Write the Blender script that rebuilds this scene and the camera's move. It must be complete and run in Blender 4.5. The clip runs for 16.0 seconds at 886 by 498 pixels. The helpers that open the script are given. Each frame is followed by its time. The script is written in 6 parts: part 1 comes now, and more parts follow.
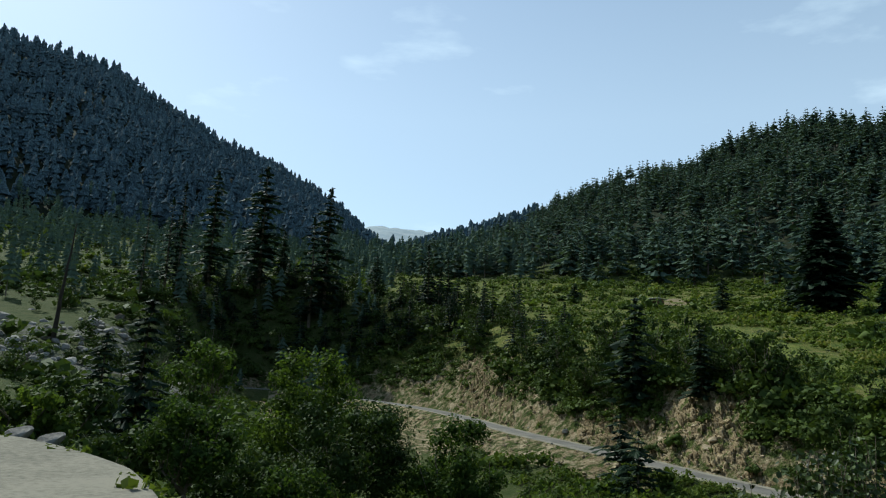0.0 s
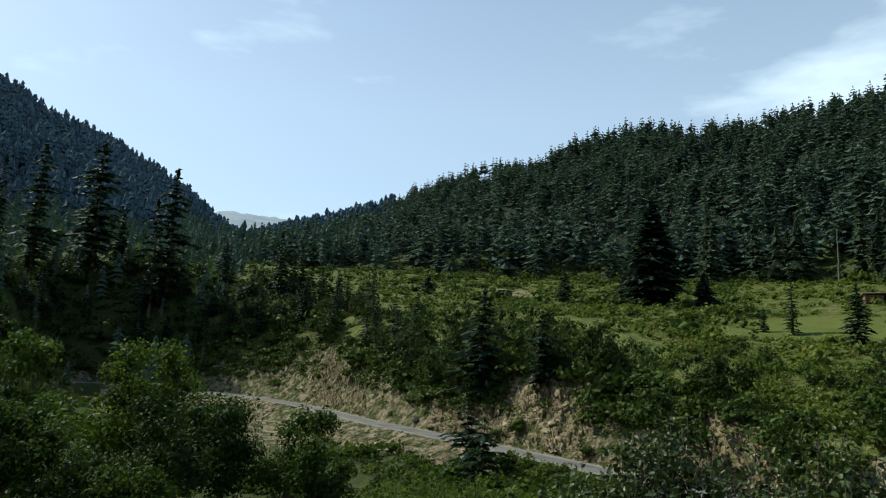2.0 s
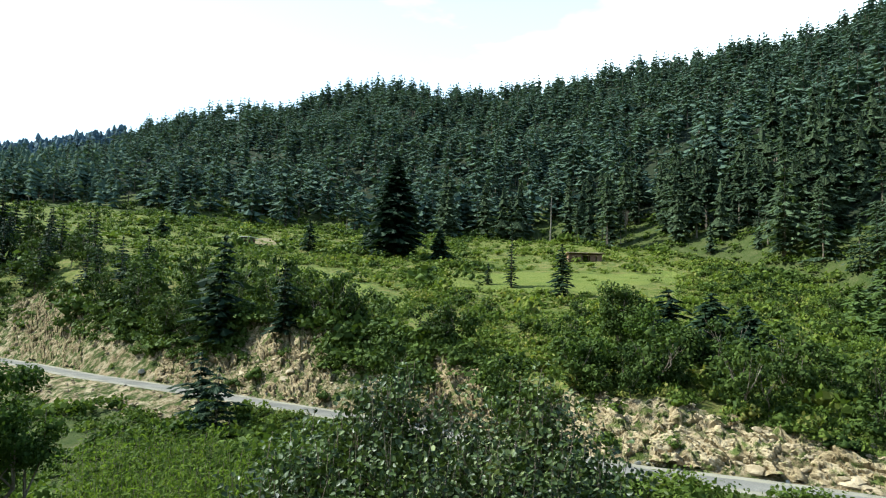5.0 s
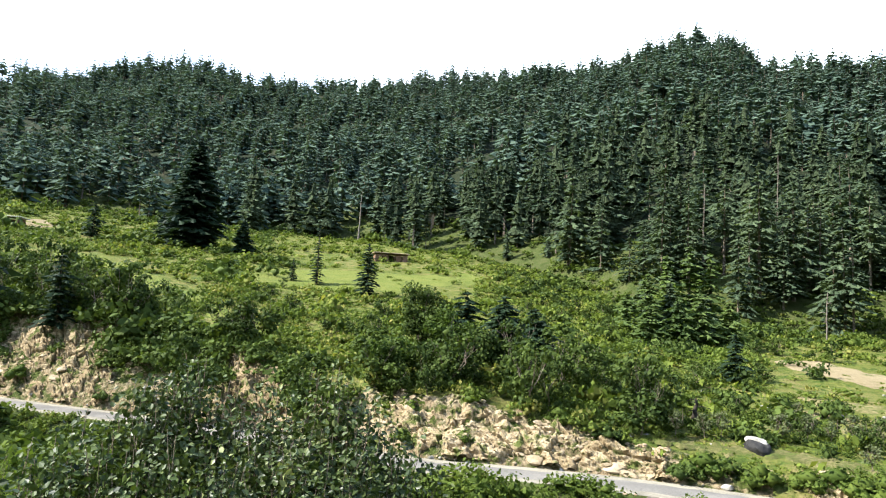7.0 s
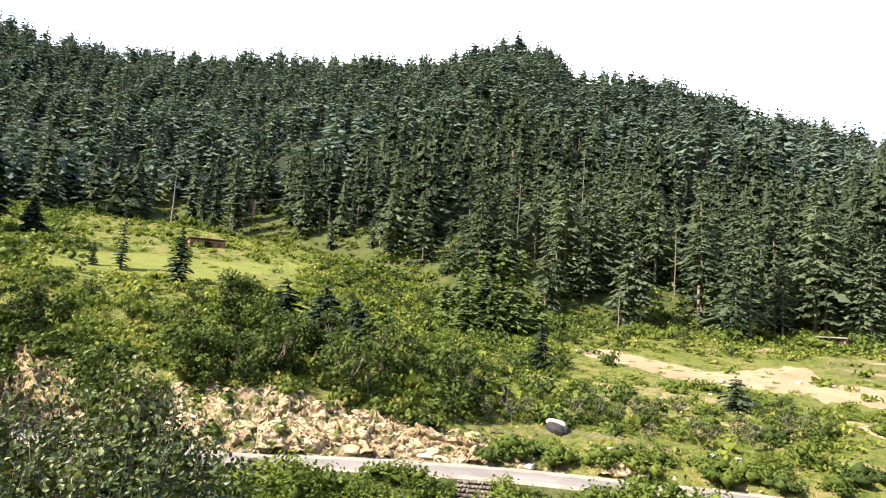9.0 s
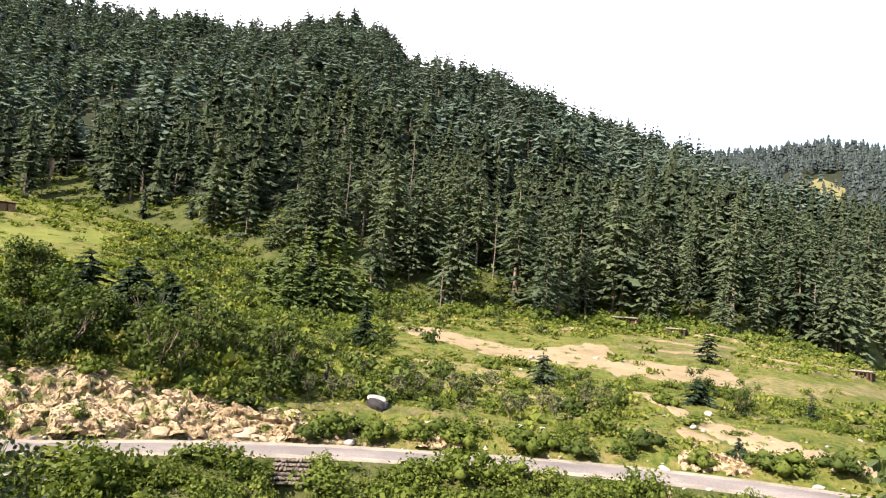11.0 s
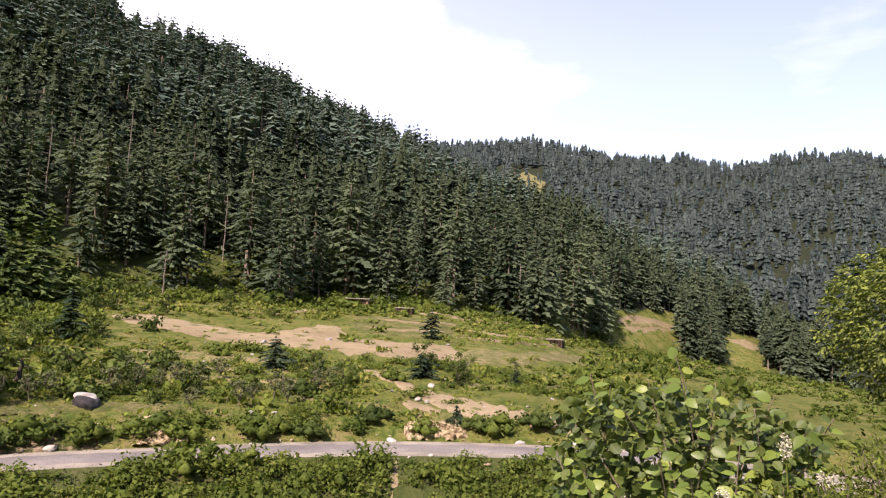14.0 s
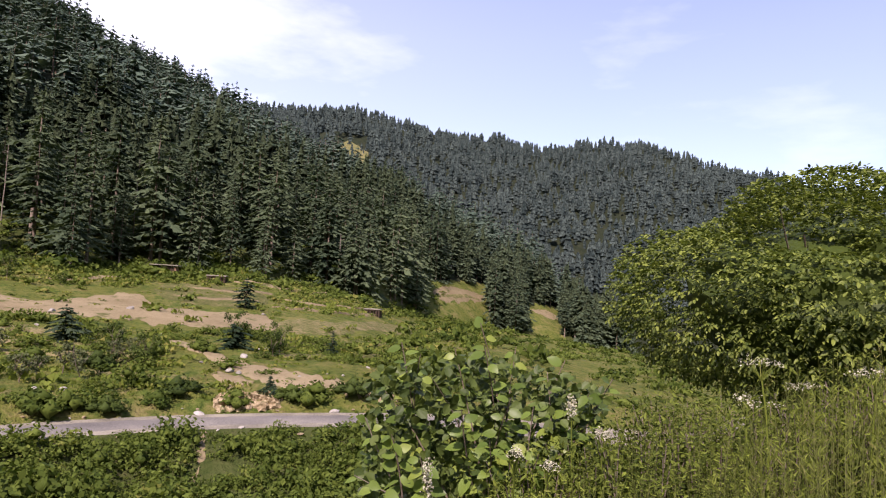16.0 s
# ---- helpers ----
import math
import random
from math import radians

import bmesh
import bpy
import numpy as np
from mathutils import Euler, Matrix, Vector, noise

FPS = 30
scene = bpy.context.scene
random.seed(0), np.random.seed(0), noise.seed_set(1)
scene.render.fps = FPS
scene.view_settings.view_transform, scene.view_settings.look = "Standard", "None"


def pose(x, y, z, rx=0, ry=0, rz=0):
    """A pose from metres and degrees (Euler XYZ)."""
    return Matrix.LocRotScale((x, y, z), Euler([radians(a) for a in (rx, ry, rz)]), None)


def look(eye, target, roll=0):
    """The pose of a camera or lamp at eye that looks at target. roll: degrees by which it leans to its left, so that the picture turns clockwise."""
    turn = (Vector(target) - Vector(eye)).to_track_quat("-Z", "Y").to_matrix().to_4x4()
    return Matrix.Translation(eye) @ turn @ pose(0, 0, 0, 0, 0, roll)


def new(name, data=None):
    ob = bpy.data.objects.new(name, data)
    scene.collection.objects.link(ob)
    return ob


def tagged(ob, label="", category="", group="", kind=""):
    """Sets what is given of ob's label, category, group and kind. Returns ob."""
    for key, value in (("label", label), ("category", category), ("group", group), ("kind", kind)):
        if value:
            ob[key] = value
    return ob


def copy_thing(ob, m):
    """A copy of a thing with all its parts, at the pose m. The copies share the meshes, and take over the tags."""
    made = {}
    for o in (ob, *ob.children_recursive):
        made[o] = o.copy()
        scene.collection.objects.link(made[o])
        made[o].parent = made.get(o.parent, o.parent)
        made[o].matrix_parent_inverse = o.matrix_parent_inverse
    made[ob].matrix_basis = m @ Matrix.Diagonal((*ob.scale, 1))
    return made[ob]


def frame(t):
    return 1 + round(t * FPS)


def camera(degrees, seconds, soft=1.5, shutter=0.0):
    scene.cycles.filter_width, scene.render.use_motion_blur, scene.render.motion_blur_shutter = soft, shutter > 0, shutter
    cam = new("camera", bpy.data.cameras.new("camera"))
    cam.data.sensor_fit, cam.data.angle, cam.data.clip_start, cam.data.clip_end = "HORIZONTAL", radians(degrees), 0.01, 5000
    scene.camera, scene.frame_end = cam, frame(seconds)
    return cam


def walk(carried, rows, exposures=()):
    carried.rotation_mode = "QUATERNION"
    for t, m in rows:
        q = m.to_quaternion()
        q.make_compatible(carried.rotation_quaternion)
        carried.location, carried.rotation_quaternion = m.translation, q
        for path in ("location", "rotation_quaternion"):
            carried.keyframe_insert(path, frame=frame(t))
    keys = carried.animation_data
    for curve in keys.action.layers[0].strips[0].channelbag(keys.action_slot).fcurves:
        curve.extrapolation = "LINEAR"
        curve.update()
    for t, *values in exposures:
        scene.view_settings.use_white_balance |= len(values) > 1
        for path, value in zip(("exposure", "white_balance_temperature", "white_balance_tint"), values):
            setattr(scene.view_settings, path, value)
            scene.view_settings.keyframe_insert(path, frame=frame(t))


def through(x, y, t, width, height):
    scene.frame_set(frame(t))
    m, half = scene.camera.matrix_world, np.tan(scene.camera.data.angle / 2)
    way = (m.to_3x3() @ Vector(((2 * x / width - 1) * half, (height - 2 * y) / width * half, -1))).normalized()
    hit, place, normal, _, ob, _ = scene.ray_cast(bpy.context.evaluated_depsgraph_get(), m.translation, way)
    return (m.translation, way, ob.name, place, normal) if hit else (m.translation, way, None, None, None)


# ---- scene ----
cam = camera(66.47, 16.0, 1.15)
EYE = 1.62
# seconds, then the turn of the camera in degrees; it pivots where its holder stands
ROWS = [
    (0.0, 99.849, -2.419, -0.42),
    (0.5, 99.604, -2.299, -3.396),
    (1.0, 99.851, -2.073, -6.562),
    (1.5, 99.569, -1.734, -9.357),
    (2.0, 99.464, -1.881, -12.667),
    (2.5, 98.795, -1.784, -15.836),
    (3.0, 98.506, -1.602, -19.74),
    (3.2, 98.693, -1.658, -21.139),
    (5.3, 95.588, -2.139, -36.47),
    (5.5, 95.781, -2.275, -38.087),
    (6.0, 95.982, -2.436, -41.754),
    (6.5, 95.952, -2.76, -46.24),
    (7.0, 96.46, -3.017, -50.572),
    (7.5, 97.037, -3.455, -54.854),
    (8.0, 96.95, -3.397, -58.508),
    (8.5, 96.789, -3.306, -61.829),
    (9.0, 96.448, -3.273, -65.518),
    (9.2, 96.468, -3.315, -66.935),
    (11.3, 95.452, -3.872, -82.6),
    (11.5, 95.48, -3.78, -84.177),
    (12.0, 95.397, -3.601, -87.455),
    (12.5, 95.184, -3.052, -91.0),
    (13.0, 95.398, -2.653, -94.365),
    (13.5, 95.346, -2.765, -98.779),
    (14.0, 95.236, -2.308, -102.431),
    (14.5, 94.983, -2.606, -106.202),
    (15.0, 94.487, -2.559, -109.768),
    (15.5, 93.858, -2.597, -113.633),
    (16.0, 93.414, -3.069, -117.663),
]
walk(cam, [(t, pose(-0.1 * math.sin(radians(rz)), 0.1 * math.cos(radians(rz)), EYE, rx, ry, rz)) for t, rx, ry, rz in ROWS],
     exposures=[(0.0, -0.15, 5850, -1), (3.2, -0.05, 5950, 2), (4.2, 0.5, 5900, 1), (5.3, 1.25, 5800, -3), (6.2, 1.42, 5850, -1), (7.0, 1.62, 6150, 10), (9.0, 1.85, 6850, 23), (11.5, 1.55, 7000, 28), (13.0, 1.28, 7000, 34), (16.0, 0.66, 6600, 36)])

# ---- sky and sun ----
SUN_AZ, SUN_EL = -45.0, 46.0  # degrees clockwise from +y, and above the horizon
world = bpy.data.worlds.new("sky")
scene.world = world
world.use_nodes = True
wn, wl = world.node_tree.nodes, world.node_tree.links
wn.clear()
w_out, w_bg = wn.new("ShaderNodeOutputWorld"), wn.new("ShaderNodeBackground")
w_sky, w_map, w_tex = wn.new("ShaderNodeTexSky"), wn.new("ShaderNodeMapping"), wn.new("ShaderNodeTexCoord")
w_noise, w_ramp, w_mix = wn.new("ShaderNodeTexNoise"), wn.new("ShaderNodeValToRGB"), wn.new("ShaderNodeMix")
w_sky.sky_type, w_sky.sun_disc = "NISHITA", False
w_sky.sun_elevation, w_sky.sun_rotation = radians(SUN_EL), radians(SUN_AZ)
w_sky.altitude, w_sky.air_density, w_sky.dust_density, w_sky.ozone_density = 1500, 1.2, 3.0, 1.5
w_map.inputs["Scale"].default_value = (1.0, 1.0, 3.2)
w_map.inputs["Location"].default_value = (0.35, 0.1, 0.0)
w_noise.inputs["Scale"].default_value, w_noise.inputs["Detail"].default_value = 3.4, 8.0
w_noise.inputs["Roughness"].default_value = 0.55
w_ramp.color_ramp.elements[0].position, w_ramp.color_ramp.elements[1].position = 0.585, 0.88
w_ramp.color_ramp.elements[0].color = (0.36, 0.36, 0.36, 1)
w_mix.data_type = "RGBA"
# thin cloud veil, thickest in the east-north-east
w_dot, w_range, w_veil = wn.new("ShaderNodeVectorMath"), wn.new("ShaderNodeMapRange"), wn.new("ShaderNodeMath")
w_dot.operation, w_dot.inputs[1].default_value = "DOT_PRODUCT", (0.93, 0.36, 0.0)
w_range.inputs["From Min"].default_value, w_range.inputs["From Max"].default_value = 0.6, 1.08
w_range.interpolation_type = "SMOOTHSTEP"
w_veil.operation, w_veil.inputs[1].default_value = "MULTIPLY_ADD", 0.44
w_mix.inputs["B"].default_value = (8.6, 9.6, 10.3, 1.0)
w_bg.inputs["Strength"].default_value = 0.13
# the haze thins out towards the unseen zenith, which cuts the overhead fill light
w_xyz, w_high, w_thin = wn.new("ShaderNodeSeparateXYZ"), wn.new("ShaderNodeMapRange"), wn.new("ShaderNodeMath")
w_high.inputs["From Min"].default_value, w_high.inputs["From Max"].default_value, w_high.inputs["To Min"].default_value, w_high.inputs["To Max"].default_value = 0.35, 0.85, 1.0, 0.12
w_thin.operation = "MULTIPLY"
# and towards the deeper blue south-east; clearing the unseen south also cuts fill light
w_east, w_clear, w_less = wn.new("ShaderNodeVectorMath"), wn.new("ShaderNodeMapRange"), wn.new("ShaderNodeMath")
w_east.operation, w_east.inputs[1].default_value = "DOT_PRODUCT", (0.5, -0.86, 0.0)
w_clear.inputs["From Min"].default_value, w_clear.inputs["From Max"].default_value, w_clear.inputs["To Min"].default_value, w_clear.inputs["To Max"].default_value = 0.2, 0.9, 1.0, 0.35
w_less.operation = "MULTIPLY"
for a, b in ((w_tex.outputs["Generated"], w_xyz.inputs[0]), (w_xyz.outputs["Z"], w_high.inputs["Value"]), (w_high.outputs["Result"], w_thin.inputs[1]), (w_ramp.outputs["Color"], w_thin.inputs[0]), (w_tex.outputs["Generated"], w_east.inputs[0]), (w_east.outputs["Value"], w_clear.inputs["Value"]), (w_thin.outputs[0], w_less.inputs[0]), (w_clear.outputs["Result"], w_less.inputs[1]), (w_less.outputs[0], w_mix.inputs["Factor"]),
             (w_tex.outputs["Generated"], w_map.inputs["Vector"]), (w_map.outputs["Vector"], w_noise.inputs["Vector"]),
             (w_noise.outputs["Fac"], w_veil.inputs[2]), (w_tex.outputs["Generated"], w_dot.inputs[0]), (w_dot.outputs["Value"], w_range.inputs["Value"]),
             (w_range.outputs["Result"], w_veil.inputs[0]), (w_veil.outputs[0], w_ramp.inputs["Fac"]),
             (w_sky.outputs["Color"], w_mix.inputs["A"]), (w_mix.outputs["Result"], w_bg.inputs["Color"]), (w_bg.outputs["Background"], w_out.inputs["Surface"])):
    wl.new(a, b)
sun = new("sun", bpy.data.lights.new("sun", "SUN"))
sun.data.energy, sun.data.angle, sun.data.color = 5.0, radians(0.55), (1.0, 0.94, 0.84)
sa, se = radians(SUN_AZ), radians(SUN_EL)
sun.matrix_basis = look((0, 0, 400), Vector((0, 0, 400)) - Vector((math.sin(sa) * math.cos(se), math.cos(sa) * math.cos(se), math.sin(se))))


# ---- materials ----
def shader(name, roughness=0.8, translucent=0.0):
    """A material with a Principled shader; returns it, its nodes, its links and the shader."""
    m = bpy.data.materials.new(name)
    m.use_nodes = True
    n, l = m.node_tree.nodes, m.node_tree.links
    p = n["Principled BSDF"]
    p.inputs["Roughness"].default_value = roughness
    p.inputs["Specular IOR Level"].default_value = 0.06
    return m, n, l, p


def leaf_material(name, dark, light, dry=None, gloss=0.55, through=0.3, spread=1.0, clump=0.0, plant=0.35):
    """Foliage: colour varies from plant to plant and from leaf to leaf; some light passes through."""
    m, n, l, p = shader(name, gloss)
    p.inputs["Specular IOR Level"].default_value = 0.05 if gloss > 0.5 else 0.2
    info, attr, geo, add, ramp = n.new("ShaderNodeObjectInfo"), n.new("ShaderNodeAttribute"), n.new("ShaderNodeNewGeometry"), n.new("ShaderNodeMath"), n.new("ShaderNodeValToRGB")
    attr.attribute_name = "tint"
    isle, frac = n.new("ShaderNodeMath"), n.new("ShaderNodeMath")
    isle.operation, isle.inputs[1].default_value, isle.inputs[2].default_value = "MULTIPLY_ADD", 0.45 * spread, 0.0
    add.operation, frac.operation = "MULTIPLY_ADD", "ADD"
    add.inputs[1].default_value = plant
    l.new(geo.outputs["Random Per Island"], isle.inputs[0])
    l.new(info.outputs["Random"], add.inputs[0])
    l.new(isle.outputs[0], add.inputs[2])
    scaled = n.new("ShaderNodeMath")
    scaled.operation, scaled.inputs[1].default_value = "MULTIPLY", 0.4
    l.new(attr.outputs["Fac"], scaled.inputs[0])
    l.new(add.outputs[0], frac.inputs[0])
    l.new(scaled.outputs[0], frac.inputs[1])
    e = ramp.color_ramp.elements
    e[0].position, e[0].color = 0.05, (*dark, 1)
    e[1].position, e[1].color = 0.8, (*light, 1)
    if dry:
        k = e.new(0.97)
        k.color = (*dry, 1)
    l.new(frac.outputs[0], ramp.inputs["Fac"])
    l.new(ramp.outputs["Color"], p.inputs["Base Color"])
    # clump: noise paints light and dark dapples into the leaf colour
    if clump:
        tex, spot, span, shade, bmp = n.new("ShaderNodeTexCoord"), n.new("ShaderNodeTexNoise"), n.new("ShaderNodeMapRange"), n.new("ShaderNodeMix"), n.new("ShaderNodeBump")
        spot.inputs["Scale"].default_value, spot.inputs["Detail"].default_value, spot.inputs["Roughness"].default_value = 1 / clump, 4, 0.7
        span.inputs["From Min"].default_value, span.inputs["From Max"].default_value, span.inputs["To Min"].default_value, span.inputs["To Max"].default_value = 0.35, 0.66, 0.3, 1.25
        shade.data_type, shade.blend_type, shade.inputs["Factor"].default_value = "RGBA", "MULTIPLY", 1.0
        bmp.inputs["Strength"].default_value, bmp.inputs["Distance"].default_value = 1.0, clump * 0.8
        for a, b in ((tex.outputs["Object"], spot.inputs["Vector"]), (spot.outputs["Fac"], span.inputs["Value"]), (ramp.outputs["Color"], shade.inputs["A"]), (span.outputs["Result"], shade.inputs["B"]),
                     (shade.outputs["Result"], p.inputs["Base Color"]), (spot.outputs["Fac"], bmp.inputs["Height"]), (bmp.outputs["Normal"], p.inputs["Normal"])):
            l.new(a, b)
    if through:
        t, mix, warm = n.new("ShaderNodeBsdfTranslucent"), n.new("ShaderNodeMixShader"), n.new("ShaderNodeMix")
        warm.data_type, warm.blend_type = "RGBA", "MULTIPLY"
        warm.inputs["Factor"].default_value, warm.inputs["B"].default_value = 1.0, (1.6, 1.7, 0.8, 1)
        l.new(ramp.outputs["Color"], warm.inputs["A"])
        l.new(warm.outputs["Result"], t.inputs["Color"])
        mix.inputs["Fac"].default_value = through
        l.new(p.outputs["BSDF"], mix.inputs[1])
        l.new(t.outputs["BSDF"], mix.inputs[2])
        l.new(mix.outputs["Shader"], n["Material Output"].inputs["Surface"])
    return m


def earth_material(name, stops, coarse, fine, bump=0.3, roughness=0.9, reach=0.1, mottled=0.5, overgrown=None):
    """Soil, stone, turf or paving: a ramp of colours over two scales of noise, with relief. coarse, fine: metres across a patch and a grain."""
    m, n, l, p = shader(name, roughness)
    tex, big, small, mixed, ramp, bmp = n.new("ShaderNodeTexCoord"), n.new("ShaderNodeTexNoise"), n.new("ShaderNodeTexNoise"), n.new("ShaderNodeMath"), n.new("ShaderNodeValToRGB"), n.new("ShaderNodeBump")
    info, vary = n.new("ShaderNodeObjectInfo"), n.new("ShaderNodeMath")
    big.inputs["Scale"].default_value, big.inputs["Detail"].default_value, big.inputs["Roughness"].default_value = 1 / coarse, 5, 0.6
    small.inputs["Scale"].default_value, small.inputs["Detail"].default_value, small.inputs["Roughness"].default_value = 1 / fine, 6, 0.7
    mixed.operation, mixed.inputs[1].default_value = "MULTIPLY_ADD", 1 - mottled
    half = n.new("ShaderNodeMath")
    half.operation, half.inputs[1].default_value = "MULTIPLY", mottled
    vary.operation, vary.inputs[1].default_value = "MULTIPLY_ADD", 0.12
    for a, b in ((tex.outputs["Object"], big.inputs["Vector"]), (tex.outputs["Object"], small.inputs["Vector"]), (small.outputs["Fac"], half.inputs[0]),
                 (big.outputs["Fac"], mixed.inputs[0]), (half.outputs[0], mixed.inputs[2]), (info.outputs["Random"], vary.inputs[0]), (mixed.outputs[0], vary.inputs[2]),
                 (vary.outputs[0], ramp.inputs["Fac"]), (ramp.outputs["Color"], p.inputs["Base Color"]), (small.outputs["Fac"], bmp.inputs["Height"]), (bmp.outputs["Normal"], p.inputs["Normal"])):
        l.new(a, b)
    bmp.inputs["Strength"].default_value, bmp.inputs["Distance"].default_value = bump, reach
    e = ramp.color_ramp.elements
    e[0].position, e[0].color = stops[0][0], (*stops[0][1], 1)
    e[1].position, e[1].color = stops[-1][0], (*stops[-1][1], 1)
    for pos, col in stops[1:-1]:
        e.new(pos).color = (*col, 1)
    if overgrown:
        size, start, end, low, high = overgrown
        spot, cover, green, mix = n.new("ShaderNodeTexNoise"), n.new("ShaderNodeMapRange"), n.new("ShaderNodeValToRGB"), n.new("ShaderNodeMix")
        spot.inputs["Scale"].default_value, spot.inputs["Detail"].default_value, spot.inputs["Roughness"].default_value = 1 / size, 8, 0.65
        cover.inputs["From Min"].default_value, cover.inputs["From Max"].default_value = start, end
        green.color_ramp.elements[0].position, green.color_ramp.elements[1].position = 0.35, 0.65
        green.color_ramp.elements[0].color, green.color_ramp.elements[1].color = (*low, 1), (*high, 1)
        mix.data_type = "RGBA"
        for a, b in ((tex.outputs["Object"], spot.inputs["Vector"]), (spot.outputs["Fac"], cover.inputs["Value"]), (cover.outputs["Result"], mix.inputs["Factor"]), (small.outputs["Fac"], green.inputs["Fac"]),
                     (ramp.outputs["Color"], mix.inputs["A"]), (green.outputs["Color"], mix.inputs["B"]), (mix.outputs["Result"], p.inputs["Base Color"])):
            l.new(a, b)
    return m


TURF = earth_material("turf", [(0.36, (0.045, 0.066, 0.013)), (0.48, (0.08, 0.102, 0.021)), (0.58, (0.12, 0.13, 0.03)), (0.7, (0.185, 0.158, 0.065))], 6.0, 0.5, 0.9, reach=0.5, overgrown=(1.8, 0.48, 0.6, (0.03, 0.054, 0.01), (0.1, 0.135, 0.026)))
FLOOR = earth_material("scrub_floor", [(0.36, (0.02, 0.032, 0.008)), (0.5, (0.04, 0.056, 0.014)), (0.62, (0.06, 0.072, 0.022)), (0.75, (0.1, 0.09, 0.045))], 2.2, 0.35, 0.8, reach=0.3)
MEADOW = earth_material("meadow_grass", [(0.35, (0.065, 0.092, 0.017)), (0.5, (0.1, 0.13, 0.025)), (0.68, (0.15, 0.165, 0.04))], 5.0, 0.5, 0.9, reach=0.5)
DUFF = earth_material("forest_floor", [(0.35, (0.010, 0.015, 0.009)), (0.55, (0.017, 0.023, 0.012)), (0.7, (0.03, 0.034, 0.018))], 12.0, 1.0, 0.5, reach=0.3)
CUT = earth_material("cut_earth", [(0.4, (0.03, 0.023, 0.014)), (0.47, (0.11, 0.08, 0.045)), (0.54, (0.25, 0.185, 0.105)), (0.66, (0.44, 0.36, 0.23))], 2.2, 0.45, 1.0, reach=0.8, mottled=0.5, overgrown=(1.3, 0.43, 0.56, (0.03, 0.05, 0.012), (0.1, 0.12, 0.03)))
# far hill: the blue-grey of distance haze is painted into its colour
HAZY_ROCK = earth_material("hazy_alpine_slope", [(0.35, (0.2, 0.25, 0.27)), (0.55, (0.27, 0.32, 0.34)), (0.7, (0.36, 0.4, 0.41))], 160.0, 14.0, 0.3, reach=3.0)
SCREE = earth_material("river_gravel", [(0.4, (0.035, 0.04, 0.022)), (0.5, (0.08, 0.08, 0.06)), (0.64, (0.18, 0.175, 0.15))], 3.0, 0.6, 1.0, reach=0.3, overgrown=(4.0, 0.44, 0.54, (0.025, 0.04, 0.01), (0.08, 0.09, 0.03)))
ASPHALT = earth_material("worn_asphalt", [(0.36, (0.1, 0.094, 0.084)), (0.52, (0.155, 0.146, 0.13)), (0.68, (0.25, 0.23, 0.19))], 4.0, 0.12, 0.25, 0.85, 0.02)
DIRT = earth_material("packed_dirt", [(0.38, (0.07, 0.068, 0.052)), (0.5, (0.14, 0.13, 0.102)), (0.64, (0.24, 0.22, 0.17))], 2.5, 0.12, 0.4, 0.9, 0.03)
FIELD = earth_material("ploughed_field", [(0.3, (0.11, 0.086, 0.046)), (0.5, (0.18, 0.144, 0.08)), (0.7, (0.255, 0.208, 0.122))], 6.0, 0.4, 0.8, reach=0.2, overgrown=(2.5, 0.56, 0.66, (0.06, 0.07, 0.02), (0.12, 0.12, 0.045)))
STUBBLE = earth_material("green_field", [(0.35, (0.045, 0.06, 0.017)), (0.5, (0.1, 0.1, 0.034)), (0.65, (0.2, 0.17, 0.082))], 3.0, 0.4, 0.9, reach=0.25, overgrown=(0.9, 0.52, 0.6, (0.04, 0.06, 0.013), (0.1, 0.125, 0.028)))
DARK_STONE = earth_material("dark_stone", [(0.3, (0.016, 0.016, 0.016)), (0.5, (0.034, 0.033, 0.032)), (0.7, (0.075, 0.073, 0.068))], 1.2, 0.15, 0.6, 0.85, 0.05)
STONE = earth_material("grey_stone", [(0.3, (0.1, 0.095, 0.08)), (0.5, (0.2, 0.185, 0.16)), (0.7, (0.33, 0.31, 0.27))], 1.2, 0.15, 0.6, 0.85, 0.05)
WALL_STONE = earth_material("wall_stone", [(0.33, (0.05, 0.043, 0.034)), (0.5, (0.1, 0.087, 0.068)), (0.68, (0.19, 0.165, 0.13))], 0.5, 0.1, 0.7, 0.9, 0.05)
TAN_STONE = earth_material("tan_stone", [(0.3, (0.12, 0.09, 0.055)), (0.5, (0.25, 0.195, 0.12)), (0.7, (0.38, 0.31, 0.21))], 1.2, 0.15, 0.6, 0.85, 0.05)
PALE_STONE = earth_material("pale_stone", [(0.3, (0.16, 0.15, 0.125)), (0.5, (0.26, 0.245, 0.21)), (0.7, (0.4, 0.38, 0.34))], 1.2, 0.15, 0.5, 0.8, 0.05)
BARK = earth_material("bark", [(0.3, (0.07, 0.055, 0.04)), (0.55, (0.15, 0.12, 0.09)), (0.75, (0.25, 0.215, 0.17))], 0.8, 0.08, 0.8, 0.95, 0.03)
# leaning dead tree's backlit silhouette is put into this colour; a stump shares it
DEAD_BARK = earth_material("dark_dead_bark", [(0.3, (0.02, 0.017, 0.014)), (0.55, (0.045, 0.038, 0.03)), (0.75, (0.08, 0.068, 0.055))], 0.8, 0.08, 0.8, 0.95, 0.03)
GREY_WOOD = earth_material("weathered_wood", [(0.3, (0.1, 0.085, 0.065)), (0.55, (0.18, 0.155, 0.125)), (0.75, (0.27, 0.24, 0.2))], 0.8, 0.08, 0.6, 0.9, 0.02)
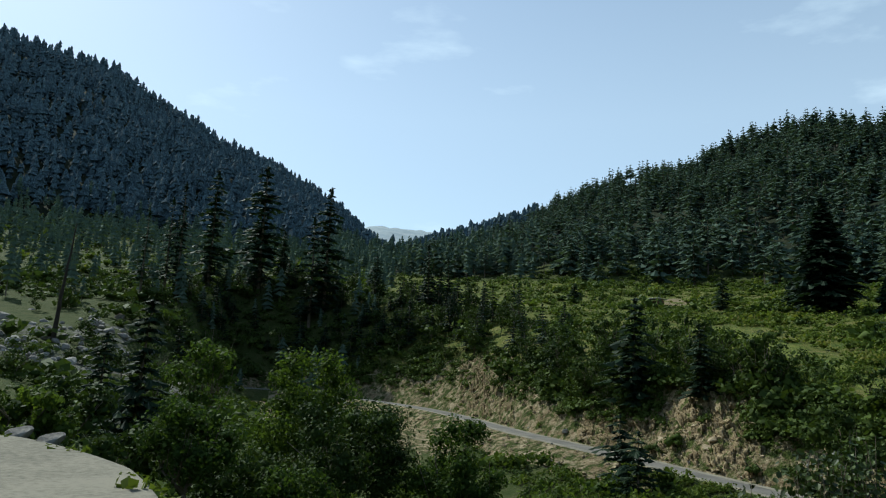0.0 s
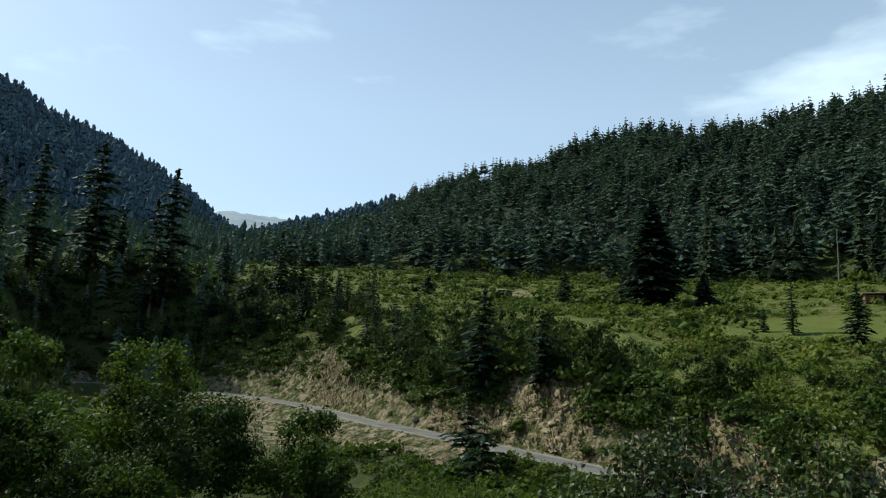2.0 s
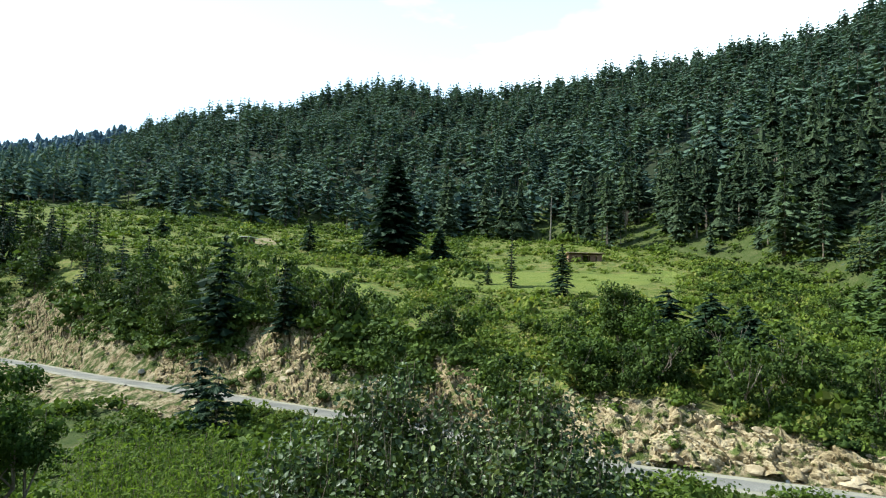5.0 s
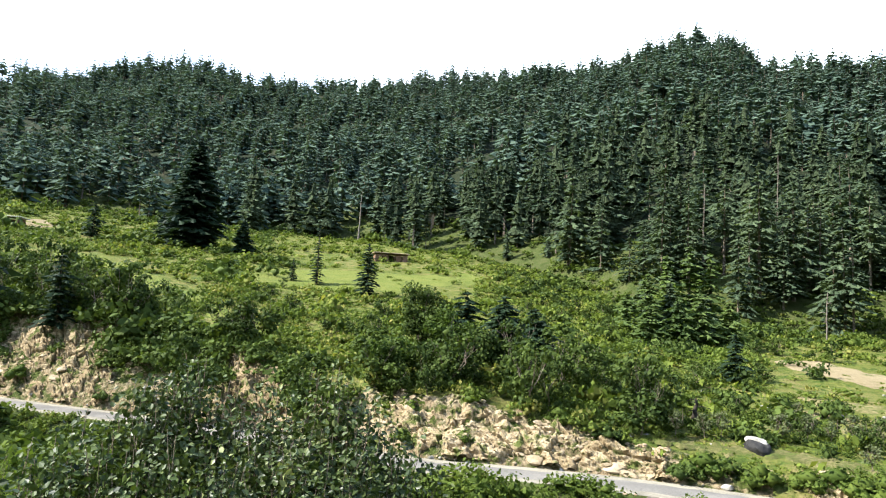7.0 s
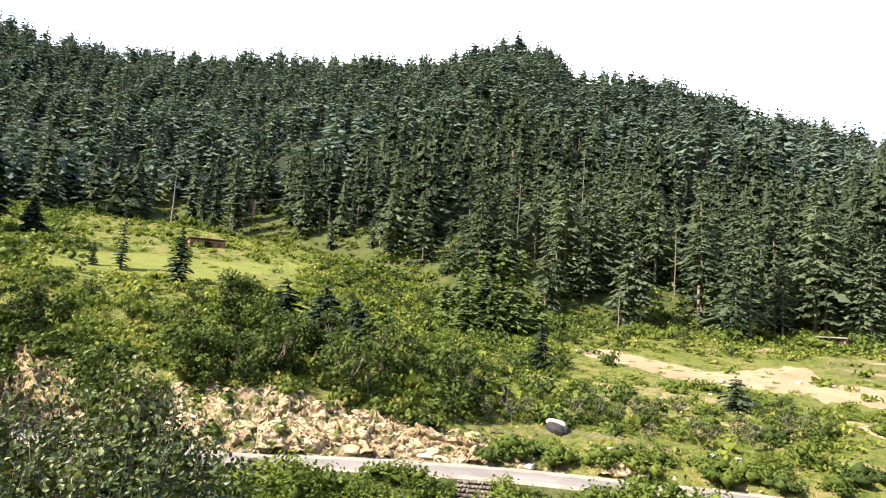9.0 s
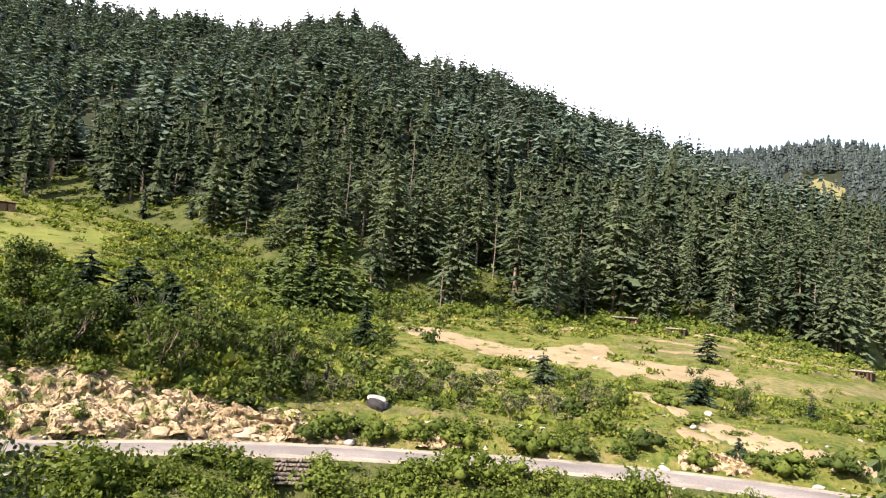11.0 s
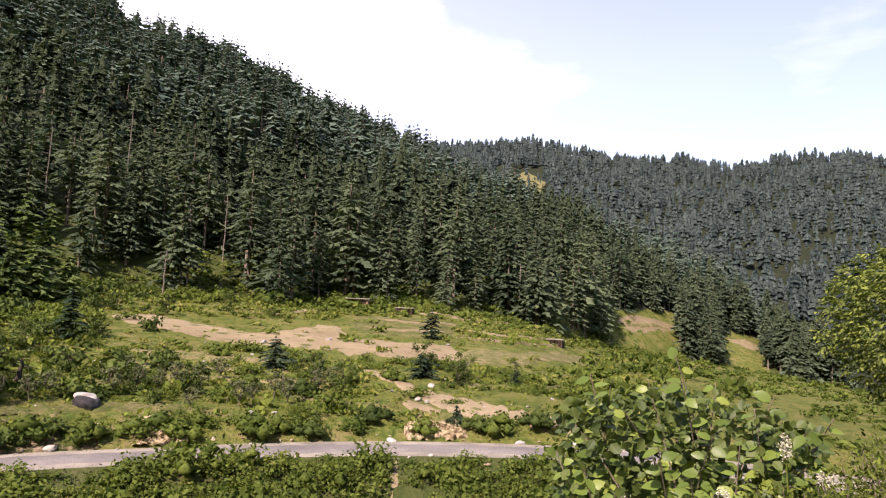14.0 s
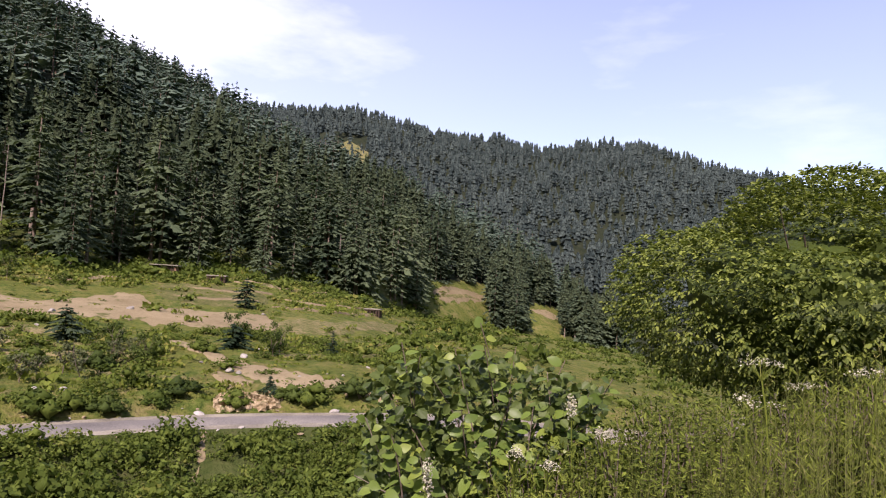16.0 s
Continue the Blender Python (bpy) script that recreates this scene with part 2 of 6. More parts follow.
NEEDLES = leaf_material("cedar_needles", (0.02, 0.036, 0.022), (0.09, 0.12, 0.062), (0.13, 0.145, 0.07), 0.75, 0.2, 0.8, plant=0.55)
YOUNG_NEEDLES = leaf_material("young_cedar_needles", (0.035, 0.06, 0.02), (0.12, 0.165, 0.048), None, 0.7, 0.25, 0.8)
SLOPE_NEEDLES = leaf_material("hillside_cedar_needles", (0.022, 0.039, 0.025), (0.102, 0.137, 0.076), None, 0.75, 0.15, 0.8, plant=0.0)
# distance haze is put into this bluish needle colour
FAR_NEEDLES = leaf_material("hazy_cedar_needles", (0.03, 0.052, 0.04), (0.092, 0.13, 0.092), None, 0.85, 0.1)
# far mountain needles, blued in the base colour for haze
DEODAR = leaf_material("hazy_deodar_needles", (0.013, 0.024, 0.024), (0.07, 0.094, 0.082), None, 0.9, 0.0, 1.0, 1.6)
# darker copy of the needles paints in the shade inside the crowns
CEDAR_CORE = leaf_material("shaded_cedar_needles", (0.02, 0.032, 0.018), (0.05, 0.068, 0.034), None, 0.85, 0.0, 1.0, 0.9)
# mountainside needles: pale blue of the haze mixed into the base colour
HAZY_NEEDLES = leaf_material("hazy_mountain_needles", (0.06, 0.1, 0.125), (0.12, 0.175, 0.2), None, 0.85, 0.0, 1.0, 1.5)
FIR = leaf_material("fir_needles", (0.010, 0.021, 0.012), (0.03, 0.05, 0.024), None, 0.6, 0.12)
SHRUB = leaf_material("shrub_leaves", (0.026, 0.048, 0.009), (0.105, 0.14, 0.026), (0.19, 0.185, 0.05), 0.6, 0.22)
FERN = leaf_material("fern_fronds", (0.042, 0.068, 0.011), (0.135, 0.17, 0.03), (0.21, 0.2, 0.055), 0.65, 0.25)
OAK = leaf_material("oak_leaves", (0.016, 0.03, 0.008), (0.08, 0.113, 0.025), None, 0.6, 0.14)
OLIVE = leaf_material("olive_leaves", (0.05, 0.066, 0.028), (0.13, 0.15, 0.07), None, 0.6, 0.2)
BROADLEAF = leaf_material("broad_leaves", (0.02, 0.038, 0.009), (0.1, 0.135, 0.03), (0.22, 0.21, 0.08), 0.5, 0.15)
# sunlit flecks among dark leaves are put into this wide colour spread
SUN_FLECKED = leaf_material("sun_flecked_leaves", (0.010, 0.02, 0.006), (0.065, 0.09, 0.024), (0.22, 0.24, 0.1), 0.42, 0.12, 1.5)
POPLAR = leaf_material("dark_tree_leaves", (0.02, 0.04, 0.009), (0.085, 0.125, 0.026), (0.15, 0.17, 0.045), 0.6, 0.28)
TREE_LEAF = leaf_material("tree_leaves", (0.034, 0.058, 0.011), (0.14, 0.185, 0.036), (0.2, 0.2, 0.06), 0.6, 0.36)
WALNUT = leaf_material("walnut_leaves", (0.022, 0.042, 0.008), (0.22, 0.265, 0.05), (0.34, 0.35, 0.11), 0.5, 0.24, 1.3)
BIGLEAF = leaf_material("lime_green_leaves", (0.04, 0.075, 0.014), (0.13, 0.19, 0.034), (0.19, 0.24, 0.045), 0.4, 0.3, 1.0, plant=0.75)
WEED = leaf_material("weed_leaves", (0.018, 0.032, 0.006), (0.16, 0.2, 0.034), (0.15, 0.135, 0.055), 0.55, 0.2, 1.2)
BLOSSOM = earth_material("white_blossom", [(0.3, (0.24, 0.24, 0.15)), (0.7, (0.42, 0.41, 0.3))], 0.1, 0.01, 0.2)
PLANK = earth_material("brown_planks", [(0.3, (0.09, 0.055, 0.035)), (0.55, (0.18, 0.11, 0.07)), (0.75, (0.28, 0.19, 0.13))], 0.6, 0.07, 0.5, 0.85, 0.02)
TIN = earth_material("weathered_roof_sheet", [(0.3, (0.4, 0.37, 0.33)), (0.6, (0.55, 0.5, 0.44)), (0.8, (0.6, 0.57, 0.52))], 0.9, 0.1, 0.3, 0.6, 0.02)
MUD = earth_material("mud_plaster", [(0.3, (0.28, 0.2, 0.13)), (0.7, (0.42, 0.32, 0.22))], 0.8, 0.1, 0.4)

# ---- the lie of the land ----
# bearings in degrees clockwise from +y as seen by the holder; heights against the eye


def table(bearings, values, soft=0.0):
    """Values along the bearings; soft: degrees over which their corners are rounded."""
    if not soft:
        return lambda a: np.interp(a, bearings, values)
    grid = np.arange(-180, 180.1, 0.25)
    w = np.exp(-0.5 * (np.arange(-24, 25) * 0.25 / soft) ** 2)
    line = np.convolve(np.pad(np.interp(grid, bearings, values), 24, "edge"), w / w.sum(), "valid")
    return lambda a: np.interp(a, grid, line)


PAD_R = table((-180, -60, -36, -30, -23, -17, -12, 110, 116, 122, 180), (8, 17, 17.5, 15, 11, 5, 1.7, 1.7, 3.5, 5.5, 8))
SLOPE_R = table((-180, -40, -25, -15, 0, 40, 100, 115, 130, 150, 180), (32, 28, 24, 18, 15, 15, 15, 13, 14, 18, 32))
SLOPE_Z = table((-180, -60, -40, -25, -15, 0, 100, 115, 130, 150, 165, 180), (6, -1.0, -2.5, -4.5, -6.5, -7.5, -7.5, -5.5, -4.2, -2.6, 3, 6))
VALE_R = table((-180, -40, -25, -15, 0, 30, 100, 120, 140, 180), (60, 60, 50, 46, 36, 32, 33, 42, 48, 60))
VALE_Z = table((-180, -60, -40, -25, -15, 0, 30, 100, 112, 120, 140, 160, 180), (22, 2, -3.5, -6, -9.5, -13.5, -14.2, -14.2, -13.5, -17, -14, 5, 22))
ROAD_R = table((-180, -60, -32, -25, -19, -15, -5, -0.6, 6, 12, 20, 27, 36, 45, 50, 80, 112, 120, 130, 140, 160, 180),
               (120, 120, 120, 115, 150, 187, 158, 142, 107, 92, 78, 70, 60.5, 54, 51.5, 50, 51, 54, 62, 75, 110, 120), 1.6)
ROAD_Z = table((-180, -60, -32, -25, -19, -15, -5, -0.6, 6, 12, 20, 27, 36, 45, 50, 80, 112, 120, 130, 140, 160, 180),
               (45, 8, -0.5, -3.0, -6, -7.5, -8.3, -8.7, -9.2, -9.5, -9.8, -10.1, -10.25, -10.3, -10.3, -10.3, -9.8, -10.2, -12, -14, 10, 45), 1.6)
CUT_H = table((-60, -25, -18, -10, -2.6, 1, 5, 8, 10.5, 16, 22, 28, 34, 38, 45, 52, 58, 65, 69, 80, 112, 130, 180),
              (2, 1.2, 3, 6, 8.2, 10, 12, 9, 6.5, 8, 9, 8, 7.3, 4.8, 4, 4.2, 3.5, 2.2, 1.6, 1.3, 1.0, 1, 2), 0.8)


def ROAD_K(a):
    """How much longer the road's width is along the line of sight than across the road."""
    a = np.asarray(a, float)
    slope = (ROAD_R(a + 1) - ROAD_R(a - 1)) / radians(2) / ROAD_R(a)
    return np.minimum(np.sqrt(1 + slope ** 2), 3.2)


EDGE_B = (-180, -60, -35, -25, -15, -7, 2, 12, 20, 28, 36, 43, 50, 56, 62, 66, 72, 82, 92, 102, 108, 112, 116, 122, 128, 134, 142, 160, 180)
EDGE_R = table(EDGE_B, (250, 560, 600, 600, 580, 480, 330, 290, 285, 275, 262, 255, 225, 195, 165, 148, 142, 145, 150, 155, 165, 175, 230, 290, 310, 320, 300, 250, 250))
EDGE_E = table(EDGE_B, (15, 9, 8.6, 8.8, 8.6, 7.6, 7.3, 7.4, 7.2, 7.1, 6.8, 6.8, 6.2, 5.2, 3.6, 2, 1.1, 0.8, 0.3, 0.3, -0.6, -1.5, -2.4, -3, -3.8, -4.5, -5, 8, 15))
RIDGE_B = (-180, -60, -35.6, -28, -23.5, -19, -15, -11, -8, -6.8, -5.6, -4.6, -3.4, -2.4, -1, 0, 3, 6.5, 10.3, 14, 19.6, 24.4, 28, 32, 42, 50, 56, 61, 65, 69, 74, 76, 80, 86, 93, 96, 100, 104, 108, 112, 116, 120, 125, 129, 132, 136, 142, 150, 165, 180)
RIDGE_E = table(RIDGE_B, (20, 20, 22.1, 21.6, 19.4, 17.4, 16.1, 14.2, 12.0, 10.9, 10.0, 9.5, 9.3, 9.7, 10.5, 10.9, 11.7, 12.6, 14.9, 16.1, 17.1, 18.7, 20, 19.2, 19.9, 21.1, 21.6, 21.8, 22.6, 23.7, 23.2, 21.6, 21, 19.6, 17, 16.3, 14.5, 12.6, 10.7, 9.4, 8.4, 7, 4.3, 0.5, -3.5, -4.5, -4, 0, 15, 20))
RIDGE_R = table((-180, -60, -20, -5, -3, 3, 6.5, 10, 20, 40, 60, 68, 76, 86, 96, 104, 112, 120, 128, 134, 142, 160, 180),
                (700, 1350, 1350, 1250, 1400, 1350, 1000, 850, 700, 660, 640, 580, 600, 560, 500, 470, 440, 420, 390, 365, 345, 500, 700))
FAR_E = table((-180, -60, -12, -7, -5, -2, 0, 5, 20, 90, 98, 101, 106, 109.5, 113, 117.5, 120, 126, 128, 131, 133.5, 138.6, 145, 152, 170, 180),
              (15, 15, 8, 11.3, 11.5, 11.3, 11.1, 9, 10, 10, 13, 14.1, 14.6, 15, 14.1, 13.4, 13.3, 12.6, 12.6, 13.0, 13.1, 11.4, 9.6, 8, 12, 15))
FAR_R = table((-180, -60, -20, 15, 60, 95, 150, 180), (1600, 2500, 3800, 3800, 1800, 1300, 1250, 1600))
BROW_E = table((-40, -24, -19, -15, -10, -5, 0, 5, 10, 18, 26, 34), (1.5, 2.5, 4.8, 6.0, 6.2, 5.4, 4.4, 3.8, 2.4, 1.9, 1.6, 1.0))  # the wooded knoll behind the road
BROW_K = table((-34, -24, 24, 34), (0, 1, 1, 0))
BANK_K = table((-180, 66.6, 67.4, 70.5, 71.3, 180), (8, 8, 3.4, 3.4, 8, 8))  # where a wall holds up the road
FOREST_TOP = 17.0  # how far the crowns stand above the ridge's soil


def knots(a):
    """The profile of the land along the bearing a: distances and heights against the eye, one column a knot."""
    a = np.asarray(a, float)
    rr, rz, ch = ROAD_R(a), ROAD_Z(a), CUT_H(a)
    er, r1 = EDGE_R(a), RIDGE_R(a)
    z1 = r1 * np.tan(np.radians(RIDGE_E(a))) - FOREST_TOP
    r2 = np.maximum(FAR_R(a), r1 * 1.6)
    z2 = r2 * np.tan(np.radians(FAR_E(a))) - FOREST_TOP * (a > 60)
    zero = np.zeros_like(a)
    rk = ROAD_K(a)
    cr, cz, ez = rr + (4.6 + 0.55 * ch) * rk, rz + ch, er * np.tan(np.radians(EDGE_E(a)))
    br = np.minimum(cr + 24, cr + 0.5 * (er - cr))
    even = cz + (ez - cz) * (br - cr) / (er - cr)
    bz = even + (br * np.tan(np.radians(BROW_E(a))) - even) * BROW_K(a)
    R_ = [zero, PAD_R(a), SLOPE_R(a), np.minimum(VALE_R(a), rr - BANK_K(a) * rk - 1), rr - BANK_K(a) * rk, rr - 2.6 * rk, rr + 2.6 * rk, cr, br, er, r1, r1 * 1.15 + 40, r2, r2 * 1.15, zero + 4900]
    Z_ = [zero - EYE, zero - EYE, SLOPE_Z(a), VALE_Z(a), rz - 2.4, rz - 0.1, rz - 0.1, cz, bz, ez, z1, z1 * 0.85 - 10, z2, z2 * 0.85, z2 * 0.6]
    return np.stack(R_, -1), np.stack(Z_, -1)


def ripple(x, y, size):
    """Smooth uneven relief, about -1 to 1, size metres across."""
    k, s = 2 * math.pi / size, 0
    for i, (u, v, w) in enumerate(((1, 0.3, 0.2), (-0.4, 1.1, 1.7), (0.8, -0.9, 4.1), (1.7, 1.3, 2.6), (-2.1, 0.7, 0.9), (0.6, 2.6, 5.2))):
        s = s + np.sin(k * (u * x + v * y) + w + 0.6 * np.sin(k * 0.37 * (v * x - u * y) + i)) / (1 + 0.35 * i)
    return s / 2.6


def relief(x, y, r, a):
    R_, _ = knots(a)
    off_road = np.clip(np.abs(r - ROAD_R(a)) / (3 * ROAD_K(a)) - 1.0, 0, 1)
    off_pad = np.clip((r - PAD_R(a)) / 6, 0, 1)
    bench = np.clip((r - R_[..., 7]) / 6, 0, 1)
    face = np.clip((r - R_[..., 6]) / 2, 0, 1) * np.clip(CUT_H(a) / 4, 0, 1)
    bank = (1 - bench) * (ripple(x, y, 9) * 0.35 + ripple(x, y, 3.1) * (0.14 + 0.3 * face) + ripple(x, y, 1.6) * 0.28 * face) + bench * (ripple(x, y, 40) * 0.5 + ripple(x, y, 11) * 0.1)
    hill = np.clip((r - R_[..., 9]) / 120, 0, 1)
    crest = 1 - 0.7 * np.clip(1 - np.abs(r - R_[..., 10]) / 60, 0, 1)
    return bank * off_road * off_pad + hill * crest * (ripple(x, y, 140) * 9 + ripple(x, y, 50) * 3)


def ground(a, r):
    """Height of the land at the bearing a (degrees) and the distance r from the eye."""
    a, r = np.broadcast_arrays(np.asarray(a, float), np.asarray(r, float))
    R_, Z_ = knots(a)
    i = np.clip((r[..., None] >= R_).sum(-1) - 1, 0, R_.shape[-1] - 2)[..., None]
    r0, r1 = np.take_along_axis(R_, i, -1)[..., 0], np.take_along_axis(R_, i + 1, -1)[..., 0]
    z0, z1 = np.take_along_axis(Z_, i, -1)[..., 0], np.take_along_axis(Z_, i + 1, -1)[..., 0]
    f = np.clip((r - r0) / (r1 - r0), 0, 1)
    x, y = r * np.sin(np.radians(a)), r * np.cos(np.radians(a))
    return EYE + z0 + (z1 - z0) * f + relief(x, y, r, a)


def at(a, r, lift=0.0):
    """The point of the ground at a bearing and a distance."""
    return Vector((r * math.sin(radians(a)), r * math.cos(radians(a)), float(ground(a, r)) + lift))


def sight(a, e, start=30.0, stop=1500.0):
    """The distance at which the line of sight at a bearing and an elevation meets the ground, past start."""
    r = np.geomspace(start, stop, 900)
    below = ground(np.full_like(r, a), r) - EYE - r * math.tan(radians(e))
    hit = np.nonzero(below >= 0)[0]
    return float(r[hit[0]]) if len(hit) else stop


# ---- mesh builders ----
def quad_mesh(name, V, F, mats, M=None, tint=None, smooth=False):
    """A mesh from arrays of corners and four-sided faces."""
    V, F = np.asarray(V, np.float32), np.asarray(F, np.int32)
    me = bpy.data.meshes.new(name)
    me.vertices.add(len(V))
    me.vertices.foreach_set("co", V.ravel())
    me.loops.add(F.size)
    me.loops.foreach_set("vertex_index", F.ravel())
    me.polygons.add(len(F))
    me.polygons.foreach_set("loop_start", np.arange(0, F.size, 4, dtype=np.int32))
    for m in mats:
        me.materials.append(m)
    if M is not None:
        me.polygons.foreach_set("material_index", np.asarray(M, np.int32))
    if tint is not None:
        me.attributes.new("tint", "FLOAT", "POINT").data.foreach_set("value", np.asarray(tint, np.float32))
    me.polygons.foreach_set("use_smooth", np.full(len(F), smooth))
    me.update(calc_edges=True)
    return me


def join(pieces):
    """Several (corners, faces, material numbers) as one."""
    V, F, M, n = [], [], [], 0
    for v, f, m in pieces:
        V.append(v), F.append(f + n), M.append(np.broadcast_to(m, len(f)))
        n += len(v)
    return np.concatenate(V), np.concatenate(F), np.concatenate(M)


def tube(points, radii, sides=6, mat=0):
    """An open tapered tube along a line of points."""
    P, V = np.asarray(points, float), []
    for i, (p, r) in enumerate(zip(P, radii)):
        d = P[min(i + 1, len(P) - 1)] - P[max(i - 1, 0)]
        d = d / (np.linalg.norm(d) + 1e-9)
        u = np.cross(d, (0.31, 0.95, 0.05))
        u = u / (np.linalg.norm(u) + 1e-9)
        w = np.cross(d, u)
        c = np.arange(sides) * 2 * math.pi / sides
        V.append(p + r * (np.cos(c)[:, None] * u + np.sin(c)[:, None] * w))
    F = [(i * sides + j, i * sides + (j + 1) % sides, (i + 1) * sides + (j + 1) % sides, (i + 1) * sides + j) for i in range(len(P) - 1) for j in range(sides)]
    return np.concatenate(V), np.asarray(F), mat


def leaves(rng, centres, size, outward=None, mat=0, long=1.5, flat=0.0):
    """Pointed four-cornered leaves or sprays at the given places; outward: the way they face, flat: how level they lie."""
    n = len(centres)
    nrm = rng.normal(size=(n, 3))
    if outward is not None:
        nrm = nrm * 0.75 + outward
    nrm[:, 2] += flat
    nrm /= np.linalg.norm(nrm, axis=1)[:, None] + 1e-9
    u = np.cross(nrm, rng.normal(size=(n, 3)))
    u /= np.linalg.norm(u, axis=1)[:, None] + 1e-9
    w = np.cross(nrm, u)
    s = (size * rng.uniform(0.6, 1.35, n))[:, None]
    c = np.asarray(centres)
    V = np.stack([c - u * s * long * 0.5, c - w * s * 0.5 + nrm * s * 0.12, c + u * s * long * 0.5, c + w * s * 0.5 + nrm * s * 0.12], 1).reshape(-1, 3)
    return V, np.arange(4 * n).reshape(-1, 4), mat


def blades(rng, centres, axis, normal, size, wide=0.55, mat=0):
    """Leaves folded on the midrib, from the stalk's end along axis, the upper face towards normal."""
    c, n = np.asarray(centres, float), len(centres)
    u = axis / (np.linalg.norm(axis, axis=1)[:, None] + 1e-9)
    w = np.cross(normal, u)
    w /= np.linalg.norm(w, axis=1)[:, None] + 1e-9
    up = np.cross(u, w)
    s = (size * rng.uniform(0.65, 1.3, n))[:, None]
    dip = -0.18 * s * up
    row = [c, c + 0.3 * s * u + 0.5 * wide * s * w + 0.06 * s * up, c + 0.72 * s * u + 0.42 * wide * s * w + 0.4 * dip, c + s * u + dip,
           c + 0.72 * s * u - 0.42 * wide * s * w + 0.4 * dip, c + 0.3 * s * u - 0.5 * wide * s * w + 0.06 * s * up]
    k = np.arange(n)[:, None] * 6
    return np.stack(row, 1).reshape(-1, 3), np.concatenate([k + np.array((0, 3, 2, 1)), k + np.array((0, 5, 4, 3))]), mat


def conifer(rng, height, radius, layers, boughs, sprays, bare=0.12, crown=1.0, droop=0.25, gaps=0.15, sides=5, fat=1.0, rings=6, ragged=0.13):
    """A cedar or fir: a tapered trunk (material 0) and tiers of flat boughs (material 1), each a row of small side sprays."""
    lean = rng.normal(0, 0.012, 2)
    line = np.array([(lean[0] * z * z / height, lean[1] * z * z / height, z) for z in np.linspace(-0.8, height * 0.985, rings)])
    trunk = tube(line, np.linspace(height * 0.013 + 0.08, 0.02, rings), sides)
    C, U, W, L = [], [], [], []
    for i in range(layers):
        q = (i + 0.5) / layers
        z = height * (bare + (1 - bare) * q)
        reach = radius * (1 - q ** crown) ** 0.8 * (0.75 + 0.25 * math.sin(min(1, q * 5) * math.pi / 2)) * rng.uniform(1 - ragged, 1 + ragged) + 0.06 * radius
        number = max(3, round(boughs * (0.45 + 0.65 * reach / radius)))
        for j in range(number):
            if rng.random() < gaps:
                continue
            b = 2 * math.pi * (j + rng.uniform(-0.4, 0.4)) / number + i * 2.4
            length = reach * rng.uniform(0.6 - 0.6 * ragged, 1.16)
            zz = z + rng.uniform(-0.28, 0.28) * height * (1 - bare) / layers
            d = np.array((math.cos(b), math.sin(b), 0.0))
            side = np.array((-d[1], d[0], 0.0))
            for k in range(sprays):
                f = (k + 0.7) / sprays
                dip = -droop * length * f * f + 0.16 * length * f
                hand = 1 if k % 2 else -1
                C.append(np.array((0, 0, zz + dip)) + d * length * f * 0.92 + side * hand * rng.uniform(0.02, 0.16) * length)
                U.append(d + np.array((0, 0, -2 * droop * f + 0.16 + rng.normal(0, 0.1))) + side * hand * rng.uniform(0.1, 0.9))
                W.append(side + np.array((0, 0, rng.normal(0, 0.42))) - hand * 0.3 * d)
                L.append((length / sprays * 0.75 + 0.09 * radius) * rng.uniform(0.8, 1.25) * fat)
    C, U, W, L = np.array(C), np.array(U), np.array(W), np.array(L)[:, None]
    C[:, 0] += lean[0] * C[:, 2] ** 2 / height
    C[:, 1] += lean[1] * C[:, 2] ** 2 / height
    sag = np.array((0, 0, -0.36))
    V = np.stack([C - U * L * 0.6, C - W * L * 0.4 + sag * L, C + U * L * 0.8 + sag * L * 0.6, C + W * L * 0.4 + sag * L], 1).reshape(-1, 3)
    wide, ax, ay = 0.016 * height, lean[0] * height, lean[1] * height
    peak = (np.array([(ax + p * wide, ay + q * wide, height * h) for p, q, h in ((0, 0, 0.9), (1, 0, 0.94), (0, 0, 1.0), (-1, 0, 0.94), (0, 0, 0.9), (0, 1, 0.94), (0, 0, 1.0), (0, -1, 0.94))]), np.arange(8).reshape(-1, 4), 1)
    return trunk, join([(V, np.arange(len(V)).reshape(-1, 4), 1), peak])


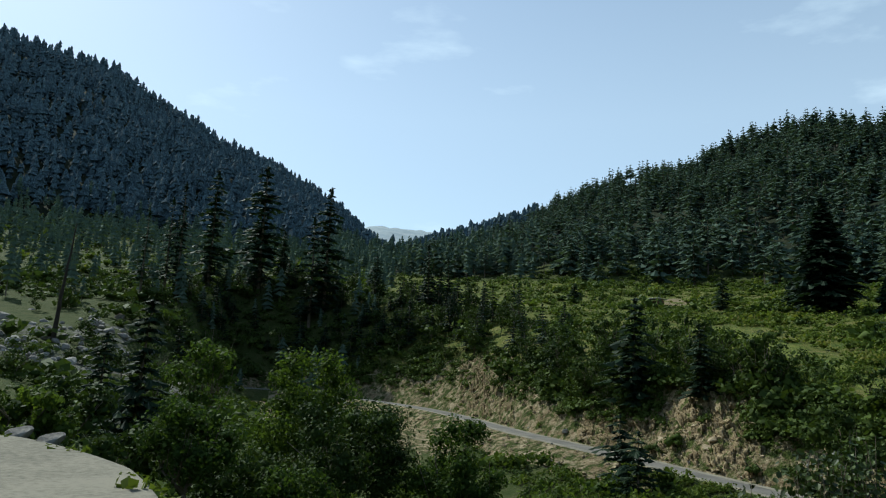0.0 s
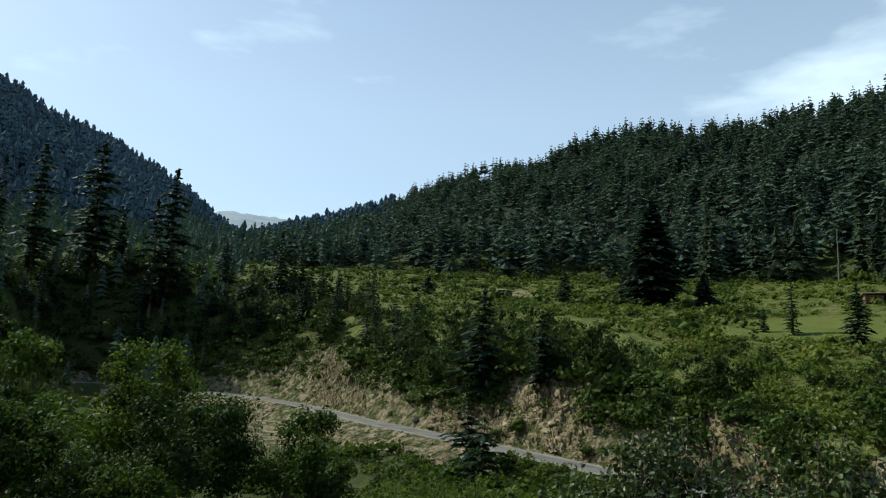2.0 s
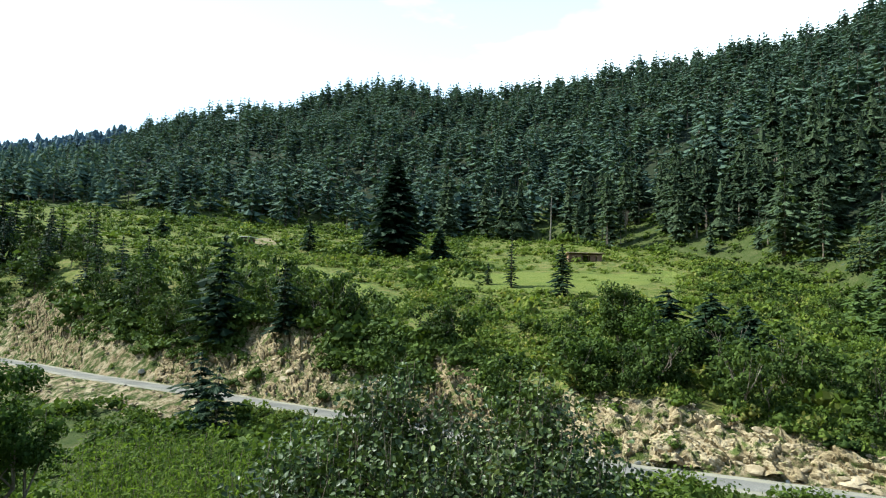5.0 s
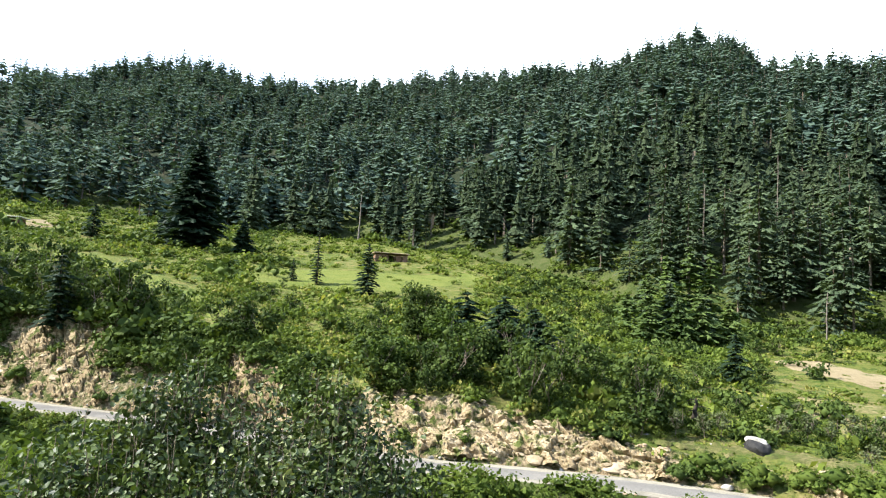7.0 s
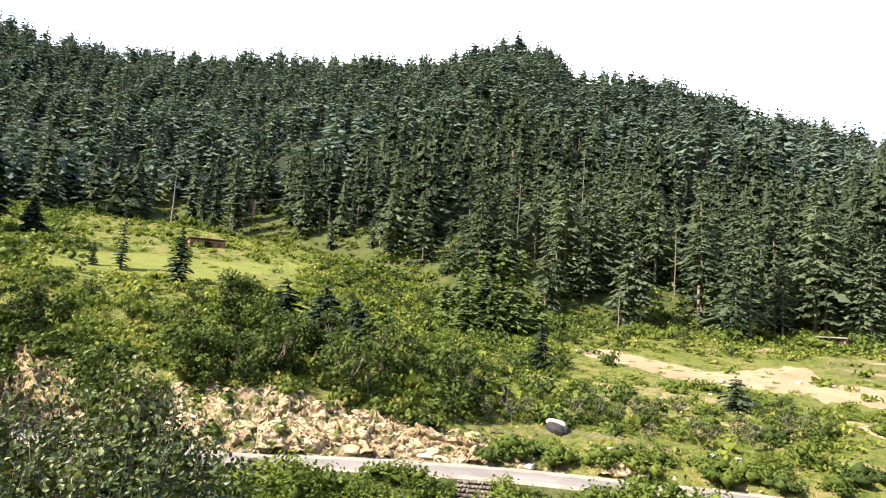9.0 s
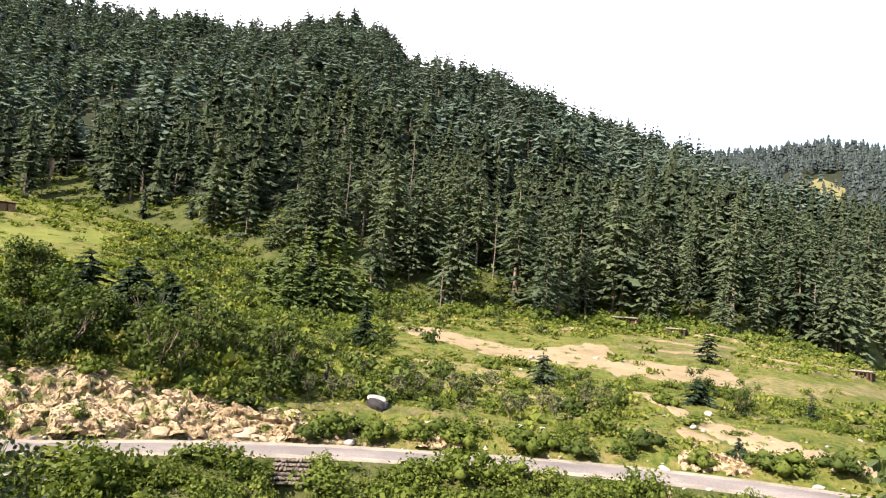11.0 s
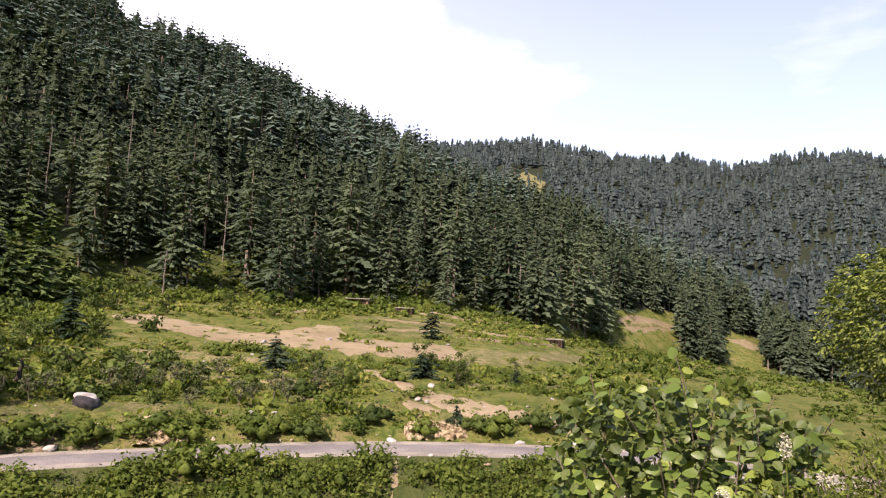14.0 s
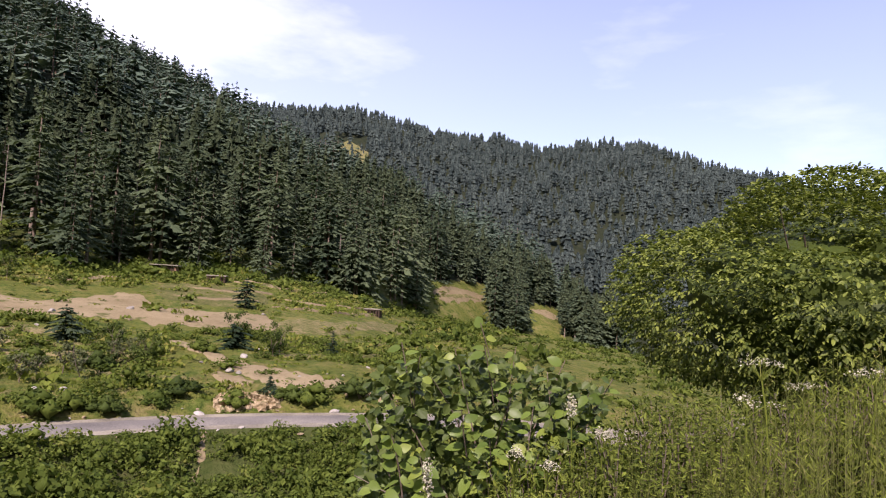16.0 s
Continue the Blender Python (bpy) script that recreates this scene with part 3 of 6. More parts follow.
def skirt_conifer(rng, height, radius, tiers, sides, bare=0.1, crown=1.2, ragged=0.3, blunt=0.1, stem=True, mat=1, steep=1.1):
    """A conifer seen from afar: a thin trunk (material 0) and tiers of boughs (material 1) as ragged stars; steep: how far a tier hangs over the next."""
    pieces = [tube([(0, 0, -0.8), (0, 0, height * 0.96)], [height * 0.012 + 0.05, 0.04], 3)] if stem else []
    lean = rng.normal(0, 0.02, 2)
    for k in range(tiers):
        q0, q1 = k / tiers, (k + steep) / tiers
        low, top = height * (bare + (1 - bare) * q0), min(height * (bare + (1 - bare) * q1), height * (0.96 if k < tiers - 1 else 1.0))
        out = radius * ((1 - q0 ** crown) ** 0.85 * 0.94 + 0.12) * (0.7 + 0.3 * min(1, q0 * 4 + 0.35)) * rng.uniform(0.82, 1.15)
        inner = out * 0.16 if k < tiers - 1 else radius * blunt * 0.4
        c = (np.arange(sides) + rng.uniform(0, 1)) * 2 * math.pi / sides + rng.normal(0, 0.16, sides)
        star = np.where(np.arange(sides) % 2, 0.62, 1.12) if sides > 5 else np.ones(sides)
        ro, zo = out * star * rng.uniform(1 - ragged, 1 + ragged, sides), low + height / tiers * (rng.uniform(-0.3, 0.3, sides) + (1.12 - star) * 0.35)
        cx, cy = lean * (low / height) * height * 0.3
        V = np.concatenate([np.stack([cx + np.cos(c) * ro, cy + np.sin(c) * ro, zo], 1), np.stack([cx + np.cos(c) * inner, cy + np.sin(c) * inner, top + 0 * c], 1)])
        j = np.arange(sides)
        pieces.append((V, np.stack([j, (j + 1) % sides, sides + (j + 1) % sides, sides + j], 1), mat))
    return join(pieces)


def bush(rng, count, size, lobes=5, squat=0.7, hollow=0.55, core=True):
    """A rounded, uneven heap of leaves about 1 m in radius, on short stems."""
    C, N = [], []
    cen = np.stack([rng.normal(0, 0.42, lobes), rng.normal(0, 0.42, lobes), rng.uniform(0.25, 0.75, lobes)], 1)
    rad = rng.uniform(0.32, 0.6, lobes)
    for i in range(count):
        k = rng.integers(lobes)
        d = rng.normal(size=3)
        d[2] = abs(d[2]) * 0.9 - 0.25
        d /= np.linalg.norm(d)
        C.append(cen[k] + d * rad[k] * rng.uniform(hollow, 1.08))
        N.append(d)
    C, N = np.array(C), np.array(N)
    C[:, 2] = np.maximum(C[:, 2] * squat, 0.02)
    return leaves(rng, C, size, N, 0)


def blob(rng, centre, size, rings=3, sides=6, rough=0.16):
    """An uneven closed lump of foliage; size: its three radii."""
    z = np.cos(np.linspace(0.12, math.pi - 0.12, rings + 1))
    V = []
    for k, c in enumerate(z):
        t = (np.arange(sides) + 0.5 * k + rng.uniform(-0.25, 0.25, sides)) * 2 * math.pi / sides
        q = math.sqrt(1 - c * c) * rng.uniform(1 - rough, 1 + rough, sides)
        V.append(np.stack([np.cos(t) * q, np.sin(t) * q, c * rng.uniform(1 - rough, 1 + rough, sides)], 1))
    j = np.arange(sides)
    F = np.concatenate([np.stack([k * sides + j, (k + 1) * sides + j, (k + 1) * sides + (j + 1) % sides, k * sides + (j + 1) % sides], 1) for k in range(rings)])
    return np.concatenate(V) * np.asarray(size) + np.asarray(centre), F, 0


def massed_bush(rng, lobes, sprigs, size, squat=0.75, core=0.76):
    """A bush about 1 m in radius: lumps of dense foliage with sprigs of leaves standing out of them."""
    pieces, C, N = [], [], []
    for k in range(lobes):
        b, q = rng.uniform(0, 6.28), (0.0 if k == 0 else rng.uniform(0.3, 0.66))
        r = rng.uniform(0.36, 0.56) * (1.15 if k == 0 else 1.0)
        c = np.array((math.cos(b) * q, math.sin(b) * q, rng.uniform(0.2, 0.5) * (1.3 - q) * squat))
        pieces.append(blob(rng, c, np.array((r, r, r * 0.9 * squat)) * core, 2, 4 if lobes < 5 else 5, 0.25))
        d = rng.normal(size=(sprigs // lobes, 3))
        d[:, 2] = np.abs(d[:, 2]) * 1.1 - 0.2
        d /= np.linalg.norm(d, axis=1)[:, None]
        C.append(c + d * np.array((r, r, r * 0.9 * squat)) * rng.uniform(0.55, 1.16, (len(d), 1)))
        N.append(d)
    C = np.concatenate(C)
    C[:, 2] = np.maximum(C[:, 2], 0.02)
    pieces.append(leaves(rng, C, size, np.concatenate(N), 0, 1.5))
    return join(pieces)


def scatter(templates, which, P, S, A, rng, tint=True):
    """Many copies of a few templates as one set of arrays. P: places, S: sizes (one or three numbers each), A: turns."""
    V, F, M, T, n = [], [], [], [], 0
    for k, (v, f, m) in enumerate(templates):
        idx = np.nonzero(which == k)[0]
        if not len(idx):
            continue
        c, s = np.cos(A[idx])[:, None], np.sin(A[idx])[:, None]
        sc = S[idx] if S.ndim == 2 else np.repeat(S[idx][:, None], 3, 1)
        x, y, z = v[None, :, 0] * sc[:, :1], v[None, :, 1] * sc[:, 1:2], v[None, :, 2] * sc[:, 2:]
        w = np.stack([x * c - y * s, x * s + y * c, np.broadcast_to(z, x.shape)], -1) + P[idx][:, None, :]
        V.append(w.reshape(-1, 3))
        F.append((f[None] + (np.arange(len(idx)) * len(v))[:, None, None] + n).reshape(-1, 4))
        M.append(np.tile(np.broadcast_to(m, len(f)), len(idx)))
        T.append(np.repeat(rng.random(len(idx)), len(v)))
        n += len(idx) * len(v)
    return np.concatenate(V), np.concatenate(F), np.concatenate(M), np.concatenate(T)


def part(name, me, parent, label="", kind=""):
    """A mesh as a part of a thing."""
    ob = new(name, me)
    ob.parent = parent
    return tagged(ob, label=label, kind=kind)


def thing(name, m, label, category, group=""):
    """An empty at the base of a thing, which parents its parts."""
    ob = new(name)
    ob.empty_display_size = 0.2
    ob.matrix_basis = m
    return tagged(ob, label, category, group)


def spread(rng, count, a0, a1, r0, r1):
    """Bearings and distances strewn evenly over a stretch of land; r0, r1: tables or numbers."""
    a = rng.uniform(a0, a1, count)
    lo, hi = (r0(a) if callable(r0) else np.full(count, float(r0))), (r1(a) if callable(r1) else np.full(count, float(r1)))
    r = np.sqrt(lo ** 2 + rng.random(count) * (hi ** 2 - lo ** 2))
    return a, r


def places(a, r, sink=0.0):
    return np.stack([r * np.sin(np.radians(a)), r * np.cos(np.radians(a)), ground(a, r) - sink], 1)

# ---- ground ----
BEARINGS = np.concatenate([np.arange(-180, -42, 6.0), np.arange(-42, 156, 0.45), np.arange(156, 180.1, 6.0)])
STEPS = (30, 5, 5, 9, 4, 2, 14, 8, 16, 24, 3, 12, 2, 2)


def build_ground():
    R_, _ = knots(BEARINGS)
    rings = [R_[:, :1] + 0.02]
    for k, n in enumerate(STEPS):
        for i in range(1, n + 1):
            rings.append(R_[:, k:k + 1] + (R_[:, k + 1:k + 2] - R_[:, k:k + 1]) * i / n)
    rr = np.concatenate(rings, 1)
    aa = np.repeat(BEARINGS[:, None], rr.shape[1], 1)
    z = ground(aa, rr)
    V = np.stack([rr * np.sin(np.radians(aa)), rr * np.cos(np.radians(aa)), z], -1).reshape(-1, 3)
    na, nr = rr.shape
    i, j = np.meshgrid(np.arange(na - 1), np.arange(nr - 1), indexing="ij")
    F = np.stack([i * nr + j, i * nr + j + 1, (i + 1) * nr + j + 1, (i + 1) * nr + j], -1)[..., ::-1]
    band = np.repeat(np.arange(len(STEPS)), STEPS)[None, :] + 0 * i
    am, rm = aa[:-1, :-1], rr[:-1, :-1]
    M = np.zeros(band.shape, int)
    M[band == 0] = 4
    M[(band == 0) & (rm > PAD_R(am) * 0.97)] = 5
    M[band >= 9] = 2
    M[(band == 9) & (rm < EDGE_R(am) + 34) & (am > -4)] = 5
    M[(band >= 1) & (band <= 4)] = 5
    M[(band == 6) & (CUT_H(am) > 1.4) & (am > -18)] = 1
    M[(band == 4) & (am > -14) & (am < 17)] = 1
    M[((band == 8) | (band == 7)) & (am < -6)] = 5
    foot = VALE_R(am) + 0.5 * (ROAD_R(am) - VALE_R(am)) + 4 * np.sin(am * 5)
    M[(band == 3) & (rm > foot) & (((am > -4.6) & (am < 1.8)) | ((am > -15.6) & (am < -12.6)))] = 1
    M[(band == 5)] = 4
    M[(band == 6) & (am < -20)] = 3
    M[(band == 4) & (am < -20)] = 3
    low = np.degrees(np.arctan2(z[:-1, :-1] - EYE, rm))
    M[(band >= 5) & (band <= 8) & (am > -40) & (am < -24.5) & (low > -0.9) & (low < 1.9) & (ripple(rm * np.sin(np.radians(am)), rm * np.cos(np.radians(am)), 22) > -0.5)] = 3
    M[(band == 9) & (((am > 115.4) & (am < 122) & (low < 0.7)) | ((am > 124.5) & (am < 127.9) & (low < -0.8)))] = 0
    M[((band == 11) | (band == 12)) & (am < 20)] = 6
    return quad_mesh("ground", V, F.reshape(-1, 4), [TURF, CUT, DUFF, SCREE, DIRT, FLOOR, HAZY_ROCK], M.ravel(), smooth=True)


tagged(new("ground", build_ground()), "green turf, bare earth banks and forest floor of a mountain valley", "ground", kind="structure")


def strip(name, bearings, lo, hi, mat, label, category, lift=0.06, across=4, thick=0.0, crown=0.0):
    """A band of ground cover along the land between two tables of distances."""
    a = np.asarray(bearings, float)
    f = np.linspace(0, 1, across + 1)[None, :]
    l_, h_ = lo(a)[:, None], hi(a)[:, None]
    r = l_ + (h_ - l_) * f
    aa = np.repeat(a[:, None], across + 1, 1)
    z = ground(aa, r) + lift + crown * (1 - (2 * f - 1) ** 2)
    z[:, 0] -= thick
    z[:, -1] -= thick
    V = np.stack([r * np.sin(np.radians(aa)), r * np.cos(np.radians(aa)), z], -1).reshape(-1, 3)
    n = across + 1
    i, j = np.meshgrid(np.arange(len(a) - 1), np.arange(across), indexing="ij")
    F = np.stack([i * n + j, (i + 1) * n + j, (i + 1) * n + j + 1, i * n + j + 1], -1).reshape(-1, 4)
    return tagged(new(name, quad_mesh(name, V, F, [mat], smooth=True)), label, category, kind="structure")


strip("road", np.arange(-17, 128, 0.45), lambda a: ROAD_R(a) - 1.4 * ROAD_K(a) + 0.12 * np.sin(a * 1.7), lambda a: ROAD_R(a) + 1.3 * ROAD_K(a) + 0.12 * np.sin(a * 2.3 + 1), ASPHALT,
      "narrow worn grey asphalt road along the hillside", "road", 0.10, 6, 0.12, 0.05)

# ---- forests ----
rng = np.random.default_rng(11)
NEAR_KINDS = [conifer(rng, 24 * h, w * 1.1, n, 8, 6, bare=b, crown=c, droop=d, gaps=0.2, fat=0.98, ragged=0.24) for h, w, n, b, c, d in
              ((1.0, 5.0, 15, 0.04, 0.95, 0.34), (1.15, 4.6, 16, 0.16, 1.3, 0.36), (0.9, 5.6, 14, 0.03, 1.0, 0.3), (1.1, 4.6, 12, 0.34, 1.7, 0.36), (0.72, 5.0, 13, 0.02, 0.9, 0.32), (1.0, 5.6, 14, 0.1, 1.6, 0.3))]
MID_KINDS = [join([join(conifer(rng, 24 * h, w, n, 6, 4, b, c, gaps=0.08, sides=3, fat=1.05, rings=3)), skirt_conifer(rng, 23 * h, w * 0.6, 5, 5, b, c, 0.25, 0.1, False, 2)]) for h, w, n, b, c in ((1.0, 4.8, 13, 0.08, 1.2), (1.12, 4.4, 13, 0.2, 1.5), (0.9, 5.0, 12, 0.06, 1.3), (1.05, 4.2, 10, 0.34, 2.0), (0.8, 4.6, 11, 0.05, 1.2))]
FAR_KINDS = [join(conifer(rng, 22 * h, w, n, 5, 2, b, c, 0.28, 0.06, 3, 1.5, 2, 0.25)) for h, w, n, b, c in ((1.0, 4.4, 8, 0.1, 1.5), (1.08, 4.0, 8, 0.2, 1.9), (0.9, 4.6, 7, 0.12, 2.2), (1.02, 4.0, 6, 0.36, 2.4), (0.82, 4.6, 7, 0.1, 1.8))]
TINY_KINDS = [skirt_conifer(rng, 22 * h, w, n, 4, b, c, 0.35, 0.35, False, 1, 1.4) for h, w, n, b, c in ((1.0, 4.6, 5, 0.06, 1.8), (1.08, 4.2, 4, 0.08, 2.2), (0.92, 4.8, 4, 0.06, 2.6), (0.85, 4.4, 4, 0.05, 2.0))]
LAYER_KINDS = [skirt_conifer(rng, 23 * h, w, n, 8, b, c, 0.35, 0.2) for h, w, n, b, c in ((1.0, 4.2, 8, 0.1, 1.3), (1.1, 3.8, 8, 0.2, 1.6), (0.85, 4.4, 7, 0.06, 1.4), (1.0, 4.0, 6, 0.3, 2.0))]


def edge_r(a):
    """The ragged lower edge of the forest."""
    return EDGE_R(a) + 9 * np.sin(a * 0.9) + 6 * np.sin(a * 2.3 + 1)


def forest():
    rng = np.random.default_rng(5)
    a, r = spread(rng, 7200, -3, 133, edge_r, lambda a: RIDGE_R(a) + 12)
    close = r < EDGE_R(a) + 90
    a2, r2 = spread(rng, 260, -3, 118, edge_r, lambda a: edge_r(a) + 60)
    a, r = np.concatenate([a, a2]), np.concatenate([r, r2])
    e = np.degrees(np.arctan2(ground(a, r) - EYE, r))
    clear = ((a > 115.8) & (a < 121.6) & (e < 0.6)) | ((a > 124.8) & (a < 127.6) & (e < -0.9))
    a, r = a[~clear], r[~clear]
    P = places(a, r, 0.3)
    S = rng.uniform(0.5, 1.15, len(a)) * np.where(ripple(P[:, 0], P[:, 1], 60) > 0.4, 0.8, 1.0)
    A = rng.uniform(0, 2 * math.pi, len(a))
    order = np.argsort(r - 110 * np.clip((a - 102) / 10, 0, 1))
    near, mid, far = order[:300], order[300:1300], order[1300:]
    first = []
    for k, (trunk, crown) in enumerate(NEAR_KINDS):
        first.append((quad_mesh("trunk", *trunk[:2], [BARK], smooth=True), quad_mesh("crown", crown[0], crown[1], [NEEDLES])))
    made = {}
    for i in near:
        k = int(rng.integers(len(first)))
        m = pose(*P[i], 0, 0, math.degrees(A[i])) @ Matrix.Diagonal((S[i], S[i], S[i] * rng.uniform(0.92, 1.12), 1))
        if k in made:
            ob = copy_thing(made[k], Matrix())
            ob.matrix_basis = m
        else:
            tree = thing("cedar_tree", Matrix(), "tall dark green cedar with tiered drooping boughs at the forest edge", "tree", "trees of the forest edge")
            part("trunk", first[k][0], tree, "grey-brown bark")
            part("crown", first[k][1], tree)
            tree.matrix_basis = m
            made[k] = tree
    V, F, M, T = scatter(MID_KINDS, rng.integers(0, len(MID_KINDS), len(mid)), P[mid], S[mid], A[mid], rng)
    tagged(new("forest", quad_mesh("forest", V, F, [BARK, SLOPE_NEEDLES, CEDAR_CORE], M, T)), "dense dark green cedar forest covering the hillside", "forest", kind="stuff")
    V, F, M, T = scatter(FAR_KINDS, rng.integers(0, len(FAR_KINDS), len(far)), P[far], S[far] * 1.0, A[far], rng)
    tagged(new("forest", quad_mesh("forest", V, F, [BARK, FAR_NEEDLES], M, T)), "cedar forest of the upper slopes and ridge in haze-tinted blue-green", "forest", kind="stuff")


forest()


def far_forest(a0, a1, lo, hi, count, size, label, seed, mat=FAR_NEEDLES, kinds=TINY_KINDS):
    rng = np.random.default_rng(seed)
    a, r = spread(rng, count, a0, a1, lo, hi)
    e = np.degrees(np.arctan2(ground(a, r) - EYE, r))
    gap = (a > 107.6) & (a < 110.6) & (e > 9.9) & (e < 12.2) & (rng.random(count) < 0.85)
    a, r, count = a[~gap], r[~gap], int((~gap).sum())
    P = places(a, r, 0.5)
    V, F, M, T = scatter(kinds, rng.integers(0, len(kinds), count), P, rng.uniform(0.5, 1.25, count) * size, rng.uniform(0, 6.28, count), rng)
    tagged(new("forest", quad_mesh("forest", V, F, [BARK, mat], M, T)), label, "forest", kind="stuff")


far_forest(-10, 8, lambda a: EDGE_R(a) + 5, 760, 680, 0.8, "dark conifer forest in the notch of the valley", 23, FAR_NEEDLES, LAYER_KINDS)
far_forest(-40, 8, lambda a: np.where(a > -10, 740, EDGE_R(a) + 20), lambda a: RIDGE_R(a) + 15, 6600, 1.02, "conifer forest on the steep mountainside in haze-tinted blue-green", 21, HAZY_NEEDLES)
far_forest(99, 156, lambda a: np.maximum(RIDGE_R(a) * 1.3, 520), lambda a: FAR_R(a) + 15, 7400, 0.8, "distant conifer forest on the far mountain", 22, DEODAR)
# ---- meadows, fields and paths ----


def field(name, bearings, low, high, mat, label, category="field", lift=0.12, across=5):
    """A plot of land between two lines of sight, laid over the slope."""
    lo = [sight(a, e, ROAD_R(a) + 3) for a, e in zip(bearings, low)]
    hi = [max(sight(a, e, ROAD_R(a) + 3), l + 0.6) for a, e, l in zip(bearings, high, lo)]
    fine = np.arange(bearings[0], bearings[-1] + 0.01, 0.3)
    l_, h_ = table(bearings, lo), table(bearings, hi)
    ends = lambda a: np.clip(np.minimum(a - bearings[0], bearings[-1] - a) / 1.1, 0.02, 1) ** 0.6
    mid = lambda a: (l_(a) + h_(a)) / 2 + 0.4 * np.sin(a * 4.1)
    wide = lambda a: ((h_(a) - l_(a)) / 2 + 0.3 * np.sin(a * 7.3 + 1)) * ends(a)
    return strip(name, fine, lambda a: mid(a) - wide(a), lambda a: mid(a) + wide(a), mat, label, category, lift, across, lift + 0.1)


field("field", (76.5, 79.4, 82.5, 86.5, 90.2, 93.5, 94.9, 98.7, 104.4), (-1.7, -2.3, -2.9, -3.5, -3.8, -4.0, -4.1, -4.3, -4.5), (-1.2, -1.0, -1.7, -2.3, -1.9, -1.3, -2.3, -2.7, -2.9), FIELD, "bare tan ploughed field on a hillside terrace")
field("field", (104.1, 109.1, 115.5), (-4.5, -4.5, -4.3), (-2.8, -3.2, -3.3), STUBBLE, "green-brown stubble field on a hillside terrace")
field("field", (95.8, 98.6, 101.2, 103.4, 105.5, 108.2, 111.2, 114.4), (-5.4, -6.3, -7.6, -8.8, -9.1, -9.2, -9.4, -9.7), (-4.9, -5.6, -6.5, -6.9, -7.2, -7.6, -8.2, -9.1), FIELD, "sloping strip of bare sandy field")
field("field", (99.3, 100.5, 102.6), (-8.2, -8.7, -8.6), (-7.0, -7.6, -8.1), FIELD, "small patch of bare sandy soil")
field("field", (78.0, 83, 88.5), (-4.2, -4.6, -4.9), (-3.7, -4.0, -4.5), STUBBLE, "narrow pale green terrace strip")
field("field", (94.6, 97, 100, 103.5), (-2.2, -2.5, -2.6, -2.7), (-0.6, -0.5, -0.6, -1.0), STUBBLE, "small stepped green terrace above the ploughed field")
for a0, a1, e0, e1 in ((96.0, 102.6, -1.7, -1.9), (97.0, 103.8, -1.05, -1.3), (103.6, 112.5, -2.3, -2.6), (104.6, 111.0, -1.7, -2.1), (86.5, 92.4, -0.9, -0.5), (100.5, 109.0, -0.4, -1.1)):
    field("terrace_edge", (a0, (a0 + a1) / 2, a1), (e0, (e0 + e1) / 2 - 0.1, e1), (e0 + 0.16, (e0 + e1) / 2 + 0.08, e1 + 0.16), FIELD, "bare earth along the edge of a small terrace", "terrace", 0.2)
field("field", (67.5, 75, 81, 86), (-8.5, -8.5, -8.7, -9.4), (-7.9, -7.8, -7.9, -8.7), STUBBLE, "dry grass terrace of a young orchard")
field("field", (79, 83.5, 88.6, 92.5), (-7.5, -7.4, -6.2, -5.7), (-6.6, -6.6, -5.5, -5.1), MEADOW, "grassy terrace edged with stones")
field("meadow", (34.5, 40, 47, 54), (2.3, 2.2, 2.4, 3.6), (4.0, 4.2, 4.2, 4.5), MEADOW, "bright green mown meadow", "meadow")
field("meadow", (20, 24, 29, 33, 36), (3.5, 2.6, 0.7, -1.0, -1.8), (4.3, 3.9, 2.0, 0.2, -1.0), MEADOW, "grassy green track across the slope", "meadow")
field("meadow", (17.8, 20.5), (5.4, 5.5), (6.1, 6.1), FIELD, "small tan threshing yard beside the hut", "yard")
field("field", (116.8, 118, 121.5), (-1.2, -1.3, -1.1), (0.5, 0.4, -0.2), FIELD, "tan terraced fields in a forest clearing")
field("field", (117.2, 121.0), (-0.9, -0.9), (-0.5, -0.6), STUBBLE, "green terrace in a forest clearing", lift=0.25)
field("field", (125.2, 127.6), (-2.0, -2.4), (-1.0, -1.6), FIELD, "reddish bare patch in a forest clearing")
for a0, a1, e0, e1 in ((77, 92, -5.0, -5.6), (80, 95, -6.0, -6.4), (70, 84, -6.4, -6.2), (104, 114, -5.2, -5.0), (90, 99, -7.6, -8.2), (103, 113, -6.2, -6.0)):
    field("terrace_edge", (a0, (a0 + a1) / 2, a1), (e0, (e0 + e1) / 2 - 0.15, e1), (e0 + 0.22, (e0 + e1) / 2 + 0.1, e1 + 0.22), STUBBLE, "dry grass along the edge of a terrace", "terrace", 0.2)
strip("meadow", np.arange(107.4, 110.9, 0.3), lambda a: np.array([sight(q, 10.0 + 0.4 * math.sin(q * 3), 620) for q in a]), lambda a: np.array([max(sight(q, 12.0 - 0.5 * abs(q - 109), 620), sight(q, 10.4, 620) + 8) for q in a]), STUBBLE, "sunlit grassy clearing high on the far mountain", "meadow", 1.5, 6, 2.0)


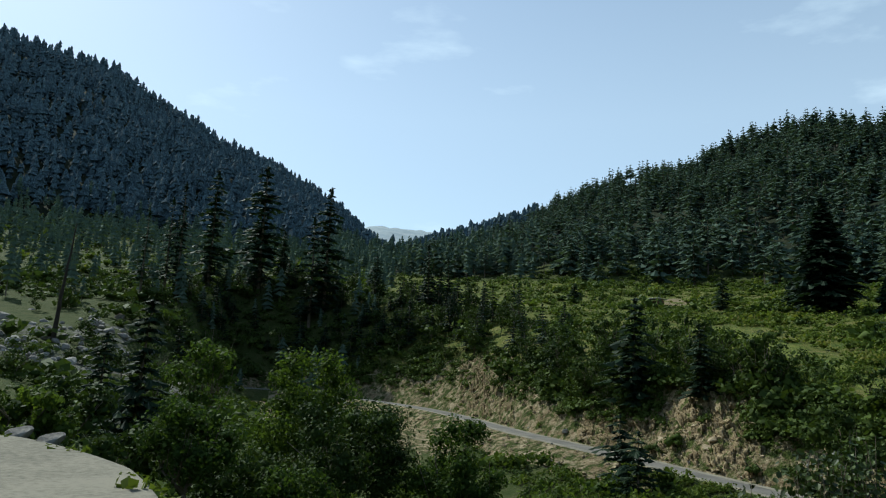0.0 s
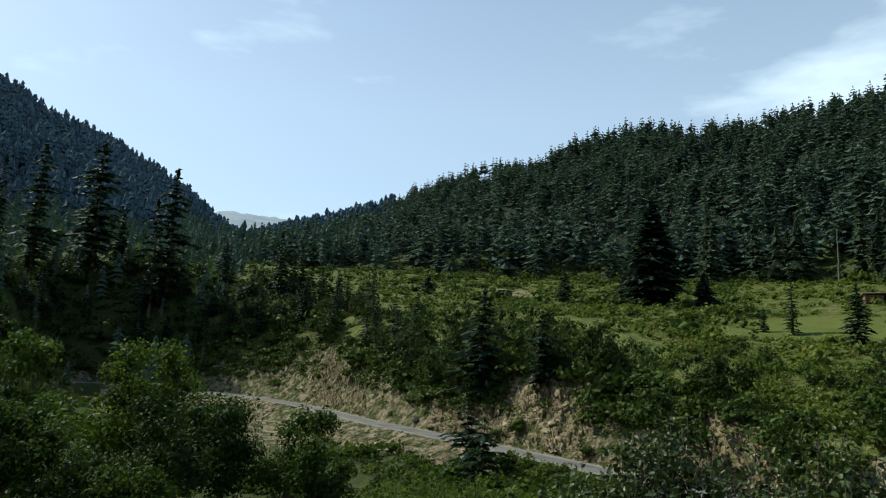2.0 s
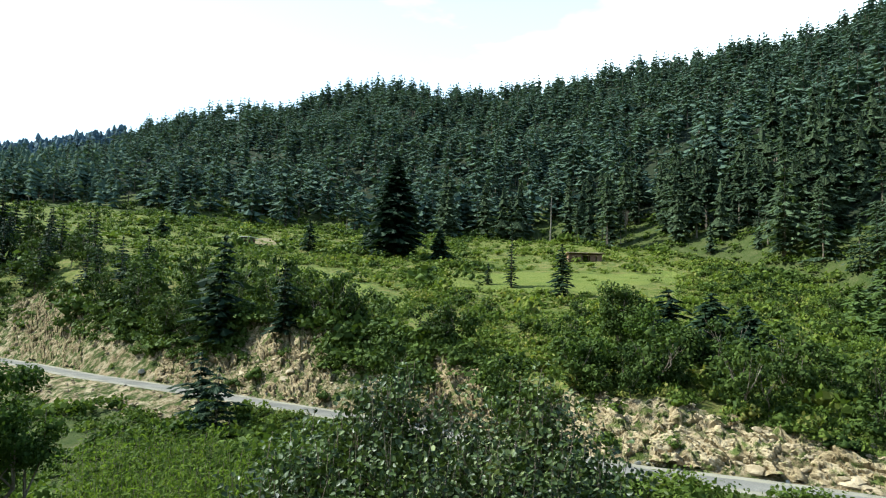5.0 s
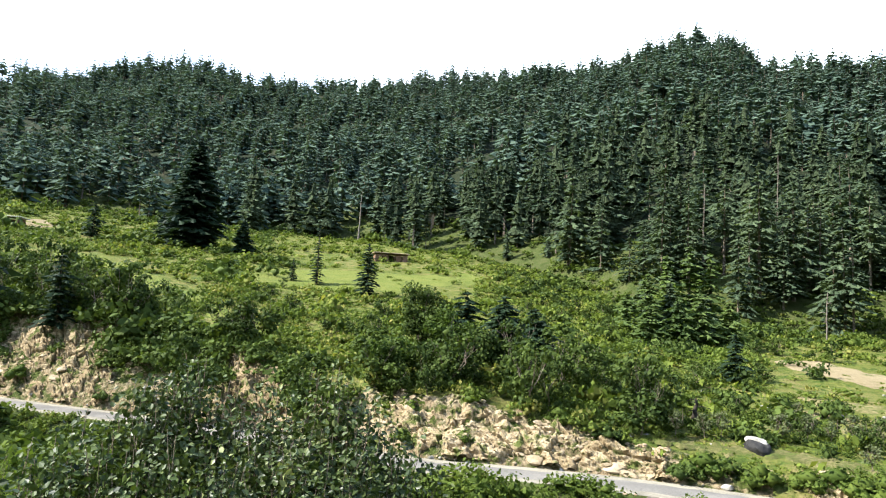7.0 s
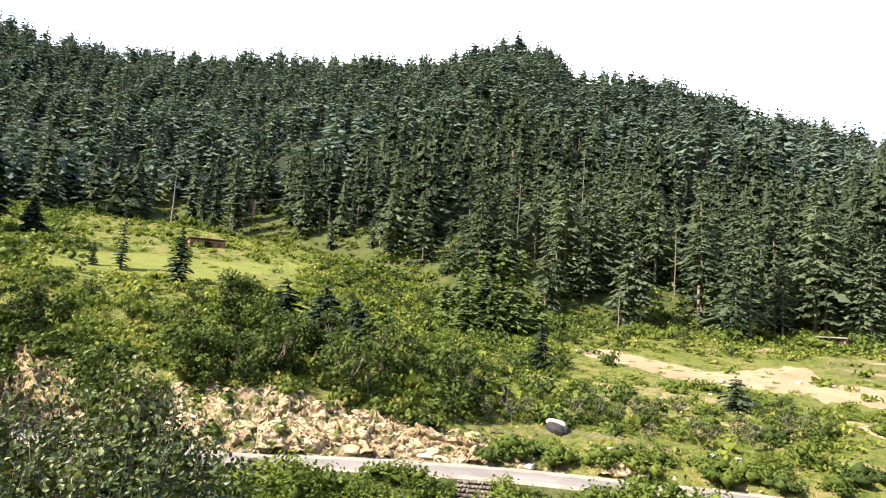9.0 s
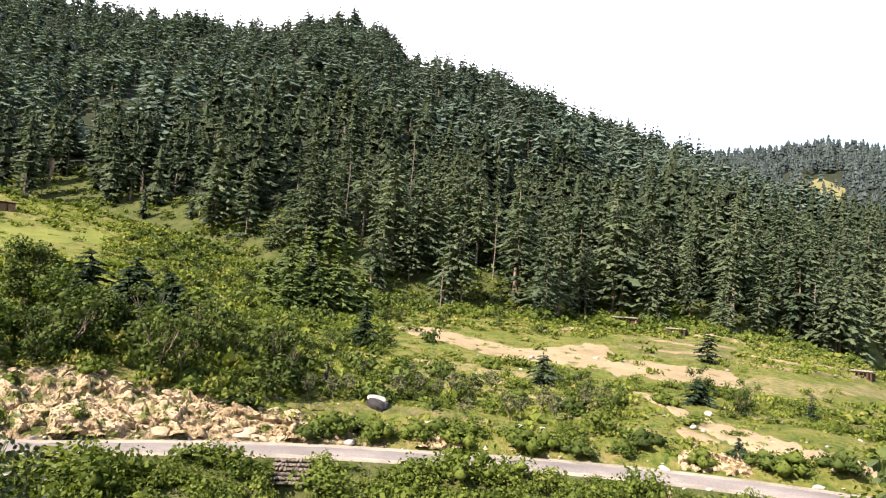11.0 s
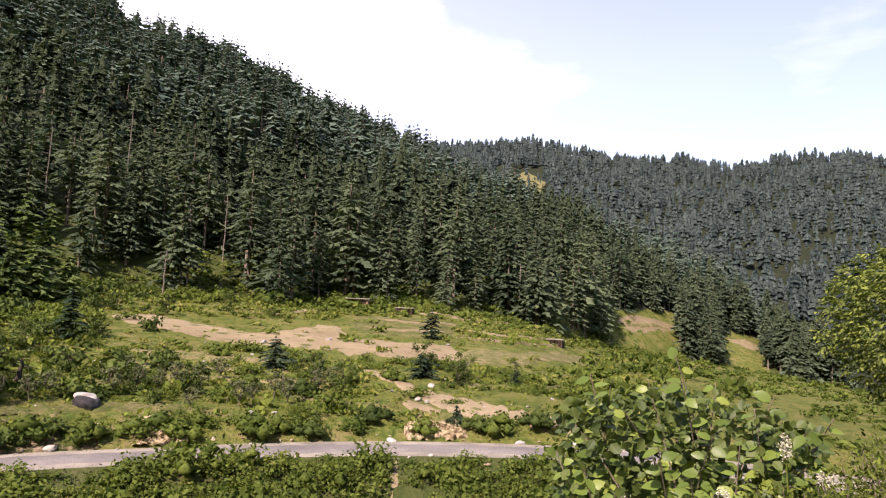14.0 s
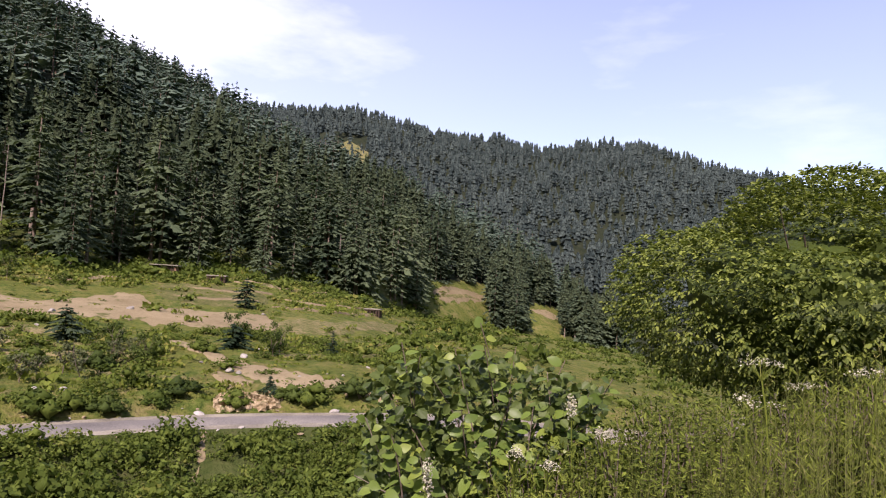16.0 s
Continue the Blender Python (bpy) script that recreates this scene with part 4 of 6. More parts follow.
def footpath():
    """A narrow trodden trail winding down from the road."""
    r = np.linspace(31, 47.8, 34)
    a = 98.8 + 0.5 * np.sin(r * 0.42) + 0.2 * np.sin(r * 1.3)
    w = 0.3 + 0.09 * np.sin(r * 2.1)
    V = []
    for f in (-1, 0, 1):
        b = a + f * np.degrees(w / r)
        V.append(np.stack([r * np.sin(np.radians(b)), r * np.cos(np.radians(b)), ground(b, r) + 0.07 - 0.1 * abs(f)], 1))
    n, j = len(r), np.arange(len(r) - 1)
    F = np.concatenate([np.stack([k * n + j, (k + 1) * n + j, (k + 1) * n + j + 1, k * n + j + 1], 1)[:, ::-1] for k in (0, 1)])
    tagged(new("footpath", quad_mesh("footpath", np.concatenate(V), F, [FIELD], smooth=True)), "narrow sandy footpath winding down the bank", "path", kind="structure")


footpath()



# ---- shrubs ----
rng = np.random.default_rng(31)
BUSHES = [massed_bush(rng, 3, 33, 0.19, 0.8, 0.5), massed_bush(rng, 3, 33, 0.2, 0.6, 0.5), massed_bush(rng, 3, 36, 0.19, 0.95, 0.5), massed_bush(rng, 2, 30, 0.2, 0.7, 0.55)]
FINE_BUSHES = [massed_bush(rng, 3, 72, 0.15, 0.8, 0.48), massed_bush(rng, 3, 72, 0.15, 0.65, 0.48), massed_bush(rng, 4, 80, 0.14, 0.95, 0.48)]
THICK_BUSHES = [massed_bush(rng, 5, 150, 0.1, 0.85, 0.38), massed_bush(rng, 5, 150, 0.1, 0.7, 0.38), massed_bush(rng, 6, 175, 0.092, 1.0, 0.38)]
OPEN = ((-36, -25.5, 1.0, 3.6), (34.5, 53, 2.4, 4.1), (20, 25, 2.8, 4.0), (25, 31, 0.9, 2.8), (31, 36, -1.6, 0.6), (15, 20.5, 5.5, 6.2), (76, 94, -3.7, -1.2), (90, 115.5, -4.4, -2.6), (94, 104, -2.5, -0.7),
        (97, 102.5, -8.4, -5.0), (102, 112, -9.3, -6.5), (78, 88.5, -4.7, -3.9), (67.5, 86, -8.8, -7.9))  # bearings and elevations of open plots


def bare_face(a, r):
    """The stretches of the cut bank where rock and earth lie open."""
    stretch = ((a > 2.5) & (a < 5.2)) | ((a > 18) & (a < 24)) | ((a > 33.6) & (a < 38.4)) | ((a > 47.5) & (a < 69))
    return stretch & (r > ROAD_R(a) + 2.6 * ROAD_K(a)) & (r < ROAD_R(a) + (4.3 + 0.55 * CUT_H(a)) * ROAD_K(a))


def open_slope(a, r):
    """Where tipped earth lies bare between the valley floor and the road."""
    foot = VALE_R(a) + 0.5 * (ROAD_R(a) - VALE_R(a))
    return (((a > -4.6) & (a < 1.8)) | ((a > -15.6) & (a < -12.6))) & (r > foot) & (r < ROAD_R(a))


def is_open(a, r):
    e = np.degrees(np.arctan2(ground(a, r) - EYE, r))
    o = np.zeros(len(a), bool)
    for a0, a1, e0, e1 in OPEN:
        o |= (a > a0) & (a < a1) & (e > e0) & (e < e1)
    o |= (a > 66.6) & (a < 70.9) & (r > 41) & (r < 49)
    o |= (np.abs(a - 98.8 - 0.5 * np.sin(r * 0.42)) < 0.75) & (r > 28) & (r < 49)
    o |= bare_face(a, r)
    o |= open_slope(a, r)
    o |= (a > -15.5) & (a < 6.5) & (r > 20) & (r < 42)
    o |= (a > -6) & (a < 15) & (r > ROAD_R(a) - 7.5 * ROAD_K(a)) & (r < ROAD_R(a))
    return o | (np.abs(r - ROAD_R(a)) < 3.0 * ROAD_K(a))


def shrubs(count, a0, a1, lo, hi, size, mat, label, seed, keep=0.1, patch=14.0, bare=-0.3, kinds=None, singles=0):
    """Scrub strewn over a stretch of land, thinner where the ground is bare or mown."""
    rng = np.random.default_rng(seed)
    a, r = spread(rng, count, a0, a1, lo, hi)
    x, y = r * np.sin(np.radians(a)), r * np.cos(np.radians(a))
    ok = (~is_open(a, r) | (rng.random(count) < keep * 0.25)) & ((ripple(x, y, patch) > bare) | (rng.random(count) < keep))
    a, r = a[ok], r[ok]
    P = places(a, r, 0.1)
    s = rng.gamma(5, 0.2, len(a)) * size
    S = np.stack([s * rng.uniform(0.8, 1.3, len(a)), s * rng.uniform(0.8, 1.3, len(a)), s * rng.uniform(0.7, 1.2, len(a))], 1)
    kinds = kinds or BUSHES
    turn = rng.uniform(0, 6.28, len(a))
    lone = np.argsort(r)[:singles]
    meshes = [quad_mesh("bush", v, f, [mat], smooth=True) for v, f, _ in kinds] if singles else []
    for i in lone:
        ob = new("bush", meshes[i % len(meshes)])
        ob.matrix_basis = Matrix.Translation(P[i]) @ pose(0, 0, 0, 0, 0, math.degrees(turn[i])) @ Matrix.Diagonal((*S[i], 1))
        tagged(ob, "rounded leafy green bush growing on the grassy bank", "bush", label)
    rest = np.setdiff1d(np.arange(len(a)), lone)
    a, P, S = a[rest], P[rest], S[rest]
    V, F, M, T = scatter(kinds, rng.integers(0, len(kinds), len(a)), P, S, rng.uniform(0, 6.28, len(a)), rng)
    return tagged(new("scrub", quad_mesh("scrub", V, F, [mat], None, T, True)), label, "shrubs", kind="stuff")


TUFTS = [bush(rng, 16, 0.3, 3, 0.45), bush(rng, 16, 0.32, 4, 0.36), bush(rng, 18, 0.28, 3, 0.55)]
CUT_LOW = lambda a: ROAD_R(a) + (3.6 + 0.22 * CUT_H(a)) * ROAD_K(a)
CUT_TOP = lambda a: ROAD_R(a) + (4.6 + 0.55 * CUT_H(a)) * ROAD_K(a)
shrubs(1050, 16, 64, CUT_TOP, lambda a: CUT_TOP(a) + 34, 1.2, SHRUB, "low green scrub on the slope above the road", 51, 0.4, bare=-0.75, kinds=FINE_BUSHES)
shrubs(1700, 16, 64, lambda a: CUT_TOP(a) + 30, lambda a: EDGE_R(a) + 5, 1.3, FERN, "low green scrub over the meadow slope", 41, 0.3, bare=-0.75)
shrubs(1500, 20, 62, lambda a: CUT_TOP(a) + 6, lambda a: CUT_TOP(a) + 90, 1.05, SHRUB, "low bracken and bushes covering the meadow slope", 74, 0.4, 20.0, -0.55)
shrubs(800, 60, 122, lambda a: CUT_TOP(a) - 1.5, lambda a: CUT_TOP(a) + 28, 0.9, SHRUB, "green scrub above the road", 47, 0.3, bare=-0.2, kinds=THICK_BUSHES, singles=160)
shrubs(2300, 60, 122, lambda a: CUT_TOP(a) + 25, lambda a: EDGE_R(a) + 8, 1.05, SHRUB, "low green scrub between the terraces", 42, 0.25, bare=-0.6)
shrubs(560, -20, 50, lambda a: VALE_R(a) - 12, lambda a: ROAD_R(a) - 3.4 * ROAD_K(a), 1.15, OAK, "thick green scrub on the bank under the road", 43, 0.5, bare=-0.9, kinds=FINE_BUSHES)
shrubs(1250, 44, 124, lambda a: VALE_R(a) - 4, lambda a: ROAD_R(a) - 3.0, 1.25, SHRUB, "thick green scrub on the bank under the road", 53, 0.6, bare=-1.0, kinds=THICK_BUSHES, singles=220)
shrubs(360, -8, 18, lambda a: CUT_TOP(a) + 28, lambda a: EDGE_R(a), 1.7, SHRUB, "green bushes over the upper meadow", 56, 0.3, bare=-0.5)
shrubs(900, -39, -5, 215, lambda a: EDGE_R(a) + 40, 3.2, SHRUB, "green bushes on the lower mountainside", 57, 0.3, bare=-0.6)
shrubs(420, -18, 40, lambda a: CUT_TOP(a) - 4.6, lambda a: CUT_TOP(a) + 2.5, 1.9, OAK, "dark scrub hanging over the cut bank", 54, 0.5, bare=-0.5, kinds=FINE_BUSHES)
shrubs(600, -14, 66, lambda a: ROAD_R(a) + 2.8 * ROAD_K(a), CUT_TOP, 0.75, SHRUB, "tufts of scrub on the cut bank", 44, bare=0.1)
shrubs(200, -39, -12, 30, 92, 1.5, OAK, "green scrub before the stony stream bed", 45, bare=-0.6, kinds=THICK_BUSHES)
shrubs(950, -39, -12, 92, 260, 2.2, OAK, "green scrub along the stony stream bed", 68, 0.3, bare=-0.7)
shrubs(1350, 8, 118, lambda a: EDGE_R(a) - 18, lambda a: EDGE_R(a) + 36, 1.8, SHRUB, "green undergrowth along the forest edge", 46, 0.6, bare=-0.9)
shrubs(420, -22, 30, CUT_TOP, lambda a: CUT_TOP(a) + 45, 2.0, OAK, "dark green scrub behind the road bank", 48, 0.6, bare=-0.9, kinds=FINE_BUSHES)
shrubs(190, 65, 74.5, 92, 142, 1.7, TREE_LEAF, "green young trees and bushes before the forest", 55, 0.6, bare=-0.9, kinds=THICK_BUSHES)
shrubs(620, 114, 150, lambda a: ROAD_R(a) + 4, lambda a: EDGE_R(a), 1.9, SHRUB, "green scrub in the lower valley", 49, 0.4, bare=-0.6)

shrubs(420, -42, -20, lambda a: PAD_R(a) * 0.96, lambda a: PAD_R(a) + 3.5, 0.2, WEED, "grass and weeds along the edge of the dirt road", 58, 0.5, bare=-0.4, kinds=TUFTS)
shrubs(260, 15, 40, lambda a: ROAD_R(a) - 8 * ROAD_K(a), lambda a: ROAD_R(a) - 3 * ROAD_K(a), 0.9, SHRUB, "green scrub below the road's edge", 59, 0.5, bare=-0.8, kinds=FINE_BUSHES)

shrubs(4600, 58, 122, lambda a: CUT_TOP(a) - 1, lambda a: EDGE_R(a), 0.75, FERN, "tussocks of rough grass on the terraces", 60, 0.4, 9.0, -0.7, TUFTS)
shrubs(1700, 62, 118, lambda a: CUT_TOP(a) - 1, lambda a: CUT_TOP(a) + 32, 0.5, FERN, "tussocks of rough grass above the road", 64, 0.4, 7.0, -0.6, TUFTS)
shrubs(340, 110, 150, 17, lambda a: ROAD_R(a) - 4, 0.8, SHRUB, "leafy scrub on the slope under the verge", 66, 0.4, 9.0, -0.9, FINE_BUSHES)
shrubs(1200, 8, 60, lambda a: CUT_TOP(a) + 8, lambda a: EDGE_R(a), 0.7, FERN, "tussocks of rough grass on the meadow slope", 61, 0.4, bare=-0.5, kinds=TUFTS)

shrubs(900, -10, 40, CUT_LOW, CUT_TOP, 1.15, OAK, "dark shrubs clinging to the cut bank", 62, 0.3, 9.0, -0.6, FINE_BUSHES)
shrubs(110, -22, 26, 22, 50, 0.9, POPLAR, "leafy scrub in the gully below the road", 63, 0.5, 14.0, -0.8, THICK_BUSHES)
shrubs(420, -22, 26, 50, lambda a: np.maximum(ROAD_R(a) - 7.5 * ROAD_K(a), 52), 1.5, SHRUB, "leafy scrub below the road bank", 67, 0.5, 14.0, -0.8, FINE_BUSHES)

shrubs(380, -21, 0, lambda a: CUT_TOP(a) + 3, lambda a: CUT_TOP(a) + 48, 2.1, OAK, "dark undergrowth over the wooded knoll", 69, 0.6, 14.0, -0.9)
shrubs(1300, 4, 36, lambda a: CUT_TOP(a) + 20, lambda a: EDGE_R(a) + 6, 1.4, SHRUB, "green bushes scattered over the upper meadow", 70, 0.3, 16.0, -0.45)

shrubs(320, -6, 37, lambda a: CUT_TOP(a) + 34, lambda a: EDGE_R(a) + 10, 2.5, OAK, "dark bushes and small trees dotted over the upper meadow", 72, 0.5, 18.0, -0.5)

shrubs(330, 55, 80, lambda a: CUT_TOP(a) + 5, lambda a: EDGE_R(a), 1.7, OAK, "dark leafy bushes scattered over the slope", 73, 0.5, 18.0, -0.6, FINE_BUSHES)


# ---- trees ----
def trunk_and_limbs(rng, height, fork, spread_, girth, limbs=6, sides=7):
    line = [(0.02 * rng.normal() * i, 0.02 * rng.normal() * i, z) for i, z in enumerate(np.linspace(-0.5, fork, 5))]
    out = [tube(line, np.linspace(girth, girth * 0.6, 5), sides)]
    top = np.array(line[-1])
    for k in range(limbs):
        b = 2 * math.pi * (k + rng.uniform(-0.3, 0.3)) / limbs
        tip = top + np.array((math.cos(b) * spread_ * rng.uniform(0.3, 0.62), math.sin(b) * spread_ * rng.uniform(0.3, 0.62), (height - fork) * rng.uniform(0.4, 0.7)))
        mid = top * 0.5 + tip * 0.5 + np.array((0, 0, -0.06 * height)) + rng.normal(0, 0.05 * height, 3)
        out.append(tube([top, mid, tip], [girth * 0.45, girth * 0.28, 0.02], 5))
        for _ in range(2):
            end = tip + rng.normal(0, 0.07 * height, 3) + np.array((0, 0, 0.04 * height))
            out.append(tube([mid, (mid + end) / 2 + rng.normal(0, 0.02 * height, 3), end], [girth * 0.2, girth * 0.12, 0.01], 4))
    return join(out)


def crown_leaves(rng, height, low, radius, count, size, lobes=16, long=1.6, hollow=0.55):
    """A crown of leaves gathered in uneven lobes, hollow inside, with gaps between them."""
    C, N = [], []
    cz, rz = (height + low) / 2, (height - low) / 2
    d = rng.normal(size=(lobes, 3))
    d /= np.linalg.norm(d, axis=1)[:, None]
    cen = d * np.array((radius, radius, rz)) * rng.uniform(0.35, 0.84, (lobes, 1)) + np.array((0, 0, cz))
    rad = rng.uniform(0.26, 0.46, lobes) * min(radius, rz * 1.2) * min(1.0, (20 / lobes) ** 0.28)
    k = rng.integers(0, lobes, count)
    v = rng.normal(size=(count, 3))
    v /= np.linalg.norm(v, axis=1)[:, None]
    C = cen[k] + v * (rad[k] * rng.uniform(hollow, 1.12, count))[:, None] * np.array((1, 1, 0.8))
    v[:, 2] += 0.35
    lumps = [blob(rng, cen[i], np.array((1, 1, 0.8)) * rad[i] * 0.42, 2, 5, 0.3)[:2] + (1,) for i in range(lobes)]
    return join(lumps + [leaves(rng, C, size, v * 1.1, 0, long)])


def tree_meshes(rng, height, low, radius, count, size, mat, girth, lobes=16):
    wood, crown = trunk_and_limbs(rng, height, max(low, height * 0.25), radius, girth, 3 if mat is OAK else 6), crown_leaves(rng, height, low, radius, count, size, lobes, 1.6, 0.5)
    return quad_mesh("trunk", wood[0], wood[1], [BARK], smooth=True), quad_mesh("crown", crown[0], crown[1], [mat, TREE_LEAF if mat is WALNUT else mat], crown[2], smooth=True)


def broadleaf(name, a, r, top, radius, low, count, size, mat, label, seed, lobes=16, girth=None, group=""):
    """A tree at a bearing and a distance whose crown's top stands at an elevation."""
    rng = np.random.default_rng(seed)
    p = at(a, r)
    h = EYE + r * math.tan(radians(top)) - p.z
    me = tree_meshes(rng, h, h * low, radius, count, size, mat, girth or 0.018 * h + 0.05, lobes)
    ob = thing(name, Matrix.Translation(p), label, "tree", group)
    part("trunk", me[0], ob, "brown bark")
    part("crown", me[1], ob)
    return ob


def repeated(first, m):
    """first: a thing built at the origin, used once itself and copied after that."""
    if "used" not in first.keys():
        first["used"] = 1
        first.matrix_basis = m
        return first
    ob = copy_thing(first, Matrix())
    ob.matrix_basis = m
    return ob


def oak_kinds():
    rng, out = np.random.default_rng(61), []
    for h, rad in ((6.0, 2.5), (7.5, 2.6), (5.0, 2.7), (6.5, 3.0)):
        me = tree_meshes(rng, h, h * 0.05, rad, 520, 0.27, OAK, 0.13, 11)
        ob = thing("oak_tree", Matrix(), "small dark green oak in the thicket on the slope", "tree", "oaks of the thicket")
        part("trunk", me[0], ob, "dark bark")
        part("crown", me[1], ob)
        out.append(ob)
    return out


def thicket():
    rng = np.random.default_rng(62)
    kinds = oak_kinds()
    spots = []
    for a0, a1, lo, hi, n in ((-21, 8, -2, 40, 88), (6, 22, -3, 22, 50), (22, 28, -2, 8, 13), (30, 37, -1, 5, 7), (44, 60, -1, 16, 26), (60, 70, 1, 18, 9)):
        a = rng.uniform(a0, a1, n)
        r = CUT_TOP(a) + lo + (hi - lo) * rng.random(n) ** 1.3
        spots += list(zip(a, r))
    a = rng.uniform(-38, -14, 34)
    r = rng.uniform(62, 235, 34)
    spots += list(zip(a, r))
    small = set()
    for a0, a1, lo, hi, n in ((57, 77, 7, 70, 40), (36, 50, 12, 60, 10), (76, 113, 6, 60, 30)):
        a = rng.uniform(a0, a1, n)
        r = np.minimum(CUT_TOP(a) + lo + (hi - lo) * rng.random(n), EDGE_R(a) - 4)
        keep = ~is_open(a, r)
        small |= set(zip(a[keep], r[keep]))
        spots += list(zip(a[keep], r[keep]))
    for a, r in spots:
        if bare_face(np.array(a), np.array(r)):
            continue
        s = rng.uniform(0.6, 1.15) * (0.52 if (a, r) in small else 1.0)
        p = at(a, r, -0.2)
        repeated(kinds[int(rng.integers(len(kinds)))], Matrix.Translation(p) @ pose(0, 0, 0, 0, 0, rng.uniform(0, 360)) @ Matrix.Diagonal((s, s, s * rng.uniform(0.85, 1.2), 1)))


thicket()


def knoll_firs():
    """Dark young firs standing among the oaks of the knoll."""
    rng, kinds = np.random.default_rng(63), []
    for h, w in ((9.0, 2.5), (7.0, 2.3), (11.0, 2.7)):
        trunk, crown = conifer(rng, h, w, 13, 7, 4, 0.05, 1.2, 0.25, 0.1, 5, 1.15)
        ob = thing("fir_tree", Matrix(), "dark young fir among the oaks of the thicket", "tree", "firs of the thicket")
        part("trunk", quad_mesh("trunk", trunk[0], trunk[1], [BARK], smooth=True), ob, "grey-brown bark")
        part("crown", quad_mesh("crown", crown[0], crown[1], [FIR]), ob)
        kinds.append(ob)
    for _ in range(100):
        a = rng.uniform(-21, 11)
        r = CUT_TOP(a) + 2 + 40 * rng.random() ** 1.2
        s = rng.uniform(0.6, 1.05)
        repeated(kinds[int(rng.integers(3))], Matrix.Translation(at(a, r, -0.2)) @ pose(0, 0, 0, 0, 0, rng.uniform(0, 360)) @ Matrix.Diagonal((s, s, s * rng.uniform(0.9, 1.15), 1)))


knoll_firs()


def fir(a, r, top, radius, label, seed, name="fir_tree", layers=24, mat=FIR, bare=0.04, crown=1.0, droop=0.25, gaps=0.12, sprays=5, boughs=8, ragged=0.2):
    """A single conifer whose tip stands at an elevation."""
    rng = np.random.default_rng(seed)
    p = at(a, r)
    h = EYE + r * math.tan(radians(top)) - p.z
    trunk, crown_ = conifer(rng, h, radius, int(layers * 1.25), boughs, max(sprays, 5), bare, crown, droop, gaps, 7, 1.3, 6, ragged)
    ob = thing(name, Matrix.Translation(p), label, "tree")
    part("trunk", quad_mesh("trunk", trunk[0], trunk[1], [BARK], smooth=True), ob, "grey-brown bark")
    part("crown", quad_mesh("crown", crown_[0], crown_[1], [mat]), ob)
    return ob


fir(29.8, 172, 13.6, 7.0, "very large dark fir with dense tiers down to the ground", 71, layers=27, boughs=13, sprays=8, crown=1.55, ragged=0.22)
fir(33.7, 168, 7.6, 3.4, "dark young fir beside the great fir", 72, layers=16)
fir(27.6, 180, 7.6, 3.0, "small dark fir under the great fir", 73, layers=14)
fir(-9.8, 199, 14.5, 6.0, "tall ragged dark cedar on the knoll", 74, layers=15, gaps=0.24, bare=0.1, crown=1.7, boughs=9, ragged=0.42, sprays=7)
fir(-10.9, 197, 12.0, 4.6, "ragged dark cedar leaning beside a taller one", 75, layers=12, gaps=0.35, bare=0.1, crown=2.2, ragged=0.5, sprays=7)
fir(-15.2, 210, 15.8, 6.4, "tall ragged dark cedar with heavy side boughs", 76, layers=15, gaps=0.24, bare=0.06, crown=2.4, boughs=9, ragged=0.45, sprays=7)
fir(-19.1, 208, 14.9, 5.4, "tall slender dark cedar", 77, layers=17, gaps=0.22, bare=0.08, crown=1.9, ragged=0.4, sprays=6)
fir(-21.4, 188, 13.7, 3.0, "tall thin dark cedar", 78, layers=22, ragged=0.45, gaps=0.35, bare=0.1, crown=1.4)
fir(-22.3, 192, 12.4, 2.6, "thin dark cedar with sparse boughs", 79, layers=20, ragged=0.45, gaps=0.45, bare=0.2, crown=1.4)
fir(-24.0, 190, 11.2, 2.4, "thin dark cedar with sparse boughs", 80, layers=18, ragged=0.45, gaps=0.4, bare=0.2, crown=1.4)
fir(-13.4, 225, 10.5, 4.0, "dark cedar behind the knoll", 81, layers=18)
fir(-5.6, 205, 9.0, 3.2, "small rounded dark conifer on the crest", 82, layers=12, crown=1.8)
fir(-1.1, 190, 10.2, 3.4, "dark conifer on the crest", 83, layers=16)
fir(0.6, 195, 9.2, 3.0, "dark conifer on the crest", 84, layers=14)
fir(15.9, 96, 6.3, 4.4, "dark conifer rising out of the thicket", 85, layers=14, ragged=0.35, crown=1.3)
fir(21.0, 88, 4.2, 2.6, "dark conifer rising out of the thicket", 86, layers=13, ragged=0.35, crown=1.3)
fir(22.7, sight(22.7, 5.2, 90), 7.9, 2.6, "small dark tree on the meadow", 87, layers=12, crown=1.8)
fir(11.2, sight(11.2, 5.6, 110), 7.2, 2.4, "small dark tree on the meadow", 88, layers=12, crown=1.8)
fir(39.8, sight(40, 2.8, 70), 7.9, 1.7, "slender young fir on the meadow", 89, layers=18, gaps=0.25)
fir(37.8, sight(37.8, 3.0, 70), 4.9, 1.1, "small young fir on the meadow", 90, layers=12)
fir(44.0, sight(44.1, 2.1, 70), 6.6, 2.4, "dark young fir on the meadow", 91, layers=16)
fir(52.4, 76, 3.0, 3.2, "dark conifer in the clump of trees above the road", 93, layers=12, crown=1.8, ragged=0.4, sprays=7)
fir(55.7, 80, 2.8, 3.4, "dark green fir in the clump of trees above the road", 94, layers=14, ragged=0.35, crown=1.3, sprays=7)
fir(58.2, 80, 1.9, 3.2, "dark green fir in the clump of trees above the road", 95, layers=13, ragged=0.35, crown=1.3, sprays=7)
fir(69.0, 118, 4.4, 3.2, "green young cedar before the forest", 97, layers=18, mat=NEEDLES)
fir(71.5, 120, 3.6, 3.0, "green young cedar before the forest", 98, layers=16, mat=NEEDLES)
